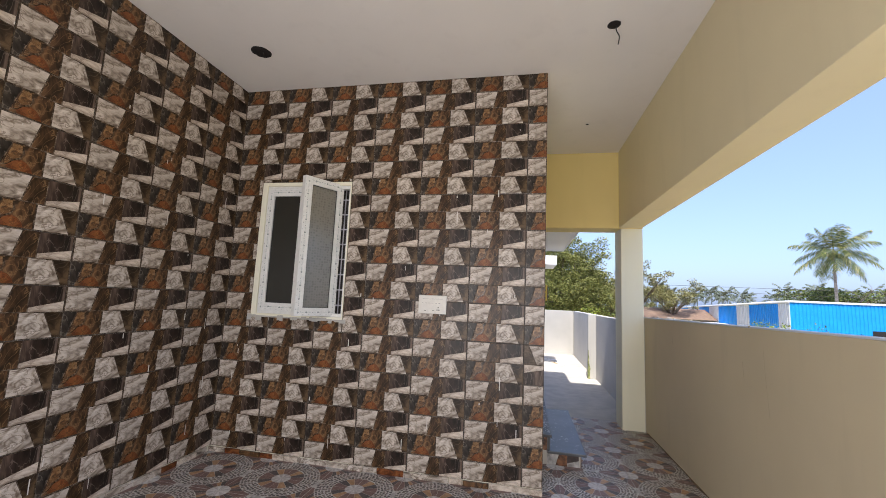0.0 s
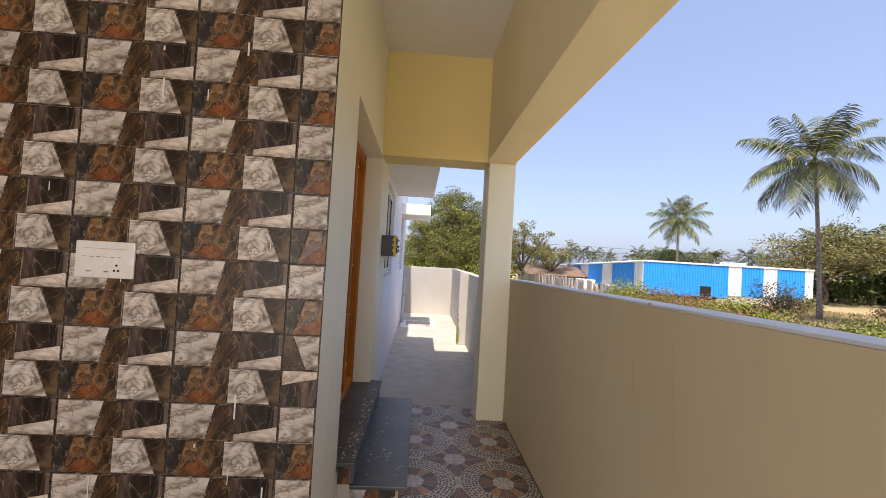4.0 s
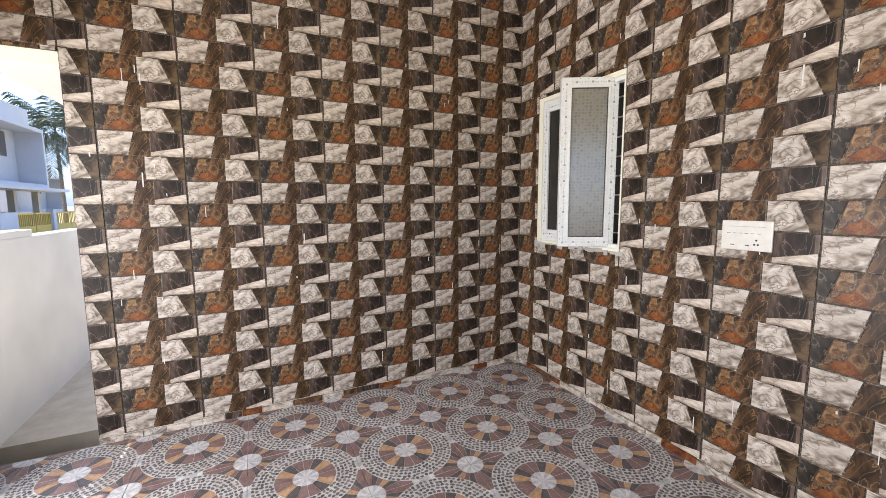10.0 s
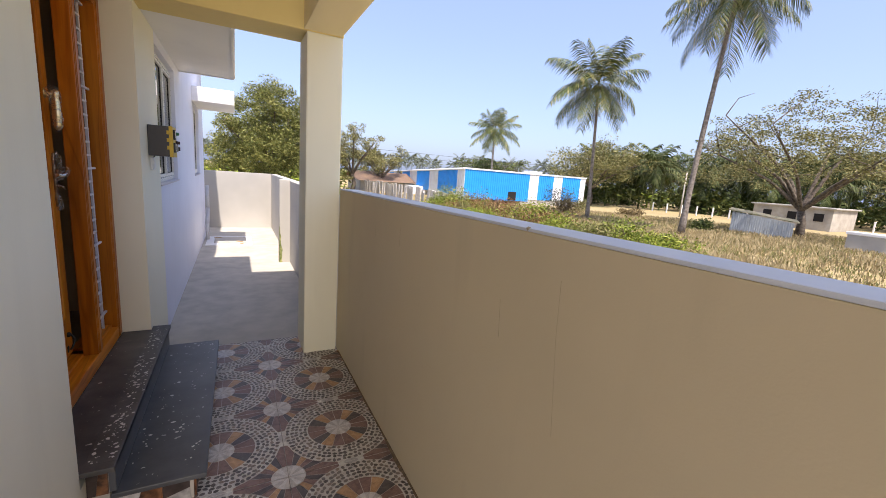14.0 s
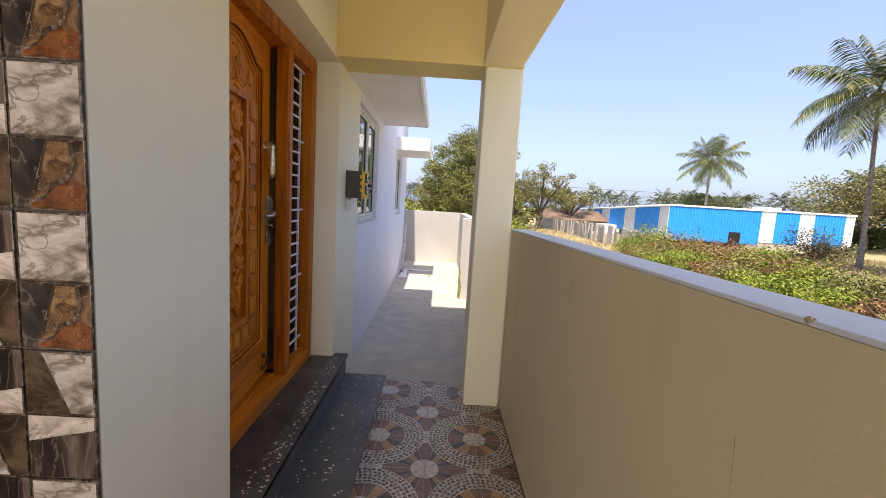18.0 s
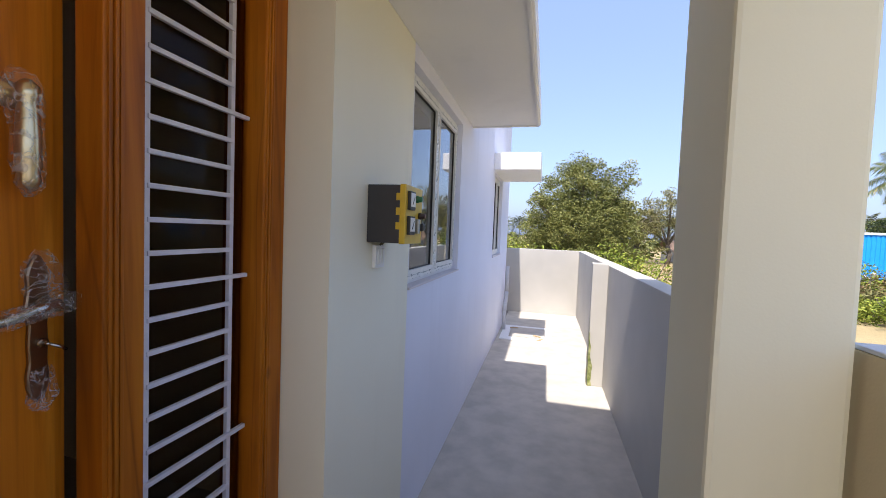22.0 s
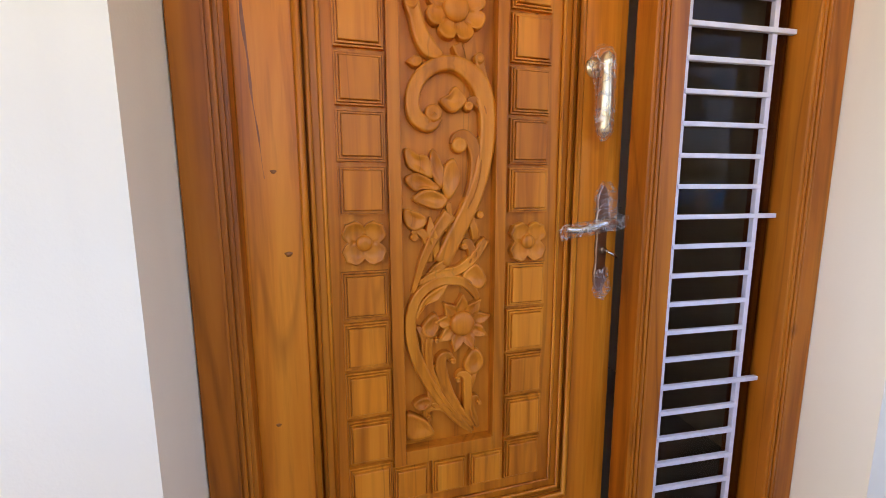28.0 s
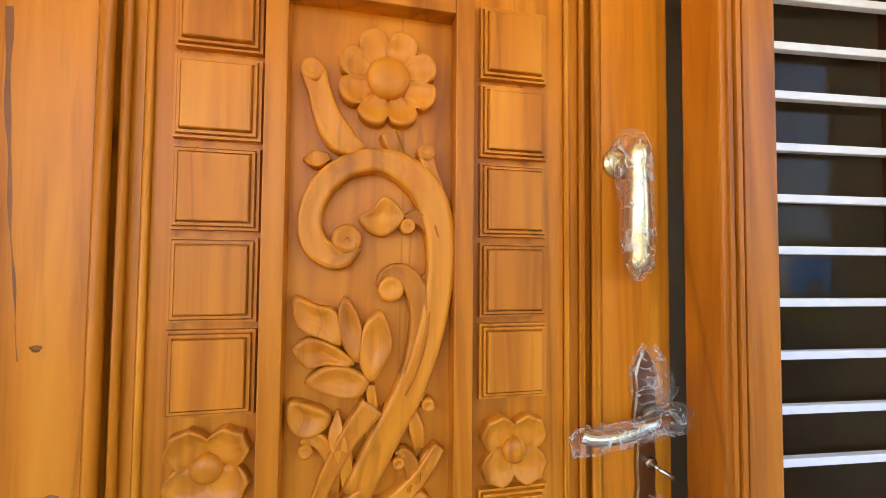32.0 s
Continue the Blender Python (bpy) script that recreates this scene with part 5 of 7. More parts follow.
def sp(name, bm, mat, parent=None, label=""):
    bmesh.ops.transform(bm, matrix=Matrix.Translation(-box_at), verts=bm.verts)
    return part(name, bm, mat, parent or starter, label)


BY0, BY1, BZ0, BZ1 = 2.005, 2.195, 1.455, 1.665
YEL = plain("yellow_enamel", (0.66, 0.44, 0.03), 0.38)
sp("body", boxed(XF, XF + 0.125, BY0, BY1, BZ0, BZ1, 0.004), plain("charcoal_sheet_steel", (0.035, 0.034, 0.036), 0.42), None, "charcoal steel case")
cover = sp("cover", boxed(XF + 0.125, XF + 0.148, BY0 - 0.002, BY1 + 0.002, BZ0 - 0.002, BZ1 + 0.002, 0.004), YEL, None, "yellow front cover")
for k in range(3):
    z = BZ0 + 0.05 + 0.052 * k
    sp("hinge_tab", boxed(XF + 0.112, XF + 0.127, BY0 - 0.0035, BY0 + 0.002, z, z + 0.026, 0.001), YEL, cover)
for z in (1.495, 1.585):
    m = sp("meter", boxed(XF + 0.147, XF + 0.160, 2.022, 2.082, z - 0.008, z + 0.06, 0.003), BLACKM, cover, "square dial meter")
    sp("dial", boxed(XF + 0.1595, XF + 0.1615, 2.027, 2.077, z + 0.004, z + 0.054, 0.001), plain("dial_white", (0.72, 0.71, 0.68), 0.3), m)
    bm = bmesh.new()
    tube(bm, [(XF + 0.163, 2.040, z + 0.012), (XF + 0.163, 2.062, z + 0.042)], 0.0012, 6)
    sp("needle", bm, BLACKM, m)
for name, y, z, mat, lb in (("start_button", 2.118, 1.622, plain("green_button", (0.02, 0.16, 0.06), 0.35), "green push button"), ("stop_button", 2.16, 1.560, plain("black_button", (0.03, 0.01, 0.01), 0.35), "dark push button")):
    bm = bmesh.new()
    lathe(bm, [(0.014, 0.147), (0.014, 0.158), (0.011, 0.160), (0.011, 0.172), (0.006, 0.175)], (XF, y, z), "x", 14)
    sp(name, bm, mat, cover, lb)
bm = boxed(XF + 0.147, XF + 0.166, 2.100, 2.128, 1.492, 1.546, 0.003)
sp("changeover_switch", bm, plain("grey_metal", (0.38, 0.38, 0.36), 0.4, 0.6), cover, "grey changeover switch")
bm = boxed(XF + 0.147, XF + 0.175, 2.136, 2.162, 1.502, 1.530, 0.005)
sp("knob", bm, BLACKM, cover, "black rotary knob")
sw_at = Vector((XF, 2.10, 1.40))
switch = empty("wall_switch", sw_at, "white three-gang switch plate under the starter box", "switch")


def swp(name, bm, mat, label=""):
    bmesh.ops.transform(bm, matrix=Matrix.Translation(-sw_at), verts=bm.verts)
    return part(name, bm, mat, switch, label)


swp("back_box", boxed(XF, XF + 0.016, 2.058, 2.142, 1.355, 1.442, 0.003), UPVC)
for k in range(3):
    swp("rocker", boxed(XF + 0.015, XF + 0.021, 2.074 + 0.019 * k, 2.090 + 0.019 * k, 1.370, 1.428, 0.002), UPVC)
bm = bmesh.new()
tube(bm, [(XF + 0.012, 2.10, 1.44), (XF + 0.02, 2.10, 1.450), (XF + 0.018, 2.098, 1.458)], 0.004, 6)
tube(bm, [(XF + 0.012, 2.115, 1.44), (XF + 0.022, 2.118, 1.452), (XF + 0.018, 2.112, 1.458)], 0.003, 6)
swp("wire", bm, plain("yellow_black_wire", (0.10, 0.08, 0.02), 0.5))

pl_at = Vector((-1.342, WB - 0.011, 1.371))
plate = empty("switch_plate", pl_at, "off-white blank switch board cover with a few punched holes", "switch")
bm = boxed(-0.118, 0.118, -0.012, 0.0, -0.076, 0.076, 0.005)
part("cover", bm, plain("ivory_plastic", (0.72, 0.69, 0.62), 0.4), plate)
bm = bmesh.new()
for k in range(6):
    box(bm, -0.09 + 0.028 * k, -0.073 + 0.028 * k, -0.0128, -0.0115, 0.010, 0.012)
part("vent_slit", bm, BLACKM, plate, "row of fine black slits")
for dx, dz in ((0.050, -0.022), (0.042, -0.044), (0.058, -0.044)):
    bm = bmesh.new()
    lathe(bm, [(0.005, -0.0132), (0.005, -0.0115)], (dx, 0, dz), "y", 10)
    part("punched_hole", bm, BLACKM, plate, "black punched hole")
for dx in (-0.07, 0.0):
    part("knockout", boxed(dx, dx + 0.019, -0.0128, -0.0115, -0.052, -0.048), BLACKM, plate)
part("cover_line", boxed(-0.085, 0.085, -0.0126, -0.0115, 0.045, 0.0462), FILMMARK, plate)

# ---- ceiling boxes with hanging wires ----
def ceiling_box(x, y, r, drop, label):
    at = Vector((x, y, CEIL))
    b = empty("ceiling_box", at, label, "electrical box", "ceiling boxes")
    bm = bmesh.new()
    lathe(bm, [(r * 0.35, -0.004), (r, -0.003), (r * 1.02, 0.0), (r * 0.9, 0.004)], (0, 0, 0), "z", 18)
    rnd = random.Random(int(x * 100))
    for v in bm.verts:
        v.co.x *= rnd.uniform(0.92, 1.1)
        v.co.y *= rnd.uniform(0.92, 1.1)
    part("opening", bm, BLACKHOLE, b, "ragged black opening")
    if r < 0.03:
        bm = bmesh.new()
        lathe(bm, [(r * 1.05, 0.0), (r * 1.05, -0.006), (r * 1.4, -0.006), (r * 1.4, 0.0)], (0, 0, 0), "z", 18)
        part("collar", bm, UPVC, b, "white plastic collar")
    if drop:
        bm = bmesh.new()
        tube(bm, [tuple(p) for p in smooth_line([(0.01, 0, 0), (0.016, 0.004, -drop * 0.3), (0.03, -0.01, -drop * 0.65), (0.024, 0.0, -drop)], 4)], 0.0035, 6)
        part("wire", bm, BLACKM, b, "black hanging wire")
    return b


ceiling_box(-2.745, -0.885, 0.075, 0.03, "ragged black fan box in the ceiling")
ceiling_box(-0.03, -0.85, 0.042, 0.15, "round ceiling box with a hanging black wire")
ceiling_box(0.03, 0.75, 0.017, 0.0, "small ceiling conduit end")

# ---- passage: drain pipe, inspection cover ----
PIPE = plain("grey_pvc_pipe", (0.52, 0.52, 0.53), 0.4)
at = Vector((XF + 0.06, 6.95, 0))
pipe = empty("drain_pipe", at, "grey plastic drain pipe on the passage wall", "pipe")
for nm, pts, r in (("upright", [(0, 0.25, 0.98), (0, 0.25, 0.55)], 0.032), ("offset_bend", [(0, 0.25, 0.56), (0.0, 0.20, 0.45), (0.0, 0.06, 0.36), (0.0, 0.0, 0.28)], 0.035), ("foot", [(0, 0.0, 0.30), (0, 0.0, 0.0)], 0.032)):
    bm = bmesh.new()
    tube(bm, pts, r, 12)
    part(nm, bm, PIPE, pipe, smooth=True)
at = Vector((-0.02, 6.82, -0.012))
cov = empty("inspection_cover", at, "grey inspection chamber lid in a white painted surround", "manhole cover")
bm = bmesh.new()
for a, b, c, d in ((-0.37, 0.37, -0.43, -0.28), (-0.37, 0.37, 0.32, 0.46), (-0.37, -0.25, -0.28, 0.32), (0.27, 0.37, -0.28, 0.32)):
    box(bm, a, b, c, d, 0.0, 0.018, 0.006)
part("surround", bm, WHITE, cov, "white painted cement surround")
part("lid", boxed(-0.245, 0.265, -0.275, 0.315, 0.0, 0.028, 0.006), CONCRETE, cov, "grey concrete lid")
for k in range(3):
    bm = boxed(-0.06, 0.06, -0.02, 0.02, 0, 0.012, 0.004)
    bmesh.ops.transform(bm, matrix=pose((-0.2, 0.16, 0.2)[k], (0.22, -0.2, -0.36)[k], 0.028 if k < 2 else 0.018, 0, 0, (20, -35, 60)[k]), verts=bm.verts)
    part("wood_scrap", bm, plain("dry_wood_scrap", (0.46, 0.33, 0.18), 0.8), cov)


# ---- plants ----
BARK = speckled("grey_bark", (0.075, 0.060, 0.048), (0.19, 0.16, 0.13), 6.0, 0.9, 0.8, 0.02, 0.15)
PALMBARK = speckled("palm_bark", (0.120, 0.104, 0.090), (0.27, 0.24, 0.21), 9.0, 0.9, 0.9, 0.02, 0.15)
PALMLEAF = leafy("palm_leaf", (0.047, 0.068, 0.020), (0.102, 0.128, 0.036), (0.289, 0.255, 0.102), 0.38)
GREEN = leafy("broad_leaf", (0.047, 0.068, 0.019), (0.093, 0.123, 0.034), (0.170, 0.183, 0.058))
MIDGREEN = leafy("olive_leaf", (0.098, 0.112, 0.032), (0.180, 0.196, 0.058), (0.270, 0.270, 0.095))
OLIVE = leafy("dry_leaf", (0.125, 0.125, 0.046), (0.205, 0.198, 0.076), (0.285, 0.260, 0.115))
LIME = leafy("hedge_leaf", (0.092, 0.130, 0.018), (0.200, 0.262, 0.036), (0.330, 0.350, 0.066))
RUSTY = leafy("dry_creeper", (0.158, 0.079, 0.040), (0.259, 0.144, 0.072), (0.317, 0.223, 0.101))
BROWNBUSH = leafy("brown_bush", (0.098, 0.070, 0.032), (0.175, 0.130, 0.056), (0.231, 0.175, 0.084))
# leaf green greyed and paled: the air's haze is put into the colour
HAZE = leafy("hazed_leaf", (0.068, 0.087, 0.059), (0.105, 0.124, 0.087), (0.149, 0.161, 0.118))
GROVELEAF = leafy("grove_palm_leaf", (0.040, 0.060, 0.020), (0.078, 0.102, 0.036), (0.150, 0.160, 0.070), 0.6)
STRAW = leafy("straw_grass", (0.317, 0.251, 0.132), (0.396, 0.323, 0.185), (0.436, 0.370, 0.224), 0.8)
WEED = leafy("weed_leaf", (0.145, 0.152, 0.053), (0.218, 0.218, 0.079), (0.277, 0.264, 0.119), 0.7)


def quads(verts, faces, mats=None):
    """Appends to plain lists and links later in one mesh."""
    mesh = bpy.data.meshes.new("leaves")
    mesh.from_pydata(verts, [], faces)
    mesh.update()
    return mesh


def frond(verts, faces, rnd, base, yaw, pitch, length, pairs, droop, leaflet):
    """A feather palm leaf: a curved midrib with drooping leaflets on both sides."""
    pos, ang = Vector(base), pitch
    step = length / pairs
    side = Vector((-math.sin(yaw), math.cos(yaw), 0))
    prev = pos.copy()
    for k in range(pairs):
        t = k / (pairs - 1)
        d = Vector((math.cos(yaw) * math.cos(ang), math.sin(yaw) * math.cos(ang), math.sin(ang)))
        pos = pos + d * step
        ang -= droop / pairs * (0.6 + 0.9 * t)
        up = side.cross(d)
        # midrib
        w = 0.05 * (1 - 0.8 * t) * length / 4
        s = len(verts)
        verts += [prev - side * w, prev + side * w, pos + side * w * 0.8, pos - side * w * 0.8]
        faces.append((s, s + 1, s + 2, s + 3))
        prev = pos.copy()
        if t < 0.10:
            continue
        ll = leaflet * (0.45 + 1.0 * math.sin(math.pi * min(1, t * 0.85 + 0.12))) * rnd.uniform(0.8, 1.1)
        for sg in (-1, 1):
            out = (side * sg * 0.85 + d * 0.55 - Vector((0, 0, 0.18 + 0.4 * rnd.random())) + up * 0.05).normalized()
            wid = d * (0.040 + 0.020 * rnd.random()) * length / 4 * (30 / pairs)
            mid = pos + out * ll * 0.5
            tip = pos + out * ll - Vector((0, 0, ll * (0.22 + 0.2 * rnd.random())))
            s = len(verts)
            verts += [pos - wid * 0.5, pos + wid * 0.5, mid + wid, mid - wid, tip]
            faces += [(s, s + 1, s + 2, s + 3), (s + 3, s + 2, s + 4)]


def palm(name, at, height, lean, radius, fronds, pairs, seed, label, trunk_r=0.16, mat=PALMLEAF, bend=0.4, group=""):
    rnd = random.Random(seed)
    tree = empty(name, at, label, "palm tree", group)
    bm = bmesh.new()
    pts, rs = [], []
    n = 16
    for k in range(n + 1):
        t = k / n
        pts.append((lean[0] * t ** (1 + bend), lean[1] * t ** (1 + bend), height * t))
        rs.append(trunk_r * (1.35 - 0.35 * min(1, t * 6)) * (1 - 0.35 * t) * (1.0 + 0.05 * (k % 2)))
    tube(bm, pts, rs, 10)
    part("trunk", bm, PALMBARK, tree, smooth=False)
    top = Vector(pts[-1])
    verts, faces = [], []
    for k in range(fronds):
        t = k / fronds
        pitch = radians(82 - 136 * t ** 0.95 + rnd.uniform(-9, 9))
        frond(verts, faces, rnd, top + Vector((0, 0, 0.1)), k * 2.39996 + rnd.uniform(-0.25, 0.25), pitch, radius * rnd.uniform(0.85, 1.1) * (0.8 + 0.2 * min(1, t * 3)), pairs, radians(24 + 38 * min(1, t * 2.2)) * (0.75 + 0.5 * rnd.random()) * (1 if pitch > -0.3 else 0.5), radius * 0.23)
    crown = new("crown", quads([tuple(v) for v in verts], faces))
    crown.data.materials.append(mat)
    crown.parent = tree
    bm = bmesh.new()
    for k in range(7):
        a = k * 0.9
        bmesh.ops.create_icosphere(bm, subdivisions=1, radius=0.13 * radius / 4, matrix=Matrix.Translation(top + Vector((0.22 * math.cos(a), 0.22 * math.sin(a), -0.22 - 0.05 * (k % 3)))))
    part("coconut_cluster", bm, plain(name + "_nut", (0.14, 0.12, 0.03), 0.6), tree)
    return tree


def leaf_cloud(verts, faces, rnd, centre, radii, count, size, hollow=0.45):
    """Small tilted leaves spread through an ellipsoid shell."""
    c = Vector(centre)
    for _ in range(count):
        d = Vector((rnd.gauss(0, 1), rnd.gauss(0, 1), rnd.gauss(0, 1))).normalized()
        r = hollow + (1 - hollow) * rnd.random() ** 0.7
        p = c + Vector((d.x * radii[0], d.y * radii[1], d.z * radii[2])) * r
        a = Vector((rnd.uniform(-1, 1), rnd.uniform(-1, 1), rnd.uniform(-0.7, 0.7))).normalized()
        b = a.orthogonal().normalized()
        b = Matrix.Rotation(rnd.uniform(0, 6.28), 3, a) @ b
        l, w = size * rnd.uniform(0.6, 1.3), size * rnd.uniform(0.3, 0.5)
        s = len(verts)
        verts += [p - a * l * 0.5, p + b * w * 0.5, p + a * l * 0.5, p - b * w * 0.5]
        faces.append((s, s + 1, s + 2, s + 3))


def tree(name, at, height, spread, seed, label, mat=GREEN, clumps=46, leaves=90, size=0.22, trunk_r=0.22, trunk_h=0.25, flat=0.6, limbs=7, category="tree", density=1.0, clump_r=0.24, low=0.28, fill=0.35):
    """A tapered trunk, branching limbs, and a crown of many leaf clumps with gaps."""
    rnd = random.Random(seed)
    t = empty(name, at, label, category)
    bm = bmesh.new()
    fork = height * trunk_h
    tube(bm, [(0, 0, -0.1), (0.03 * height, 0.01 * height, fork * 0.5), (0.0, 0.02 * height, fork)], [trunk_r * 1.3, trunk_r, trunk_r * 0.85], 9)
    tips = []
    for k in range(limbs):
        a = 2 * math.pi * k / limbs + rnd.uniform(-0.4, 0.4)
        reach = spread * rnd.uniform(0.55, 0.95)
        top = height * rnd.uniform(0.55, 0.86)
        p = [Vector((0, 0.02 * height, fork * 0.95)), Vector((math.cos(a) * reach * 0.35, math.sin(a) * reach * 0.35, fork + (top - fork) * 0.45)), Vector((math.cos(a) * reach * 0.7, math.sin(a) * reach * 0.7, fork + (top - fork) * 0.75)), Vector((math.cos(a) * reach, math.sin(a) * reach, top))]
        line = smooth_line(p, 4)
        tube(bm, line, [trunk_r * 0.55 * (1 - 0.85 * i / (len(line) - 1)) + 0.012 for i in range(len(line))], 6, False)
        for j in range(5):
            s = line[4 + j * 2 if 4 + j * 2 < len(line) else -1]
            e = s + Vector((rnd.uniform(-1, 1), rnd.uniform(-1, 1), rnd.uniform(0.0, 0.9))) * spread * 0.34
            m = (s + e) / 2 + Vector((rnd.uniform(-0.1, 0.1), rnd.uniform(-0.1, 0.1), rnd.uniform(0, 0.15))) * spread * 0.4
            tube(bm, [s, m, e], [trunk_r * 0.17, trunk_r * 0.11, 0.012], 5, False)
            tips += [e, m]
    part("trunk", bm, BARK, t)
    verts, faces = [], []
    for k in range(clumps):
        if k < len(tips) and rnd.random() < 0.85:
            c = tips[k % len(tips)]
        else:
            a, r = rnd.uniform(0, 6.283), spread * math.sqrt(rnd.random()) * 0.95
            dome = math.sqrt(max(0.0, 1 - (r / spread) ** 2))
            c = Vector((math.cos(a) * r, math.sin(a) * r, height * (low + 0.1) + (height * (0.9 - low)) * dome * rnd.uniform(fill, 1.0)))
        cr = spread * clump_r * rnd.uniform(0.6, 1.25)
        leaf_cloud(verts, faces, rnd, c, (cr, cr, cr * flat), int(leaves * density * rnd.uniform(0.7, 1.3)), size)
    crown = new("crown", quads([tuple(v) for v in verts], faces))
    crown.data.materials.append(mat)
    crown.parent = t
    return t


def shrub(name, at, radii, seed, label, mat, count=900, size=0.16, category="bush"):
    rnd = random.Random(seed)
    b = empty(name, at, label, category)
    verts, faces = [], []
    for k in range(9):
        c = Vector((rnd.uniform(-0.6, 0.6) * radii[0], rnd.uniform(-0.6, 0.6) * radii[1], radii[2] * rnd.uniform(0.2, 0.65)))
        leaf_cloud(verts, faces, rnd, c, (radii[0] * 0.5, radii[1] * 0.5, radii[2] * 0.42), count // 9, size, 0.3)
    ob = new("foliage", quads([tuple(v) for v in verts], faces))
    ob.data.materials.append(mat)
    ob.parent = b
    bm = bmesh.new()
    for k in range(6):
        a = k * 1.05
        tube(bm, [(0, 0, -0.05), (math.cos(a) * radii[0] * 0.3, math.sin(a) * radii[1] * 0.3, radii[2] * 0.4), (math.cos(a) * radii[0] * 0.55, math.sin(a) * radii[1] * 0.55, radii[2] * 0.75)], [0.03, 0.02, 0.01], 5, False)
    part("stem", bm, BARK, b)
    return b


G = GROUND
palm("coconut_palm", (23.0, 12.7, G), 13.0, (0.3, -0.55), 3.9, 30, 46, 3, "very tall coconut palm leaning over the dry field", 0.15)
palm("coconut_palm", (23.6, 20.4, G), 9.7, (-0.2, 0.4), 4.0, 28, 46, 8, "tall coconut palm beside the blue shed", 0.13)
palm("coconut_palm", (31.0, 45.0, G), 9.0, (0.2, 0.3), 3.7, 28, 38, 14, "coconut palm rising behind the blue shed")
tree("broadleaf_tree", (34.5, 49.5, G), 6.2, 4.6, 5, "dense green tree behind the blue shed", GREEN, 50, 90, 0.35, low=0.05)
tree("broadleaf_tree", (3.0, 38.0, G), 9.6, 4.9, 21, "large dense olive-green tree beyond the end wall", MIDGREEN, 520, 160, 0.21, trunk_h=0.12, low=-0.08, clump_r=0.19, fill=0.02)
tree("sparse_tree", (8.6, 42.0, G), 6.6, 2.8, 29, "dry olive tree beside the large tree", OLIVE, 110, 90, 0.18, clump_r=0.2, low=0.02, fill=0.1)
tree("sparse_tree", (11.8, 44.0, G), 7.4, 3.6, 31, "half-bare olive tree by the low brown roof", OLIVE, 90, 80, 0.2, density=1.0, clump_r=0.17, low=0.15)
tree("sparse_tree", (16.5, 48.0, G), 5.6, 3.4, 33, "thin dry olive tree beside the low roof", OLIVE, 80, 80, 0.2, density=1.0, clump_r=0.2, low=0.05)
tree("rain_tree", (34.6, 11.7, G), 9.6, 7.8, 44, "wide spreading rain tree with thin foliage over the field", OLIVE, 400, 78, 0.16, 0.24, 0.20, 0.45, 11, density=1.0, clump_r=0.105, low=0.10)
tree("broadleaf_tree", (41.0, 36.5, G), 8.6, 5.6, 43, "dry olive tree behind the shed corner", OLIVE, 120, 90, 0.30, low=0.1)
tree("broadleaf_tree", (74.0, 52.0, G), 9.5, 8.0, 47, "brown domed tree above the palm grove", BROWNBUSH, 90, 110, 0.5, low=0.2)

# palm groves far off, one object each
def grove(name, spots, seed, label, mat, pairs=9):
    rnd = random.Random(seed)
    verts, faces = [], []
    for x, y, h, r in spots:
        top = Vector((x, y, G + h))
        s = len(verts)
        for dx, dy in ((-0.14, 0), (0.14, 0), (0, 0.14)):
            verts.append(Vector((x + dx, y + dy, G)))
        for dx, dy in ((-0.1, 0), (0.1, 0), (0, 0.1)):
            verts.append(top + Vector((dx, dy, 0)))
        faces += [(s, s + 1, s + 4, s + 3), (s + 1, s + 2, s + 5, s + 4), (s + 2, s, s + 3, s + 5)]
        for k in range(15):
            pitch = radians(80 - 120 * k / 15 + rnd.uniform(-8, 8))
            frond(verts, faces, rnd, top, k * 2.4 + rnd.uniform(-0.3, 0.3), pitch, r * rnd.uniform(0.85, 1.15), pairs, radians(60), r * 0.24)
    ob = new(name, quads([tuple(v) for v in verts], faces))
    ob.data.materials.append(mat)
    return tagged(ob, label, "palm grove", kind="stuff")


rnd = random.Random(77)
spots = []
for k in range(115):
    az = radians(rnd.uniform(47.5, 95))
    d = rnd.uniform(58, 82)
    spots.append((d * math.sin(az), d * math.cos(az), rnd.uniform(4.2, 6.6), rnd.uniform(2.6, 3.6)))
grove("palm_grove_near", spots, 5, "dense coconut grove along the far edge of the field", GROVELEAF, 18)
spots = []
for k in range(110):
    az = radians(rnd.uniform(-16, 60))
    d = rnd.uniform(150, 210)
    spots.append((d * math.sin(az), d * math.cos(az), rnd.uniform(6.0, 9.0), rnd.uniform(3.2, 4.4)))
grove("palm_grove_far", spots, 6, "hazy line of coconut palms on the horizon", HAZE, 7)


def far_woods(name, az0, az1, d0, d1, h, count, seed, mat, label, size=0.9):
    rnd = random.Random(seed)
    verts, faces = [], []
    for k in range(count):
        az, d = radians(rnd.uniform(az0, az1)), rnd.uniform(d0, d1)
        hh = h * rnd.uniform(0.45, 1.0)
        leaf_cloud(verts, faces, rnd, (d * math.sin(az), d * math.cos(az), G + hh * 0.5), (hh * 0.8, hh * 0.8, hh * 0.55), 90, size, 0.2)
    ob = new(name, quads([tuple(v) for v in verts], faces))
    ob.data.materials.append(mat)
    return tagged(ob, label, "woods", kind="stuff")


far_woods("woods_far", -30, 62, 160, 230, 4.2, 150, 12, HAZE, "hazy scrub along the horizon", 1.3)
far_woods("woods_near", 47, 95, 60, 84, 4.6, 230, 13, GREEN, "dark undergrowth beneath the coconut grove", 0.7)
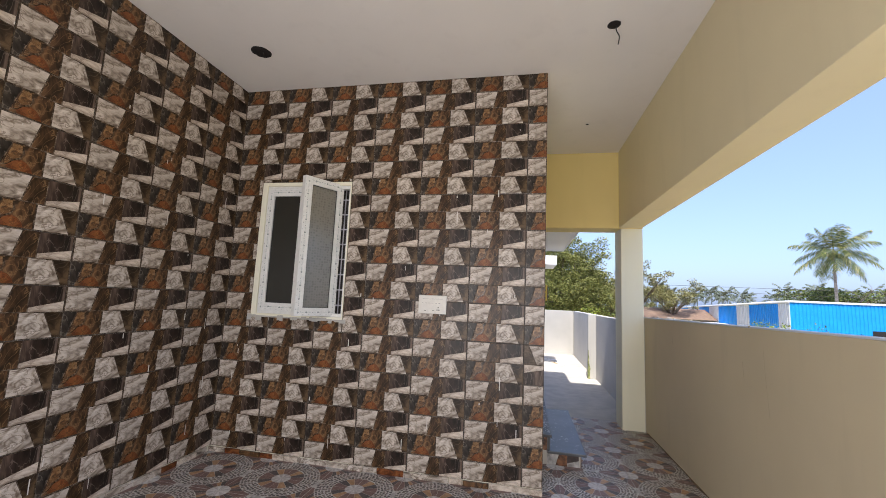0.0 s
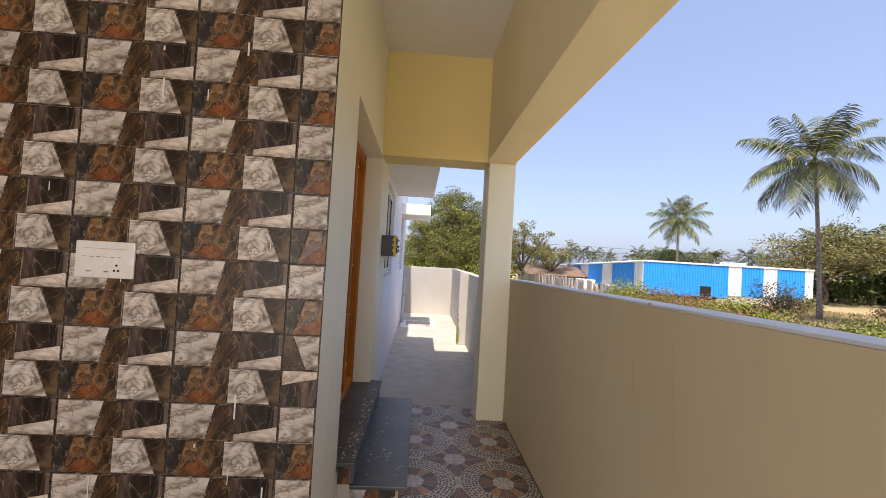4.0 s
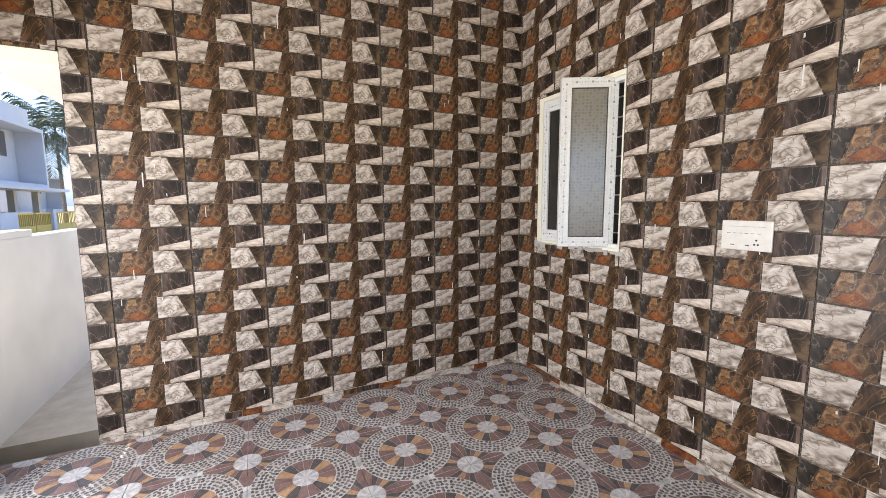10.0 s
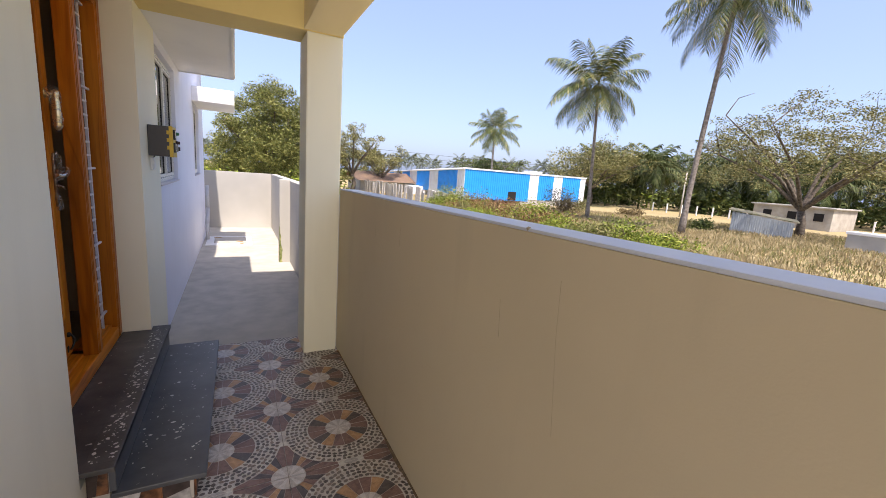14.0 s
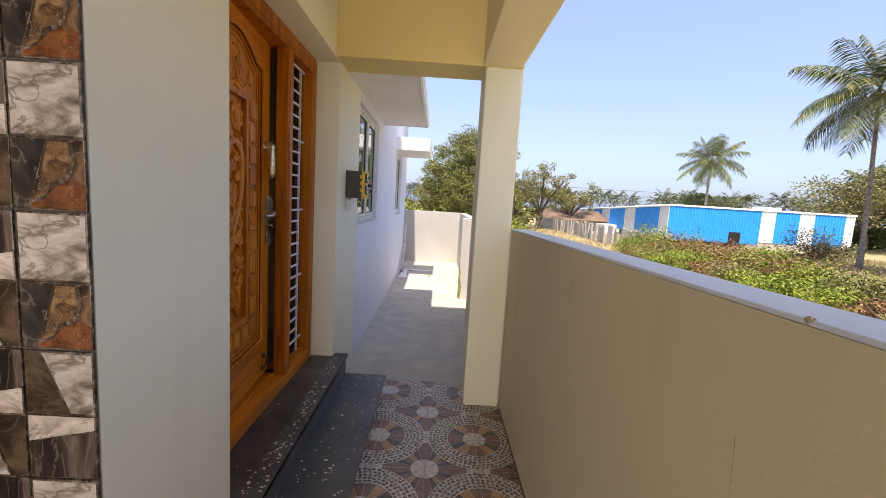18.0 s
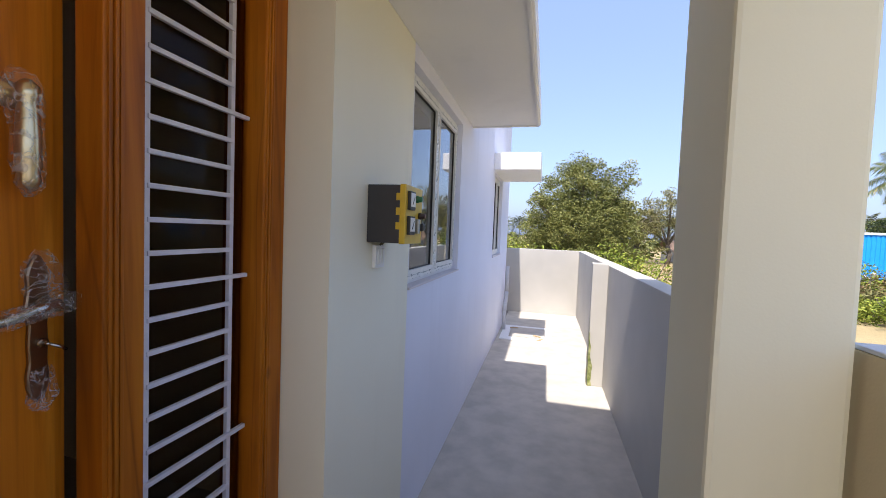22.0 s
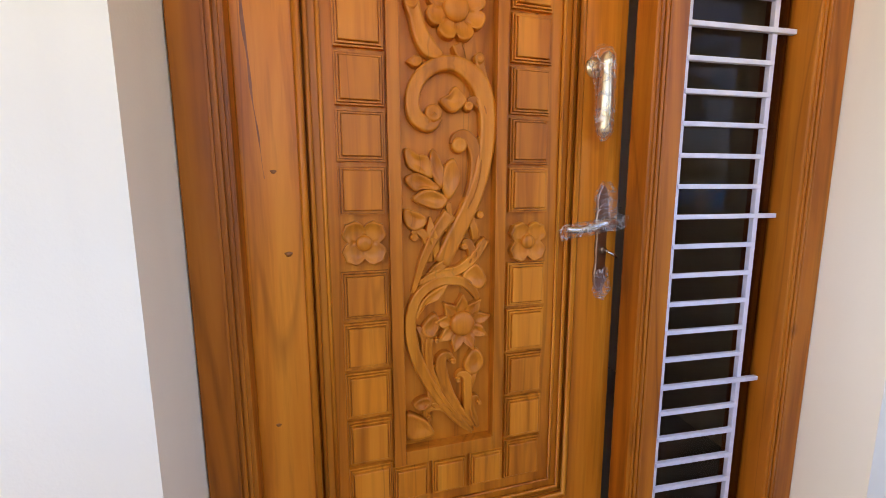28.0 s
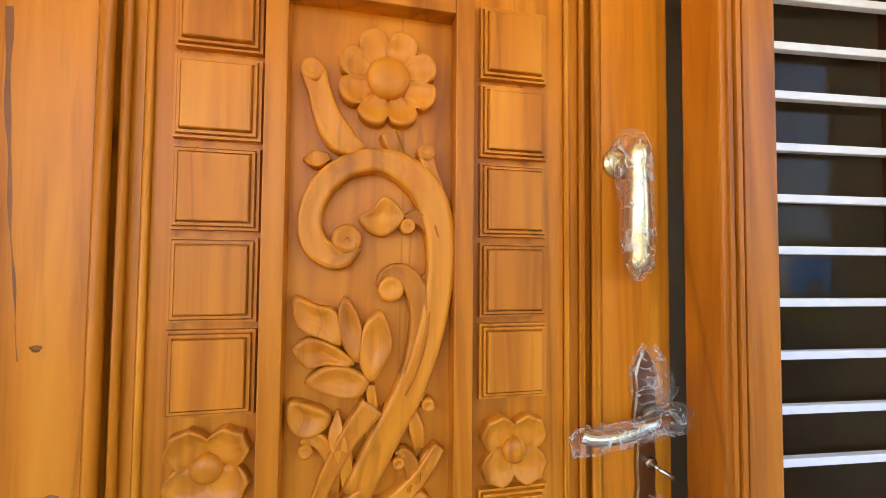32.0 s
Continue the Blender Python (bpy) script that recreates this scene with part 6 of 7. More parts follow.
far_woods("scrub_north", -18, 14, 44, 100, 3.0, 120, 15, MIDGREEN, "low scrub beyond the end wall", 0.6)

def banana_plant(at, seed):
    """A short green stem with a spray of broad arching leaves."""
    rnd = random.Random(seed)
    plant = empty("banana_plant", at, "broad-leaved banana plant at the grove edge", "banana plant", "banana plants by the grove")
    bm = bmesh.new()
    tube(bm, [(0, 0, -0.1), (0.03, 0.0, 0.7), (0.0, 0.04, 1.3)], [0.13, 0.11, 0.07], 8)
    part("stem", bm, LIME, plant)
    for k in range(9):
        yaw, rise, ln = k * 2.4 + rnd.uniform(-0.3, 0.3), rnd.uniform(0.5, 1.35), rnd.uniform(1.3, 1.9)
        side = Vector((-math.sin(yaw), math.cos(yaw), 0))
        p, ang = Vector((0, 0, 1.2)), rise
        bm = bmesh.new()
        rows = []
        for i in range(8):
            w = 0.27 * math.sin(math.pi * (0.08 + 0.90 * i / 7)) ** 0.7
            rows.append([bm.verts.new(p + side * w * q + Vector((0, 0, -0.05 * abs(q)))) for q in (-1, 0, 1)])
            p = p + Vector((math.cos(yaw) * math.cos(ang), math.sin(yaw) * math.cos(ang), math.sin(ang))) * ln / 7
            ang -= 0.20
        for a, b in zip(rows, rows[1:]):
            for q in (0, 1):
                bm.faces.new((a[q], a[q + 1], b[q + 1], b[q]))
        part("leaf_blade", bm, LIME, plant)
    return plant


for k, (x, y) in enumerate(((53.0, 37.0), (58.5, 38.4), (61.8, 36.4), (66.0, 36.2))):
    banana_plant((x, y, G), 300 + k)

# shrubs: bright hedge beyond the end wall, creeper thicket beyond the parapet, field bushes
shrub("hedge_bush", (0.0, 14.5, G), (2.2, 1.3, 2.55), 3, "bright yellow-green bush behind the end wall", LIME, 4200, 0.14)
shrub("hedge_bush", (3.4, 15.5, G), (2.2, 1.4, 2.35), 4, "bright yellow-green bush behind the end wall", LIME, 4000, 0.14)
rnd = random.Random(19)
for k in range(17):
    y = 4.0 + k * 1.08
    m = (LIME, LIME, RUSTY, LIME, OLIVE)[rnd.randrange(5)]
    if y < 6.9:
        rnd.randrange(4), rnd.random(), rnd.random()
        continue
    if y > 15.5:
        m = (RUSTY, RUSTY, OLIVE, LIME)[rnd.randrange(4)]
    elif y < 10:
        m = (LIME, LIME, LIME, OLIVE)[rnd.randrange(4)]
    lab = {LIME.name: "green creeper thicket growing along the plot edge", RUSTY.name: "rust-brown dried creeper along the plot edge", OLIVE.name: "olive dry creeper along the plot edge"}[m.name]
    shrub("creeper_bush", (12.8 + rnd.uniform(-0.6, 0.6), y, G), (1.5, 1.2, rnd.uniform(0.95, 1.4) + 0.055 * max(0, y - 10)), 60 + k, lab, m, 2200, 0.12)
for k in range(15):
    y = 5.7 + k * 1.1
    m, lab = ((LIME, "low green creeper at the foot of the thicket"), (LIME, "low green creeper at the foot of the thicket"), (OLIVE, "low olive weeds at the foot of the thicket"), (LIME, "low green creeper at the foot of the thicket"), (RUSTY, "low dried creeper at the foot of the thicket"))[(k * 7) % 5]
    tall = 1.06 if k == 0 else rnd.uniform(0.72, 0.92) + 0.035 * max(0, y - 9)
    shrub("creeper_bush", (10.9 + rnd.uniform(-0.4, 0.4), y, G), (1.3, 0.85, tall), 160 + k, lab, m, 2000, 0.12)
for k, (x, y, r, h, m, lab) in enumerate(((25.0, 24.5, 1.5, 1.5, BROWNBUSH, "round brown bush in the dry field"), (29.0, 26.5, 1.6, 1.2, OLIVE, "olive bush in the dry field"), (31.5, 22.5, 1.5, 0.8, BROWNBUSH, "low brown bush in the dry field"), (27.0, 27.0, 1.7, 2.3, HAZE, "pale leafy bush near the shed"), (28.0, 14.6, 0.9, 1.0, GREEN, "dark bush beside the tin hut"))):
    shrub("field_bush", (x, y, G), (r, r, h), 90 + k, lab, m, 900, 0.2)


def grassland(name, seed, count, az0, az1, d0, d1, tall, mat, label):
    """Tussocks of thin bent blades, thick in patches and thin between them."""
    rnd = random.Random(seed)
    patches = [(rnd.uniform(15, 42), rnd.uniform(-8, 26), rnd.uniform(2.0, 5.0)) for _ in range(26)]
    verts, faces = [], []
    for k in range(count):
        az, d = radians(rnd.uniform(az0, az1)), d0 + (d1 - d0) * rnd.random() ** 0.85
        x, y = d * math.sin(az), d * math.cos(az) - 1
        if x < 14.2 and y < 17:
            continue
        rich = max(math.exp(-((x - px) ** 2 + (y - py) ** 2) / pr ** 2) for px, py, pr in patches)
        if rnd.random() > 0.35 + 0.65 * rich:
            continue
        for j in range(5):
            h = tall * rnd.uniform(0.45, 1.0) * (0.55 + 0.45 * rich)
            ang = rnd.uniform(0, 3.14)
            bx, by = x + rnd.gauss(0, 0.13), y + rnd.gauss(0, 0.13)
            dx, dy = math.cos(ang) * 0.016, math.sin(ang) * 0.016
            ox, oy = rnd.gauss(0, 0.13) * h * 2, rnd.gauss(0, 0.13) * h * 2
            s = len(verts)
            verts += [(bx - dx, by - dy, G), (bx + dx, by + dy, G), (bx + ox * 0.4 + dx, by + oy * 0.4 + dy, G + h * 0.62), (bx + ox * 0.4 - dx, by + oy * 0.4 - dy, G + h * 0.62), (bx + ox, by + oy, G + h)]
            faces += [(s, s + 1, s + 2, s + 3), (s + 3, s + 2, s + 4)]
    grass = new(name, quads(verts, faces))
    grass.data.materials.append(mat)
    return tagged(grass, label, "grass", kind="stuff")


grassland("dry_grass", 23, 17000, 40, 100, 14, 42, 0.34, STRAW, "tall straw-coloured dry grass in the field")
grassland("dry_grass", 25, 7000, 8, 40, 19, 46, 0.42, STRAW, "tall straw-coloured dry grass behind the slab fence")
grassland("green_grass", 24, 4200, 40, 100, 14, 40, 0.27, WEED, "greenish weeds among the dry grass")

# ---- blue shed, tin hut, far buildings ----
def corrugated(name, base, rough=0.4):
    m, nt, bsdf = material(name, rough, spec=0.4)
    v = coords(nt)
    f = noise_tex(nt, v, 2.0, 4.0)
    nt.links.new(ramp(nt, f, [(0.3, shade(base, 0.85)), (0.7, base)]), bsdf.inputs["Base Color"])
    return m


BLUE = corrugated("blue_sheet", (0.012, 0.31, 0.86))
SHEETWHITE = corrugated("white_sheet", (0.72, 0.75, 0.78))
TIN = corrugated("grey_tin", (0.33, 0.37, 0.40), 0.5)
BRICKWALL = speckled("rough_block", (0.34, 0.31, 0.28), (0.46, 0.43, 0.40), 8.0, 0.9, 0.5)
shed = empty("storage_shed", (20.0, 33.0, G), "bright blue and white corrugated steel storage shed", "shed")
GS = 0.55


def ribbed(bm, a, b, z0a, z1a, z0b, z1b, pitch=0.25, depth=0.04):
    """A ribbed wall sheet from a to b; base and top heights at both ends."""
    a, b = Vector(a), Vector(b)
    d = b - a
    n = max(2, int(d.length / pitch))
    out = Vector((d.y, -d.x, 0)).normalized()
    cols = []
    for k in range(n):
        for f, o in ((0.0, 0.0), (0.35, 0.0), (0.45, depth), (0.9, depth)):
            t = min(1.0, (k + f) / n)
            p = a + d * t + out * o
            cols.append((bm.verts.new((p.x, p.y, z0a + (z0b - z0a) * t)), bm.verts.new((p.x, p.y, z1a + (z1b - z1a) * t))))
    cols.append((bm.verts.new((b.x, b.y, z0b)), bm.verts.new((b.x, b.y, z1b))))
    for p, q in zip(cols, cols[1:]):
        bm.faces.new((p[0], q[0], q[1], p[1]))


TOPZ, FARZ = 2.35 - G, 1.45 - G
x = 0.0
for w, mat in ((8.0, BLUE), (1.25, SHEETWHITE), (2.1, BLUE), (1.3, SHEETWHITE), (2.7, BLUE), (0.8, SHEETWHITE)):
    bm = bmesh.new()
    ribbed(bm, (x, 0, 0), (x + w, 0, 0), GS if x > 6.5 else 0.35, TOPZ, GS if x > 6.5 else 0.35, TOPZ)
    part("sheet", bm, mat, shed)
    x += w
span = Vector((1.3, 30.0, 0))
t = 0.0
for k, (w, mat) in enumerate(((0.055, SHEETWHITE), (0.16, BLUE), (0.085, SHEETWHITE), (0.14, BLUE), (0.085, SHEETWHITE), (0.15, BLUE), (0.085, SHEETWHITE), (0.24, BLUE))):
    bm = bmesh.new()
    a, b = span * (t + w), span * t
    za, zb = TOPZ + (FARZ - TOPZ) * (t + w), TOPZ + (FARZ - TOPZ) * t
    ribbed(bm, a, b, 0.6, za, 0.6, zb, 0.3)
    part("sheet", bm, mat, shed)
    t += w
bm = bmesh.new()
box(bm, -0.05, 16.2, -0.10, 0.0, TOPZ - 0.02, TOPZ + 0.13)
part("roof_trim", bm, SHEETWHITE, shed)
bm = bmesh.new()
tube(bm, [(-0.05, 0, TOPZ + 0.02), (span.x - 0.05, span.y, FARZ + 0.02)], 0.10, 6)
part("roof_trim", bm, SHEETWHITE, shed)
bm = bmesh.new()
vs = [bm.verts.new(p) for p in ((0, 0, TOPZ + 0.02), (15.7, 0, TOPZ + 0.02), (17.2, 24, FARZ + 0.02), (1.5, 24, FARZ + 0.02))]
bm.faces.new(vs)
part("roof", bm, SHEETWHITE, shed)
part("plinth", boxed(7.0, 15.7, 0.03, 0.2, -0.2, GS + 0.05), BRICKWALL, shed, "grey block base wall")
for x0 in (5.35, 13.2):
    # closed black box on the sheet, coloured as a doorway's shade
    part("doorway", boxed(x0, x0 + (1.0 if x0 < 10 else 0.9), -0.06, 0.02, GS - 0.15, GS + (0.75 if x0 < 10 else 0.25), 0.01), BLACKHOLE, shed, "dark low opening")
part("roof_box", boxed(10.5, 12.2, 3.0, 4.4, TOPZ, TOPZ + 0.45, 0.03), SHEETWHITE, shed)

hut = empty("tin_hut", (30.3, 13.9, G), "small grey tin hut with a mossy sloping roof in the field", "hut")
bm = bmesh.new()
ribbed(bm, (0, 0, 0), (1.6, -2.9, 0), 0.0, 1.45, 0.0, 1.0, 0.12, 0.02)
part("front_sheet", bm, TIN, hut)
bm = bmesh.new()
ribbed(bm, (2.6, 1.2, 0), (0, 0, 0), 0.0, 1.45, 0.0, 1.45, 0.12, 0.02)
part("side_sheet", bm, TIN, hut)
bm = bmesh.new()
vs = [bm.verts.new(p) for p in ((-0.2, 0.2, 1.52), (1.75, -3.1, 1.02), (4.4, -1.9, 1.10), (2.5, 1.4, 1.60))]
bm.faces.new(vs)
r = bmesh.ops.extrude_face_region(bm, geom=bm.faces[:])
bmesh.ops.translate(bm, verts=[v for v in r["geom"] if isinstance(v, bmesh.types.BMVert)], vec=(0, 0, 0.07))
part("roof", bm, speckled("mossy_sheet", (0.12, 0.13, 0.07), (0.28, 0.25, 0.19), 3.0, 0.9), hut, "mossy roof sheet")

bld = empty("farm_building", (46.6, 20.4, G), "low white farm building beyond the rain tree", "building")
part("wall", boxed(0, 5, -6.2, 0, 0, 1.95, 0.02), speckled("weathered_plaster", (0.34, 0.31, 0.27), (0.46, 0.43, 0.38), 1.5, 0.9), bld)
part("roof_slab", boxed(-0.2, 5.2, -6.4, 0.2, 1.95, 2.08, 0.02), RAWWHITE, bld)
for k in range(3):
    part("window", boxed(-0.05, 0.02, -5.6 + 2.0 * k, -4.9 + 2.0 * k, 0.8, 1.5, 0.01), BLACKHOLE, bld)
wt = empty("water_tank", (30.8, 6.9, G), "white masonry water tank standing in the field", "water tank")
part("tank_wall", boxed(-0.9, 0.9, -0.9, 0.9, 0, 0.85, 0.03), RAWWHITE, wt)
part("tank_lid", boxed(-0.95, 0.3, -0.95, 0.95, 0.85, 1.0, 0.02), WHITE, wt)
low = empty("tiled_house", (13.5, 47.0, G), "low house with a brown tiled roof behind the stone fence", "house")
part("wall", boxed(0, 9, 0, 6, 0, 1.3, 0.02), RAWWHITE, low)
bm = bmesh.new()
vs = [bm.verts.new(p) for p in ((-0.6, -0.8, 1.2), (9.6, -0.8, 1.2), (9.6, 3, 2.35), (-0.6, 3, 2.35), (9.6, 6.8, 1.2), (-0.6, 6.8, 1.2))]
for f in ((0, 1, 2, 3), (3, 2, 4, 5)):
    bm.faces.new([vs[i] for i in f])
part("roof", bm, speckled("brown_roof_tiles", (0.13, 0.085, 0.06), (0.24, 0.16, 0.11), 5.0, 0.9, 0.6, 0.03), low)
bm = boxed(5.5, 8.5, -3.2, -0.8, 0, 1.0, 0.02)
part("annexe", bm, WHITE, low)

# leaning stone slabs of the plot fence
STONE = speckled("granite_slab", (0.30, 0.29, 0.28), (0.46, 0.45, 0.43), 5.0, 0.85, 0.5, 0.02)
rnd = random.Random(31)
bm0 = boxed(-0.19, 0.19, -0.04, 0.04, -0.1, 1.45, 0.015)
slab = thing("fence_slab", bm0, STONE, "rough grey granite fence slab leaning among creepers", "fence slab", "stone fence slabs")
slab.matrix_basis = pose(12.7, 20.6, G, 12, -14, 70)
for k in range(60):
    y = 21.0 + k * 0.40
    lean_ = rnd.uniform(-4, 4) if y > 27 else rnd.uniform(-24, 10)
    copy_thing(slab, pose(12.9 + rnd.uniform(-0.15, 0.15) + (y - 21) * 0.02, y, G - rnd.uniform(0.0, 0.25), rnd.uniform(-5, 5), lean_, 90 + rnd.uniform(-10, 10)))
post = thing("fence_post", boxed(-0.06, 0.06, -0.06, 0.06, 0, 1.1, 0.01), WHITE, "white concrete fence post at the grove edge", "fence post", "grove fence posts")
post.matrix_basis = pose(46, 31, G)
for k in range(16):
    copy_thing(post, pose(46 - k * 0.1 + k * 0.6, 31 - k * 1.5, G))
pole = empty("power_pole", (40.5, 24.0, G), "grey power pole with sagging wires over the field", "pole")
bm = bmesh.new()
tube(bm, [(0, 0, 0), (0, 0, 4.6)], [0.08, 0.06], 8)
part("post", bm, CONCRETE, pole)
for k in range(2):
    bm = bmesh.new()
    tube(bm, [tuple(p) for p in smooth_line([(-30, 8, 4.2 - 0.4 * k), (-12, 3, 4.0 - 0.4 * k), (0, 0, 4.6 - 0.4 * k), (14, -14, 3.9 - 0.4 * k), (26, -28, 4.5 - 0.4 * k)], 6)], 0.011, 5)
    part("wire", bm, BLACKM, pole)

# ---- street side: gate pier, front walls, paving, houses over the street ----
at = Vector((-2.995, -4.43, 0))
pier = empty("gate_pier", at, "white plastered gate pier with a flat coping", "gate pier")
PIERPAINT = painted("pier_lilac_white", (0.52, 0.51, 0.55), stain=0.05)
part("shaft", boxed(-0.15, 0.15, -0.44, 0.44, -0.12, 1.40, 0.006), PIERPAINT, pier)
part("coping", boxed(-0.16, 0.16, -0.45, 0.45, 1.40, 1.475, 0.006), PIERPAINT, pier)
bt = empty("spray_bottle", (-2.95, -4.12, 1.475), "white spray bottle with a blue trigger on the pier", "bottle")
bm = bmesh.new()
lathe(bm, [(0.03, 0), (0.032, 0.01), (0.03, 0.13), (0.014, 0.16), (0.012, 0.18)], (0, 0, 0), "z", 14)
part("body", bm, UPVC, bt, smooth=True)
bm = boxed(-0.012, 0.03, -0.012, 0.012, 0.178, 0.205, 0.003)
box(bm, 0.02, 0.045, -0.006, 0.006, 0.195, 0.215, 0.002)
part("trigger", bm, plain("blue_trigger", (0.02, 0.12, 0.30), 0.4), bt)
FRONTWHITE = painted("fresh_whitewash", (0.66, 0.64, 0.60), stain=0.20, bump=0.5, stain_colour=(0.46, 0.38, 0.32))
structure("front_wall", boxed(-9.5, -3.15, -4.30, -4.16, -0.4, 1.31, 0.006), FRONTWHITE, "whitewashed front compound wall")
structure("front_wall_step", boxed(-4.35, -3.15, -4.295, -4.165, 1.31, 1.36, 0.004), FRONTWHITE, "rough mortar cap on the front wall")
structure("side_gap_floor", boxed(-9.5, WA - 0.25, -4.16, 8.0, -0.25, -0.01), SAND, "sandy side gap floor beside the porch")
structure("neighbour_wall", boxed(-9.7, -9.5, -4.24, 8.0, -0.4, 1.3), WHITE, "white wall of the next house")
PAVE = speckled("pale_cement_paving", (0.30, 0.285, 0.255), (0.40, 0.38, 0.34), 4.0, 0.85, 0.3, 0.004, 0.2, 7.0, 0.2)
structure("forecourt", boxed(-9.6, 6.0, -6.2, -4.4, -0.4, -0.06), PAVE, "pale cement forecourt before the porch")
structure("road", boxed(-60, 40, -11.4, -6.2, -0.4, -0.12), PAVE, "pale cement street")
YGATE = plain("yellow_gate_paint", (0.55, 0.38, 0.05), 0.45)


HOUSEPAINT = painted("pale_grey_house_paint", (0.47, 0.49, 0.53), stain=0.06)


def street_house(at, label):
    """A two-storey white house: framed upper box, stepped groove block, recessed ground floor, front wall and gates."""
    h = empty("street_house", at, label, "house", "houses over the street")
    part("upper_block", boxed(-8.6, 0.0, -7.0, -0.2, 2.55, 7.2, 0.02), HOUSEPAINT, h)
    bm = bmesh.new()
    for a, b, c, d in ((-6.9, -6.7, 2.55, 5.85), (-0.9, -0.7, 2.55, 5.85), (-6.7, -0.9, 5.65, 5.85), (-6.7, -0.9, 2.55, 2.75)):
        box(bm, a, b, -0.2, 1.0, c, d, 0.01)
    part("balcony_frame", bm, HOUSEPAINT, h, "projecting white frame")
    w = part("window", boxed(-5.7, -4.9, -0.22, -0.16, 4.2, 5.5, 0.01), plain("house_window_dark", (0.10, 0.09, 0.08), 0.3), h, "dark window")
    part("frame", boxed(-4.9, -4.78, -0.22, -0.10, 4.15, 5.55, 0.01), HOUSEPAINT, w)
    for k in range(11):
        part("groove", boxed(-0.66 if k < 9 else -3.0, -0.02, -0.21, -0.185, 2.9 + 0.38 * k, 2.93 + 0.38 * k), CONCRETE, h)
    part("lower_back", boxed(-8.6, 0.0, -7.0, -1.9, -0.1, 2.55), RAWWHITE, h, "shaded recessed ground floor wall")
    part("floor_slab", boxed(-8.8, 0.3, -0.4, 1.3, 2.38, 2.55, 0.01), HOUSEPAINT, h)
    for x in (-8.3, -5.6, -3.0, -0.4):
        part("post", boxed(x - 0.15, x + 0.15, -0.3, 0.0, -0.1, 2.4, 0.01), RAWWHITE, h)
    d = part("house_door", boxed(-4.6, -3.6, -1.92, -1.85, 0.0, 2.1, 0.01), TEAK, h, "brown wooden door")
    part("front_wall", boxed(-5.08, -4.72, 1.5, 1.8, -0.1, 1.38, 0.01), HOUSEPAINT, h)
    part("front_wall", boxed(-1.18, 0.35, 1.6, 1.75, -0.1, 1.25, 0.01), HOUSEPAINT, h)
    for x0, x1 in ((-9.55, -7.33), (-7.30, -5.10), (-4.70, -2.97), (-2.93, -1.20)):
        g = part("gate_leaf", boxed(x0 + 0.03, x1 - 0.03, 1.65, 1.70, 0.0, 0.55, 0.01), YGATE, h, "yellow steel gate leaf")
        for k in range(10):
            xx = x0 + 0.08 + (x1 - x0 - 0.16) * k / 9
            part("bar", boxed(xx - 0.02, xx + 0.02, 1.655, 1.695, 0.5, 1.15, 0.004), YGATE, g)
        part("rail", boxed(x0 + 0.03, x1 - 0.03, 1.65, 1.70, 1.12, 1.2, 0.006), YGATE, g)
    return h


first = street_house((-15.1, -14.3, 0), "white two-storey house with grooved wall across the street")
for k in range(-2, 2):
    if k:
        copy_thing(first, pose(-14.35 - 10.0 * k, -14.3, 0))
copy_thing(first, pose(-46.5, -21.0, -1.5))
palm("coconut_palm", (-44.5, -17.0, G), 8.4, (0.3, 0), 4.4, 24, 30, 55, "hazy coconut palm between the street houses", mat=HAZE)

# ---- hall behind the door: stair flight with dark treads ----
DARKTREAD = plain("dark_tread", (0.035, 0.03, 0.028), 0.3)
stair = empty("staircase", (-3.2, 1.2, 0.345), "inner staircase with dark treads and a steel rail", "staircase")
for k in range(9):
    st = part("step", boxed(-0.85, 0.0, 0.24 * -k - 0.24 + 0.9, 0.24 * -k + 0.9, 0.0, 0.17 * (k + 1) - 0.03), HALL, stair)
    part("tread", boxed(-0.87, 0.02, 0.24 * -k - 0.24 + 0.9, 0.24 * -k + 0.92, 0.17 * (k + 1) - 0.03, 0.17 * (k + 1), 0.004), DARKTREAD, st)
bm = bmesh.new()
for o in (0.35, 0.6, 0.9):
    tube(bm, [(0.03, 0.9, 0.15 + o), (0.03, -1.2, 1.62 + o)], 0.018, 8)
part("handrail", bm, CHROME, stair, "steel stair rail")
for k in range(5):
    bm = bmesh.new()
    tube(bm, [(0.03, 0.75 - 0.48 * k, 0.17 + 0.34 * k), (0.03, 0.75 - 0.48 * k, 1.12 + 0.34 * k)], 0.014, 8)
    part("baluster", bm, CHROME, stair)


# ---- wall tiles: printed stone-look tiles in two courses of facets ----
T_WHITE = ceramic("tile_white_marble", [(0.32, (0.121, 0.091, 0.066)), (0.43, (0.326, 0.272, 0.220)), (0.52, (0.521, 0.454, 0.385)), (0.66, (0.688, 0.619, 0.548))], (0.158, 0.115, 0.081), 5.5, 0.34, 0.12, 0.8, (1, 1, 1.7), 2.6, 0.12, 0.28, 0.9)
T_PALE = ceramic("tile_pale_wedge", [(0.34, (0.279, 0.216, 0.167)), (0.46, (0.549, 0.465, 0.381)), (0.60, (0.707, 0.617, 0.524))], (0.242, 0.184, 0.152), 9.0, 0.34, 0.12, 0.6, (1, 1, 1.5), 1.8, 0.12, 0.28, 0.9)
T_RUST = ceramic("tile_rust_stone", [(0.36, (0.049, 0.018, 0.008)), (0.50, (0.176, 0.053, 0.016)), (0.68, (0.303, 0.121, 0.040))], (0.049, 0.026, 0.012), 12.0, 0.34, 0.18, 0.6, (1, 1, 1.4), 1.6, 0.12, 0.28, 0.9)
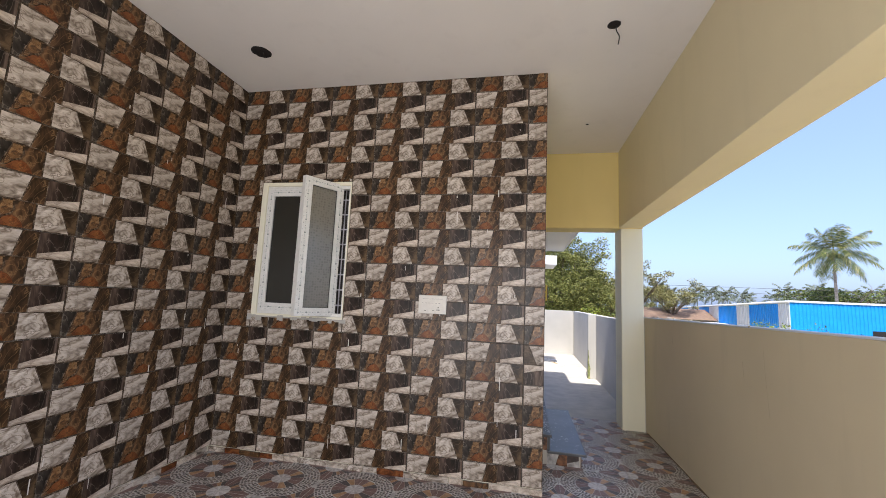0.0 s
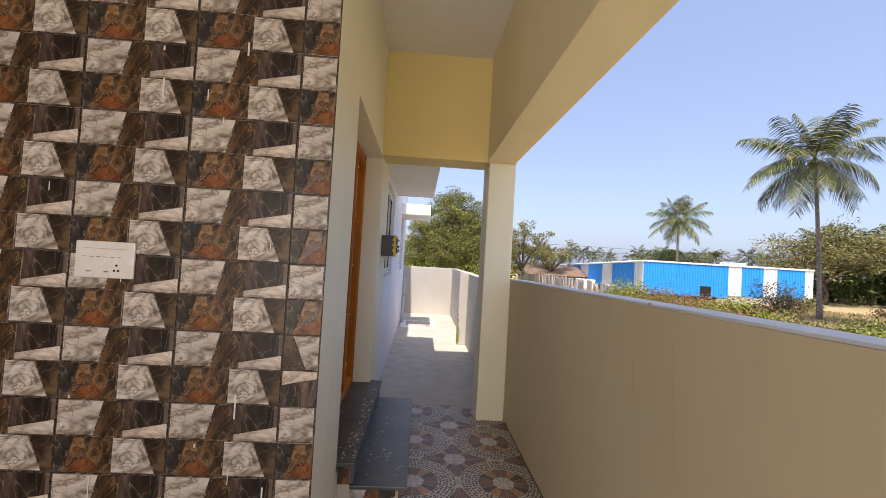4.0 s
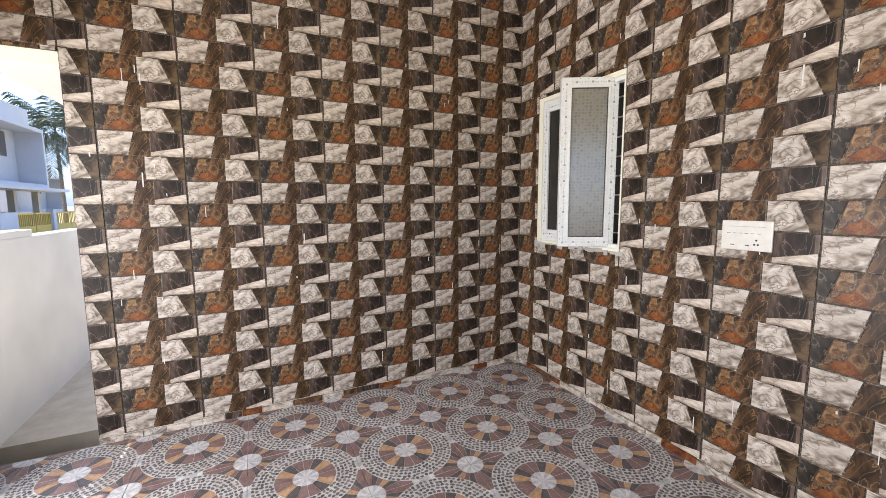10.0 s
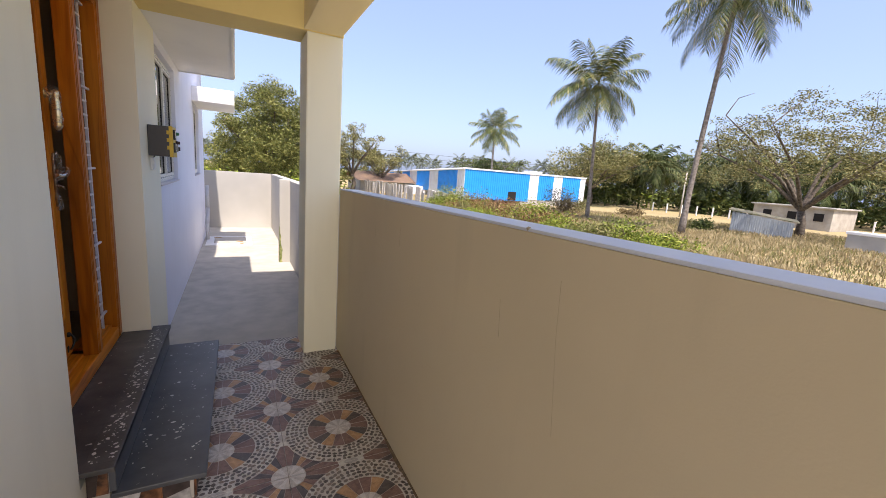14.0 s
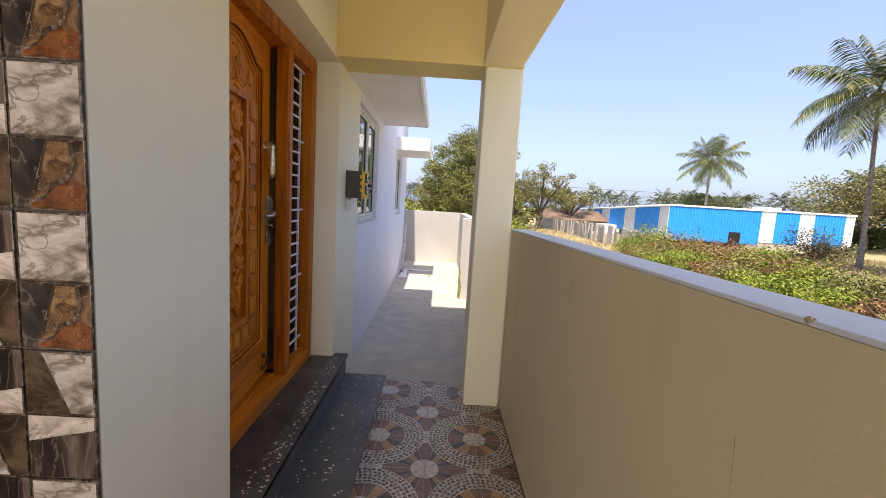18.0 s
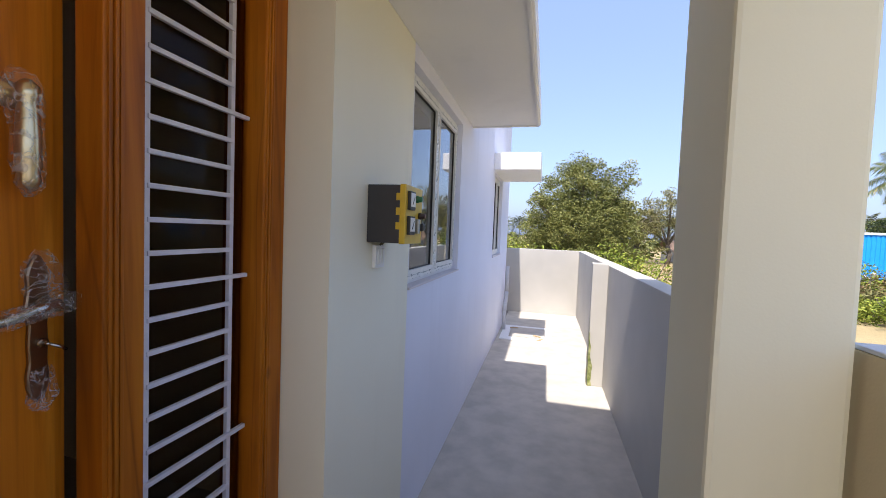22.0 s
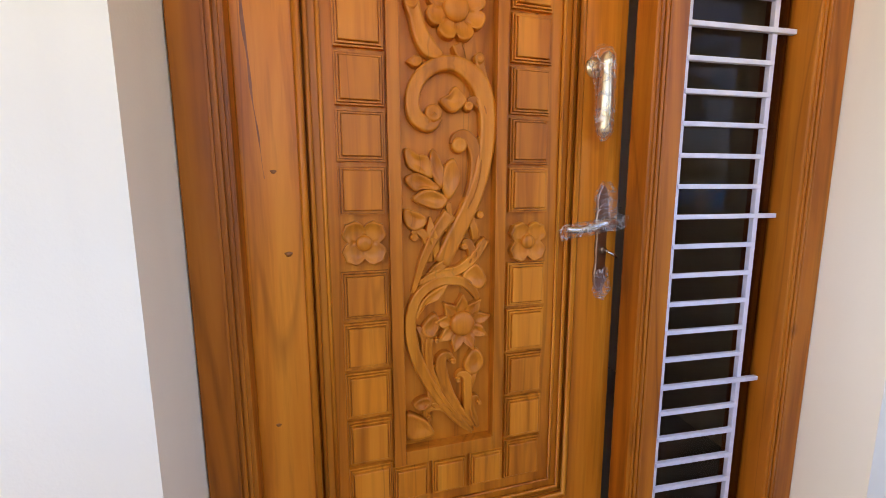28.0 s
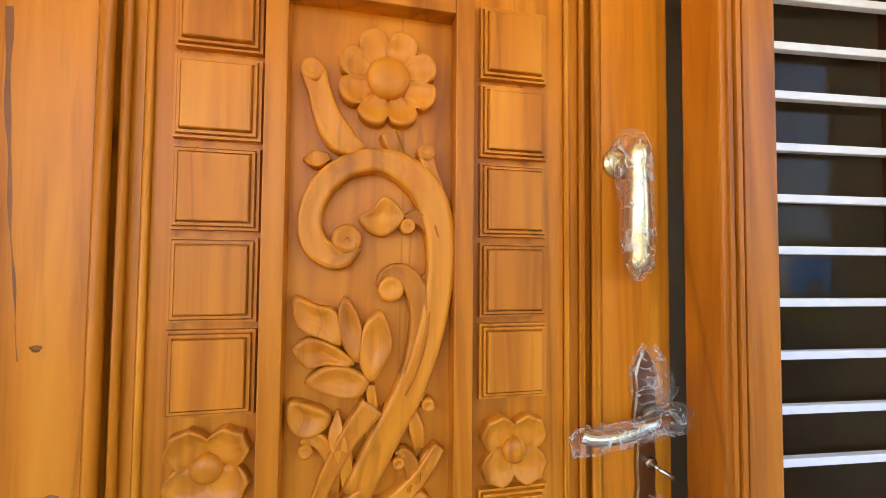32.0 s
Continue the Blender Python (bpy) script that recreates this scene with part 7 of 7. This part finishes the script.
T_BROWN = ceramic("tile_brown_stone", [(0.36, (0.026, 0.015, 0.007)), (0.50, (0.084, 0.043, 0.020)), (0.66, (0.190, 0.101, 0.046))], (0.300, 0.185, 0.089), 10.0, 0.34, 0.18, 0.6, (1, 1, 0.8), 1.8, 0.12, 0.28, 0.9)
T_PLUM = ceramic("tile_dark_plum", [(0.36, (0.013, 0.009, 0.006)), (0.50, (0.044, 0.027, 0.020)), (0.66, (0.150, 0.103, 0.078))], (0.260, 0.205, 0.169), 7.0, 0.34, 0.18, 0.5, (2.2, 1, 0.45), 0.9, 0.12, 0.28, 0.9)
T_OLIVE = ceramic("tile_dark_olive", [(0.36, (0.018, 0.011, 0.005)), (0.50, (0.056, 0.033, 0.016)), (0.66, (0.135, 0.086, 0.045))], (0.200, 0.146, 0.098), 8.0, 0.34, 0.18, 0.4, (1, 1, 1.8), 1.4, 0.12, 0.28, 0.9)
T_EDGE = ceramic("tile_smudged_edge", [(0.38, (0.042, 0.027, 0.018)), (0.52, (0.115, 0.082, 0.057)), (0.66, (0.290, 0.229, 0.169))], (0.050, 0.039, 0.027), 34.0, 0.26, 0.1, 0.4)
T_SPECK = ceramic("tile_tan_speckle", [(0.36, (0.055, 0.025, 0.011)), (0.50, (0.190, 0.093, 0.034)), (0.66, (0.350, 0.205, 0.089))], (0.450, 0.322, 0.178), 26.0, 0.34, 0.18, 0.6)
T_SLATE = ceramic("tile_grey_slate", [(0.36, (0.014, 0.011, 0.008)), (0.50, (0.046, 0.036, 0.028)), (0.68, (0.150, 0.122, 0.093))], (0.250, 0.214, 0.178), 8.0, 0.34, 0.18, 0.5, (1, 1, 0.8), 2.0, 0.12, 0.28, 0.9)
FACET_MATS = [T_WHITE, T_PALE, T_RUST, T_BROWN, T_PLUM, T_OLIVE, DARKGROUT, T_EDGE, T_SPECK, T_SLATE]
# facets as (material, height, corners) in tile units: across 0..1, up 0..1
FACETS = [
    (0, 0.0098, ((0, 0.5), (0.345, 0.5), (0.425, 1), (0, 1))),
    (3, 0.0090, ((0.345, 0.5), (0.59, 0.5), (0.595, 1), (0.425, 1))),
    (4, 0.0088, ((0.59, 0.585), (1, 0.71), (1, 1), (0.595, 1))),
    (1, 0.0098, ((0.59, 0.5), (1, 0.5), (1, 0.71), (0.59, 0.585))),
    (9, 0.0088, ((0, 0), (0.07, 0), (0.17, 0.5), (0, 0.5))),
    (3, 0.0092, ((0.07, 0), (0.51, 0), (0.51, 0.5), (0.17, 0.5))),
    (0, 0.0100, ((0.51, 0), (0.92, 0), (0.78, 0.5), (0.51, 0.5))),
    (5, 0.0088, ((0.92, 0), (1, 0), (1, 0.5), (0.78, 0.5))),
]
# glaze printed over the brown facet: a rusty foot, tan speckle above it and the pale vein between
GLAZE = [
    (2, ((0.088, 0.022), (0.405, 0.022), (0.385, 0.10), (0.335, 0.185), (0.265, 0.225), (0.200, 0.17), (0.150, 0.085), (0.095, 0.055))),
    (8, ((0.110, 0.085), (0.155, 0.11), (0.200, 0.195), (0.255, 0.245), (0.285, 0.34), (0.275, 0.475), (0.178, 0.475))),
    (7, ((0.092, 0.054), (0.150, 0.082), (0.158, 0.112), (0.105, 0.082))),
    (7, ((0.150, 0.082), (0.200, 0.165), (0.200, 0.200), (0.158, 0.112))),
    (7, ((0.200, 0.168), (0.268, 0.222), (0.255, 0.255), (0.198, 0.200))),
    (7, ((0.255, 0.232), (0.278, 0.250), (0.300, 0.345), (0.278, 0.335))),
    (7, ((0.278, 0.335), (0.303, 0.340), (0.290, 0.470), (0.268, 0.470))),
]


def clipped(poly, lo, hi, axis):
    """A convex polygon cut to lo..hi on one axis."""
    for sign, lim in ((1, lo), (-1, hi)):
        out = []
        for i, p in enumerate(poly):
            q = poly[(i + 1) % len(poly)]
            dp, dq = sign * (p[axis] - lim), sign * (q[axis] - lim)
            if dp >= 0:
                out.append(p)
            if (dp > 0 > dq) or (dp < 0 < dq):
                s = dp / (dp - dq)
                out.append((p[0] + s * (q[0] - p[0]), p[1] + s * (q[1] - p[1])))
        poly = out
        if len(poly) < 3:
            return []
    return poly


def inset(poly, d):
    """A convex polygon shrunk towards its middle by about d."""
    cx, cy = sum(p[0] for p in poly) / len(poly), sum(p[1] for p in poly) / len(poly)
    out = []
    for x, y in poly:
        r = math.hypot(x - cx, y - cy) or 1
        k = max(0.0, 1 - 1.35 * d / r)
        out.append((cx + (x - cx) * k, cy + (y - cy) * k))
    return out


def tile_mesh(name, w, h, u0, u1, v0, v1, flip=False):
    """A tile of w by h metres, cut to u0..u1, v0..v1 of itself; local x across, z up, y towards the viewer."""
    bm = bmesh.new()
    pad = 0.0016
    for mi, up, poly in FACETS:
        p = [(x * w, y * h) for x, y in poly]
        if flip:
            p = [(w - x, h - y) for x, y in p]
        p = clipped(clipped(p, u0 * w + pad, u1 * w - pad, 0), v0 * h + pad, v1 * h - pad, 1)
        if len(p) < 3:
            continue
        area = abs(sum(p[i][0] * p[(i + 1) % len(p)][1] - p[(i + 1) % len(p)][0] * p[i][1] for i in range(len(p)))) / 2
        if area < 2e-5:
            continue
        a = inset(p, 0.0008)
        b = inset(p, 0.0052 if mi == 0 else 0.0030)
        va = [bm.verts.new((x, -0.003, z)) for x, z in a]
        ax, az = ((0.5, 0.3), (-0.4, 0.5), (0.6, -0.3), (-0.6, -0.4), (0.2, 0.7), (0.5, -0.6))[mi % 6]
        cx, cz = sum(q[0] for q in p) / len(p), sum(q[1] for q in p) / len(p)

        def rise(x, z):
            return up + 0.010 * (ax * (x - cx) + az * (z - cz))

        vb = [bm.verts.new((x, -rise(x, z) + 0.0008, z)) for x, z in a]
        vc = [bm.verts.new((x, -rise(x, z), z)) for x, z in b]
        n = len(p)
        for i in range(n):
            j = (i + 1) % n
            bm.faces.new((va[i], va[j], vb[j], vb[i])).material_index = 7
            bm.faces.new((vb[i], vb[j], vc[j], vc[i])).material_index = 7
        bm.faces.new(vc).material_index = mi
    for mi, poly in GLAZE:
        p = [(w - x * w, h - y * h) if flip else (x * w, y * h) for x, y in poly]
        p = clipped(clipped(p, u0 * w + 0.003, u1 * w - 0.003, 0), v0 * h + 0.003, v1 * h - 0.003, 1)
        if len(p) < 3:
            continue
        lift = 0.0104 if mi == 7 else 0.0099
        top = [bm.verts.new((x, -lift, z)) for x, z in p]
        foot = [bm.verts.new((x, -0.0075, z)) for x, z in p]
        bm.faces.new(top).material_index = mi
        for i in range(len(p)):
            j = (i + 1) % len(p)
            bm.faces.new((foot[i], foot[j], top[j], top[i])).material_index = mi
    bk = [bm.verts.new(q) for q in ((u0 * w, -0.003, v0 * h), (u1 * w, -0.003, v0 * h), (u1 * w, -0.003, v1 * h), (u0 * w, -0.003, v1 * h))]
    bm.faces.new(bk).material_index = 6
    bmesh.ops.recalc_face_normals(bm, faces=bm.faces)
    if not bm.faces:
        bm.free()
        return None
    mesh = bpy.data.meshes.new(name)
    bm.to_mesh(mesh)
    bm.free()
    slots(mesh, FACET_MATS)
    return mesh


TILE_H, TILE_Z = 0.303, 0.185
meshes = {}


def lay_tiles(parent, matrix, starts, w, length, top, hole=None, bottom=0.0):
    """Tiles on a wall whose own x runs along it from 0 to length; starts: where the first joint lies. Rows hang from TILE_Z."""
    k0 = math.floor((0 - starts) / w) - 1
    for k in range(k0, k0 + 40):
        x = starts + k * w
        if x >= length or x + w <= 0:
            continue
        for r in range(0, 13):
            z = TILE_Z - TILE_H + r * TILE_H
            if z >= top:
                continue
            cells = [(max(0, x), min(length, x + w), max(bottom, z), min(top, z + TILE_H))]
            if hole:
                h0, h1, g0, g1 = hole
                cut = []
                for a, b, c, d in cells:
                    if b <= h0 or a >= h1 or d <= g0 or c >= g1:
                        cut.append((a, b, c, d))
                        continue
                    cut += [(a, min(b, h0), c, d), (max(a, h1), b, c, d)]
                    m0, m1 = max(a, h0), min(b, h1)
                    cut += [(m0, m1, c, min(d, g0)), (m0, m1, max(c, g1), d)]
                cells = cut
            for a, b, c, d in cells:
                if b - a < 0.012 or d - c < 0.012:
                    continue
                turned = parent is wall_north and a > XF - WA - 0.2 and r == 3
                key = tuple(round(q, 3) for q in (w, (a - x) / w, (b - x) / w, (c - z) / TILE_H, (d - z) / TILE_H)) + ((1,) if turned else ())
                if key not in meshes:
                    meshes[key] = tile_mesh("tile", w, TILE_H, *key[1:])
                if meshes[key] is None:
                    continue
                ob = new("tile", meshes[key])
                ob.parent = parent
                tilt = pose(0, 0, 0, random.uniform(-0.25, 0.25), 0, random.uniform(-0.2, 0.2))
                ob.matrix_basis = matrix @ Matrix.Translation((x, random.uniform(-0.0012, 0.0), z)) @ tilt


# the wall with the window: its own x starts at the inner corner
north_m = Matrix.Translation((WA, WB, 0))
lay_tiles(wall_north, north_m, (-0.595 - WA) - 6 * 0.45, 0.45, XF - WA, CEIL, (W1[0] - WA, W1[1] - WA, W1[2] - 0.01, W1[3]), 0.045)
west_m = Matrix.Translation((WA, -3.57, 0)) @ Matrix.Rotation(radians(90), 4, "Z")
lay_tiles(wall_west, west_m, -3.43 + 3.57 - 0.448, 0.448, 3.57 + WB - 0.012, CEIL, None, 0.045)
head_m = Matrix.Translation((WA, -3.92, 0)) @ Matrix.Rotation(radians(90), 4, "Z")
lay_tiles(wall_west, head_m, -3.43 + 3.92 - 2 * 0.448, 0.448, 0.35, CEIL, None, 2.43)


def drips(parent, matrix, length, count, seed):
    """Short runs of splashed white paint on the tiles."""
    rnd = random.Random(seed)
    bm = bmesh.new()
    for k in range(count):
        x, z = rnd.uniform(0.1, length - 0.1), 0.15 + 2.9 * rnd.random() ** 1.3
        if parent is wall_north and W1[0] - WA - 0.1 < x < W1[1] - WA + 0.1 and W1[2] - 0.1 < z < W1[3] + 0.1:
            continue
        h, w = 0.006 + 0.05 * rnd.random() ** 2.5, rnd.uniform(0.0016, 0.0038)
        box(bm, x - w, x + w, -0.0145, -0.0135, z - h, z + h, 0.0004)
    ob = part("paint_drips", bm, plain("dried_drip_paint", (0.70, 0.68, 0.64), 0.6), parent, "dried white paint runs")
    ob.matrix_basis = matrix
    tagged(ob, "dried white paint runs", kind="stuff")


drips(wall_north, north_m, XF - WA, 36, 2)
drips(wall_west, west_m, 3.57 + WB - 0.03, 50, 6)


def skirting(parent, matrix, length):
    """A low row of offcuts along the floor, uneven in length and height."""
    x = 0.0
    rnd = random.Random(4 if length > 3 else 9)
    while x < length - 0.02:
        w = min(rnd.uniform(0.10, 0.24), length - x)
        u = rnd.uniform(0.0, 0.45)
        bm = bmesh.new()
        top = rnd.uniform(0.038, 0.044)
        vs = box(bm, x + 0.002, x + w - 0.002, -rnd.uniform(0.009, 0.02), 0.0, 0.0, top, 0.0015)
        part("skirting_piece", bm, [T_WHITE, T_PLUM, T_PALE, T_BROWN, T_RUST][rnd.randrange(5)], parent).matrix_basis = matrix
        x += w


skirting(wall_north, north_m, XF - WA)
skirting(wall_west, west_m, 3.57 + WB - 0.03)

# ---- floor tiles: pinwheel discs, pebble rings and corner stars ----
F_LIGHT = ceramic("floor_pale_grey", [(0.36, (0.646, 0.610, 0.592)), (0.64, (0.820, 0.820, 0.820))], (0.820, 0.820, 0.820), 30.0, 0.42, 0.1, 0.2)
F_GREY = ceramic("floor_mid_grey", [(0.36, (0.454, 0.441, 0.431)), (0.64, (0.681, 0.651, 0.646))], (0.820, 0.820, 0.818), 30.0, 0.42, 0.1, 0.2)
F_BROWN = ceramic("floor_brown", [(0.36, (0.198, 0.121, 0.108)), (0.64, (0.309, 0.201, 0.178))], (0.413, 0.273, 0.236), 24.0, 0.42, 0.15, 0.25)
F_DARK = ceramic("floor_charcoal", [(0.36, (0.086, 0.075, 0.076)), (0.64, (0.147, 0.129, 0.126))], (0.223, 0.209, 0.197), 24.0, 0.42, 0.15, 0.25)
F_TAN = ceramic("floor_tan", [(0.36, (0.413, 0.241, 0.124)), (0.64, (0.639, 0.399, 0.228))], (0.784, 0.546, 0.344), 24.0, 0.42, 0.15, 0.25)
F_WHITE = ceramic("floor_mortar_white", [(0.36, (0.688, 0.643, 0.598)), (0.64, (0.820, 0.820, 0.792))], (0.538, 0.508, 0.463), 20.0, 0.5, 0.12, 0.3)
F_PEB, nt, bsdf = material("floor_pebbles", 0.42)
c = ramp(nt, island_random(nt), [(0.0, (0.072, 0.061, 0.058)), (0.4, (0.143, 0.130, 0.124)), (0.8, (0.221, 0.189, 0.169)), (1.0, (0.286, 0.221, 0.182))])
nt.links.new(c, bsdf.inputs["Base Color"])
FLOOR_MATS = [F_LIGHT, F_GREY, F_BROWN, F_DARK, F_TAN, F_WHITE, F_PEB, GROUT]
TS = 0.6


def floor_polys():
    """The printed pieces of one tile as (material, corners, height), centre at 0, 0."""
    rnd = random.Random(11)
    out = [(5, [(0.2985 * sx, 0.2985 * sy) for sx, sy in ((-1, -1), (1, -1), (1, 1), (-1, 1))], -0.0022)]
    wheel = (2, 3, 4, 2, 2, 4, 3, 2)
    n = 16
    for k in range(n):
        a0, a1 = 2 * math.pi * k / n, 2 * math.pi * (k + 1) / n
        for mi, r0, r1, g in ((k % 2, 0.004, 0.070, 0.0008), (wheel[k % 8], 0.0715, 0.166, 0.0011)):
            e0, e1 = g / max(r0, 0.01), g / r1
            pts = [(r0 * math.cos(a0 + min(e0, 0.1)), r0 * math.sin(a0 + min(e0, 0.1)))]
            pts += [(r1 * math.cos(a0 + e1 + (a1 - a0 - 2 * e1) * s / 3), r1 * math.sin(a0 + e1 + (a1 - a0 - 2 * e1) * s / 3)) for s in range(4)]
            pts += [(r0 * math.cos(a1 - min(e0, 0.1)), r0 * math.sin(a1 - min(e0, 0.1)))]
            out.append((mi, pts, 0.0))
    for row, (r, count) in enumerate(((0.181, 43), (0.204, 48), (0.227, 54), (0.250, 59), (0.273, 64))):
        for k in range(count):
            a = 2 * math.pi * (k + 0.5 * (row % 2) + rnd.uniform(-0.14, 0.14)) / count
            rr = r + rnd.uniform(-0.0035, 0.0035)
            long_, wide = rnd.uniform(0.0112, 0.0138), rnd.uniform(0.0082, 0.0098)
            turn = a + rnd.uniform(-0.5, 0.5) + (math.pi / 2 if rnd.random() < 0.7 else 0)
            pts = []
            for s in range(7):
                b = 2 * math.pi * s / 7
                px, py = long_ * math.cos(b) * rnd.uniform(0.85, 1.1), wide * math.sin(b) * rnd.uniform(0.85, 1.1)
                pts.append((rr * math.cos(a) + px * math.cos(turn) - py * math.sin(turn), rr * math.sin(a) + px * math.sin(turn) + py * math.cos(turn)))
            out.append((6, pts, rnd.uniform(0.0002, 0.0012)))
    ring = 0.286
    for sx, sy in ((-1, -1), (1, -1), (1, 1), (-1, 1)):
        for k in range(6):
            b0, b1 = math.pi / 2 * k / 6, math.pi / 2 * (k + 1) / 6

            def reach(b):
                # from the corner inwards, until the ring is met
                dx, dy = math.cos(b), math.sin(b)
                p, q = 0.298 * dx + 0.298 * dy, 0.298 ** 2 * 2 - ring ** 2
                disc = p * p - q
                return min(p - math.sqrt(disc), 0.235) if disc > 0 else 0.235

            pts = [(0.075 * math.cos(b0), 0.075 * math.sin(b0))]
            pts += [(reach(b0 + (b1 - b0) * s / 4) * math.cos(b0 + (b1 - b0) * s / 4), reach(b0 + (b1 - b0) * s / 4) * math.sin(b0 + (b1 - b0) * s / 4)) for s in range(5)]
            pts += [(0.075 * math.cos(b1), 0.075 * math.sin(b1))]
            out.append(((2, 3, 2, 4, 3, 2)[k], [(sx * (0.2985 - x), sy * (0.2985 - y)) for x, y in inset(pts, 0.0012)], 0.0))
        for k in range(4):
            b0, b1 = math.pi / 2 * k / 4, math.pi / 2 * (k + 1) / 4
            pts = [(0.002, 0.002)] + [(0.073 * math.cos(b0 + (b1 - b0) * s / 3), 0.073 * math.sin(b0 + (b1 - b0) * s / 3)) for s in range(4)]
            out.append((k % 2, [(sx * (0.2985 - x), sy * (0.2985 - y)) for x, y in inset(pts, 0.0006)], 0.0))
    for a in range(4):
        m = Matrix.Rotation(math.pi / 2 * a, 2)
        out.append((1, [tuple(m @ Vector(p)) for p in ((0.298, -0.038), (0.298, 0.038), (0.281, 0.018), (0.281, -0.018))], 0.0005))
    return out


POLYS = floor_polys()


def floor_mesh(x0, x1, y0, y1):
    verts, faces, mats = [], [], []
    for mi, poly, z in POLYS:
        p = clipped(clipped([(float(a), float(b)) for a, b in poly], x0, x1, 0), y0, y1, 1)
        if len(p) < 3:
            continue
        area = sum(p[i][0] * p[(i + 1) % len(p)][1] - p[(i + 1) % len(p)][0] * p[i][1] for i in range(len(p))) / 2
        if abs(area) < 1e-6:
            continue
        if area < 0:
            p = p[::-1]
        s = len(verts)
        verts += [(x, y, z) for x, y in p]
        faces.append(list(range(s, s + len(p))))
        mats.append(mi)
    s = len(verts)
    e = 0.0015
    b = [(x0 + e, y0 + e), (x1 - e, y0 + e), (x1 - e, y1 - e), (x0 + e, y1 - e)]
    verts += [(x, y, -0.0022) for x, y in b] + [(x, y, -0.006) for x, y in b]
    for i in range(4):
        j = (i + 1) % 4
        faces.append([s + i, s + j, s + 4 + j, s + 4 + i][::-1])
        mats.append(5)
    mesh = bpy.data.meshes.new("floor_tile")
    mesh.from_pydata(verts, [], faces)
    slots(mesh, FLOOR_MATS)
    mesh.polygons.foreach_set("material_index", mats)
    mesh.update()
    return mesh


fmeshes = {}
# four square tiles make one wheel: their joints cross at its centre
for i, qx in itertools.product(range(-6, 3), (-0.3, 0.0)):
    for j, qy in itertools.product(range(-8, 5), (-0.3, 0.0)):
        cx, cy = i * TS, j * TS
        x0, x1 = max(qx, WA + 0.003 - cx), min(qx + 0.3, XP - 0.003 - cx)
        y0, y1 = max(qy, -4.4 - cy), min(qy + 0.3, COLY1 + 0.02 - cy)
        if x1 - x0 < 0.02 or y1 - y0 < 0.02:
            continue
        if cy + y0 > WB + 0.05 and cx + x1 < XF - 0.01:
            continue
        if cy + y0 < WB < cy + y1 and cx + x1 < XF:
            y1 = min(y1, WB - cy + 0.0)
        key = tuple(round(q, 3) for q in (x0, x1, y0, y1))
        if key not in fmeshes:
            fmeshes[key] = floor_mesh(*key)
        ob = new("floor_tile", fmeshes[key])
        ob.parent = porch_floor
        ob.matrix_basis = pose(cx, cy, random.uniform(-0.0006, 0.0006))
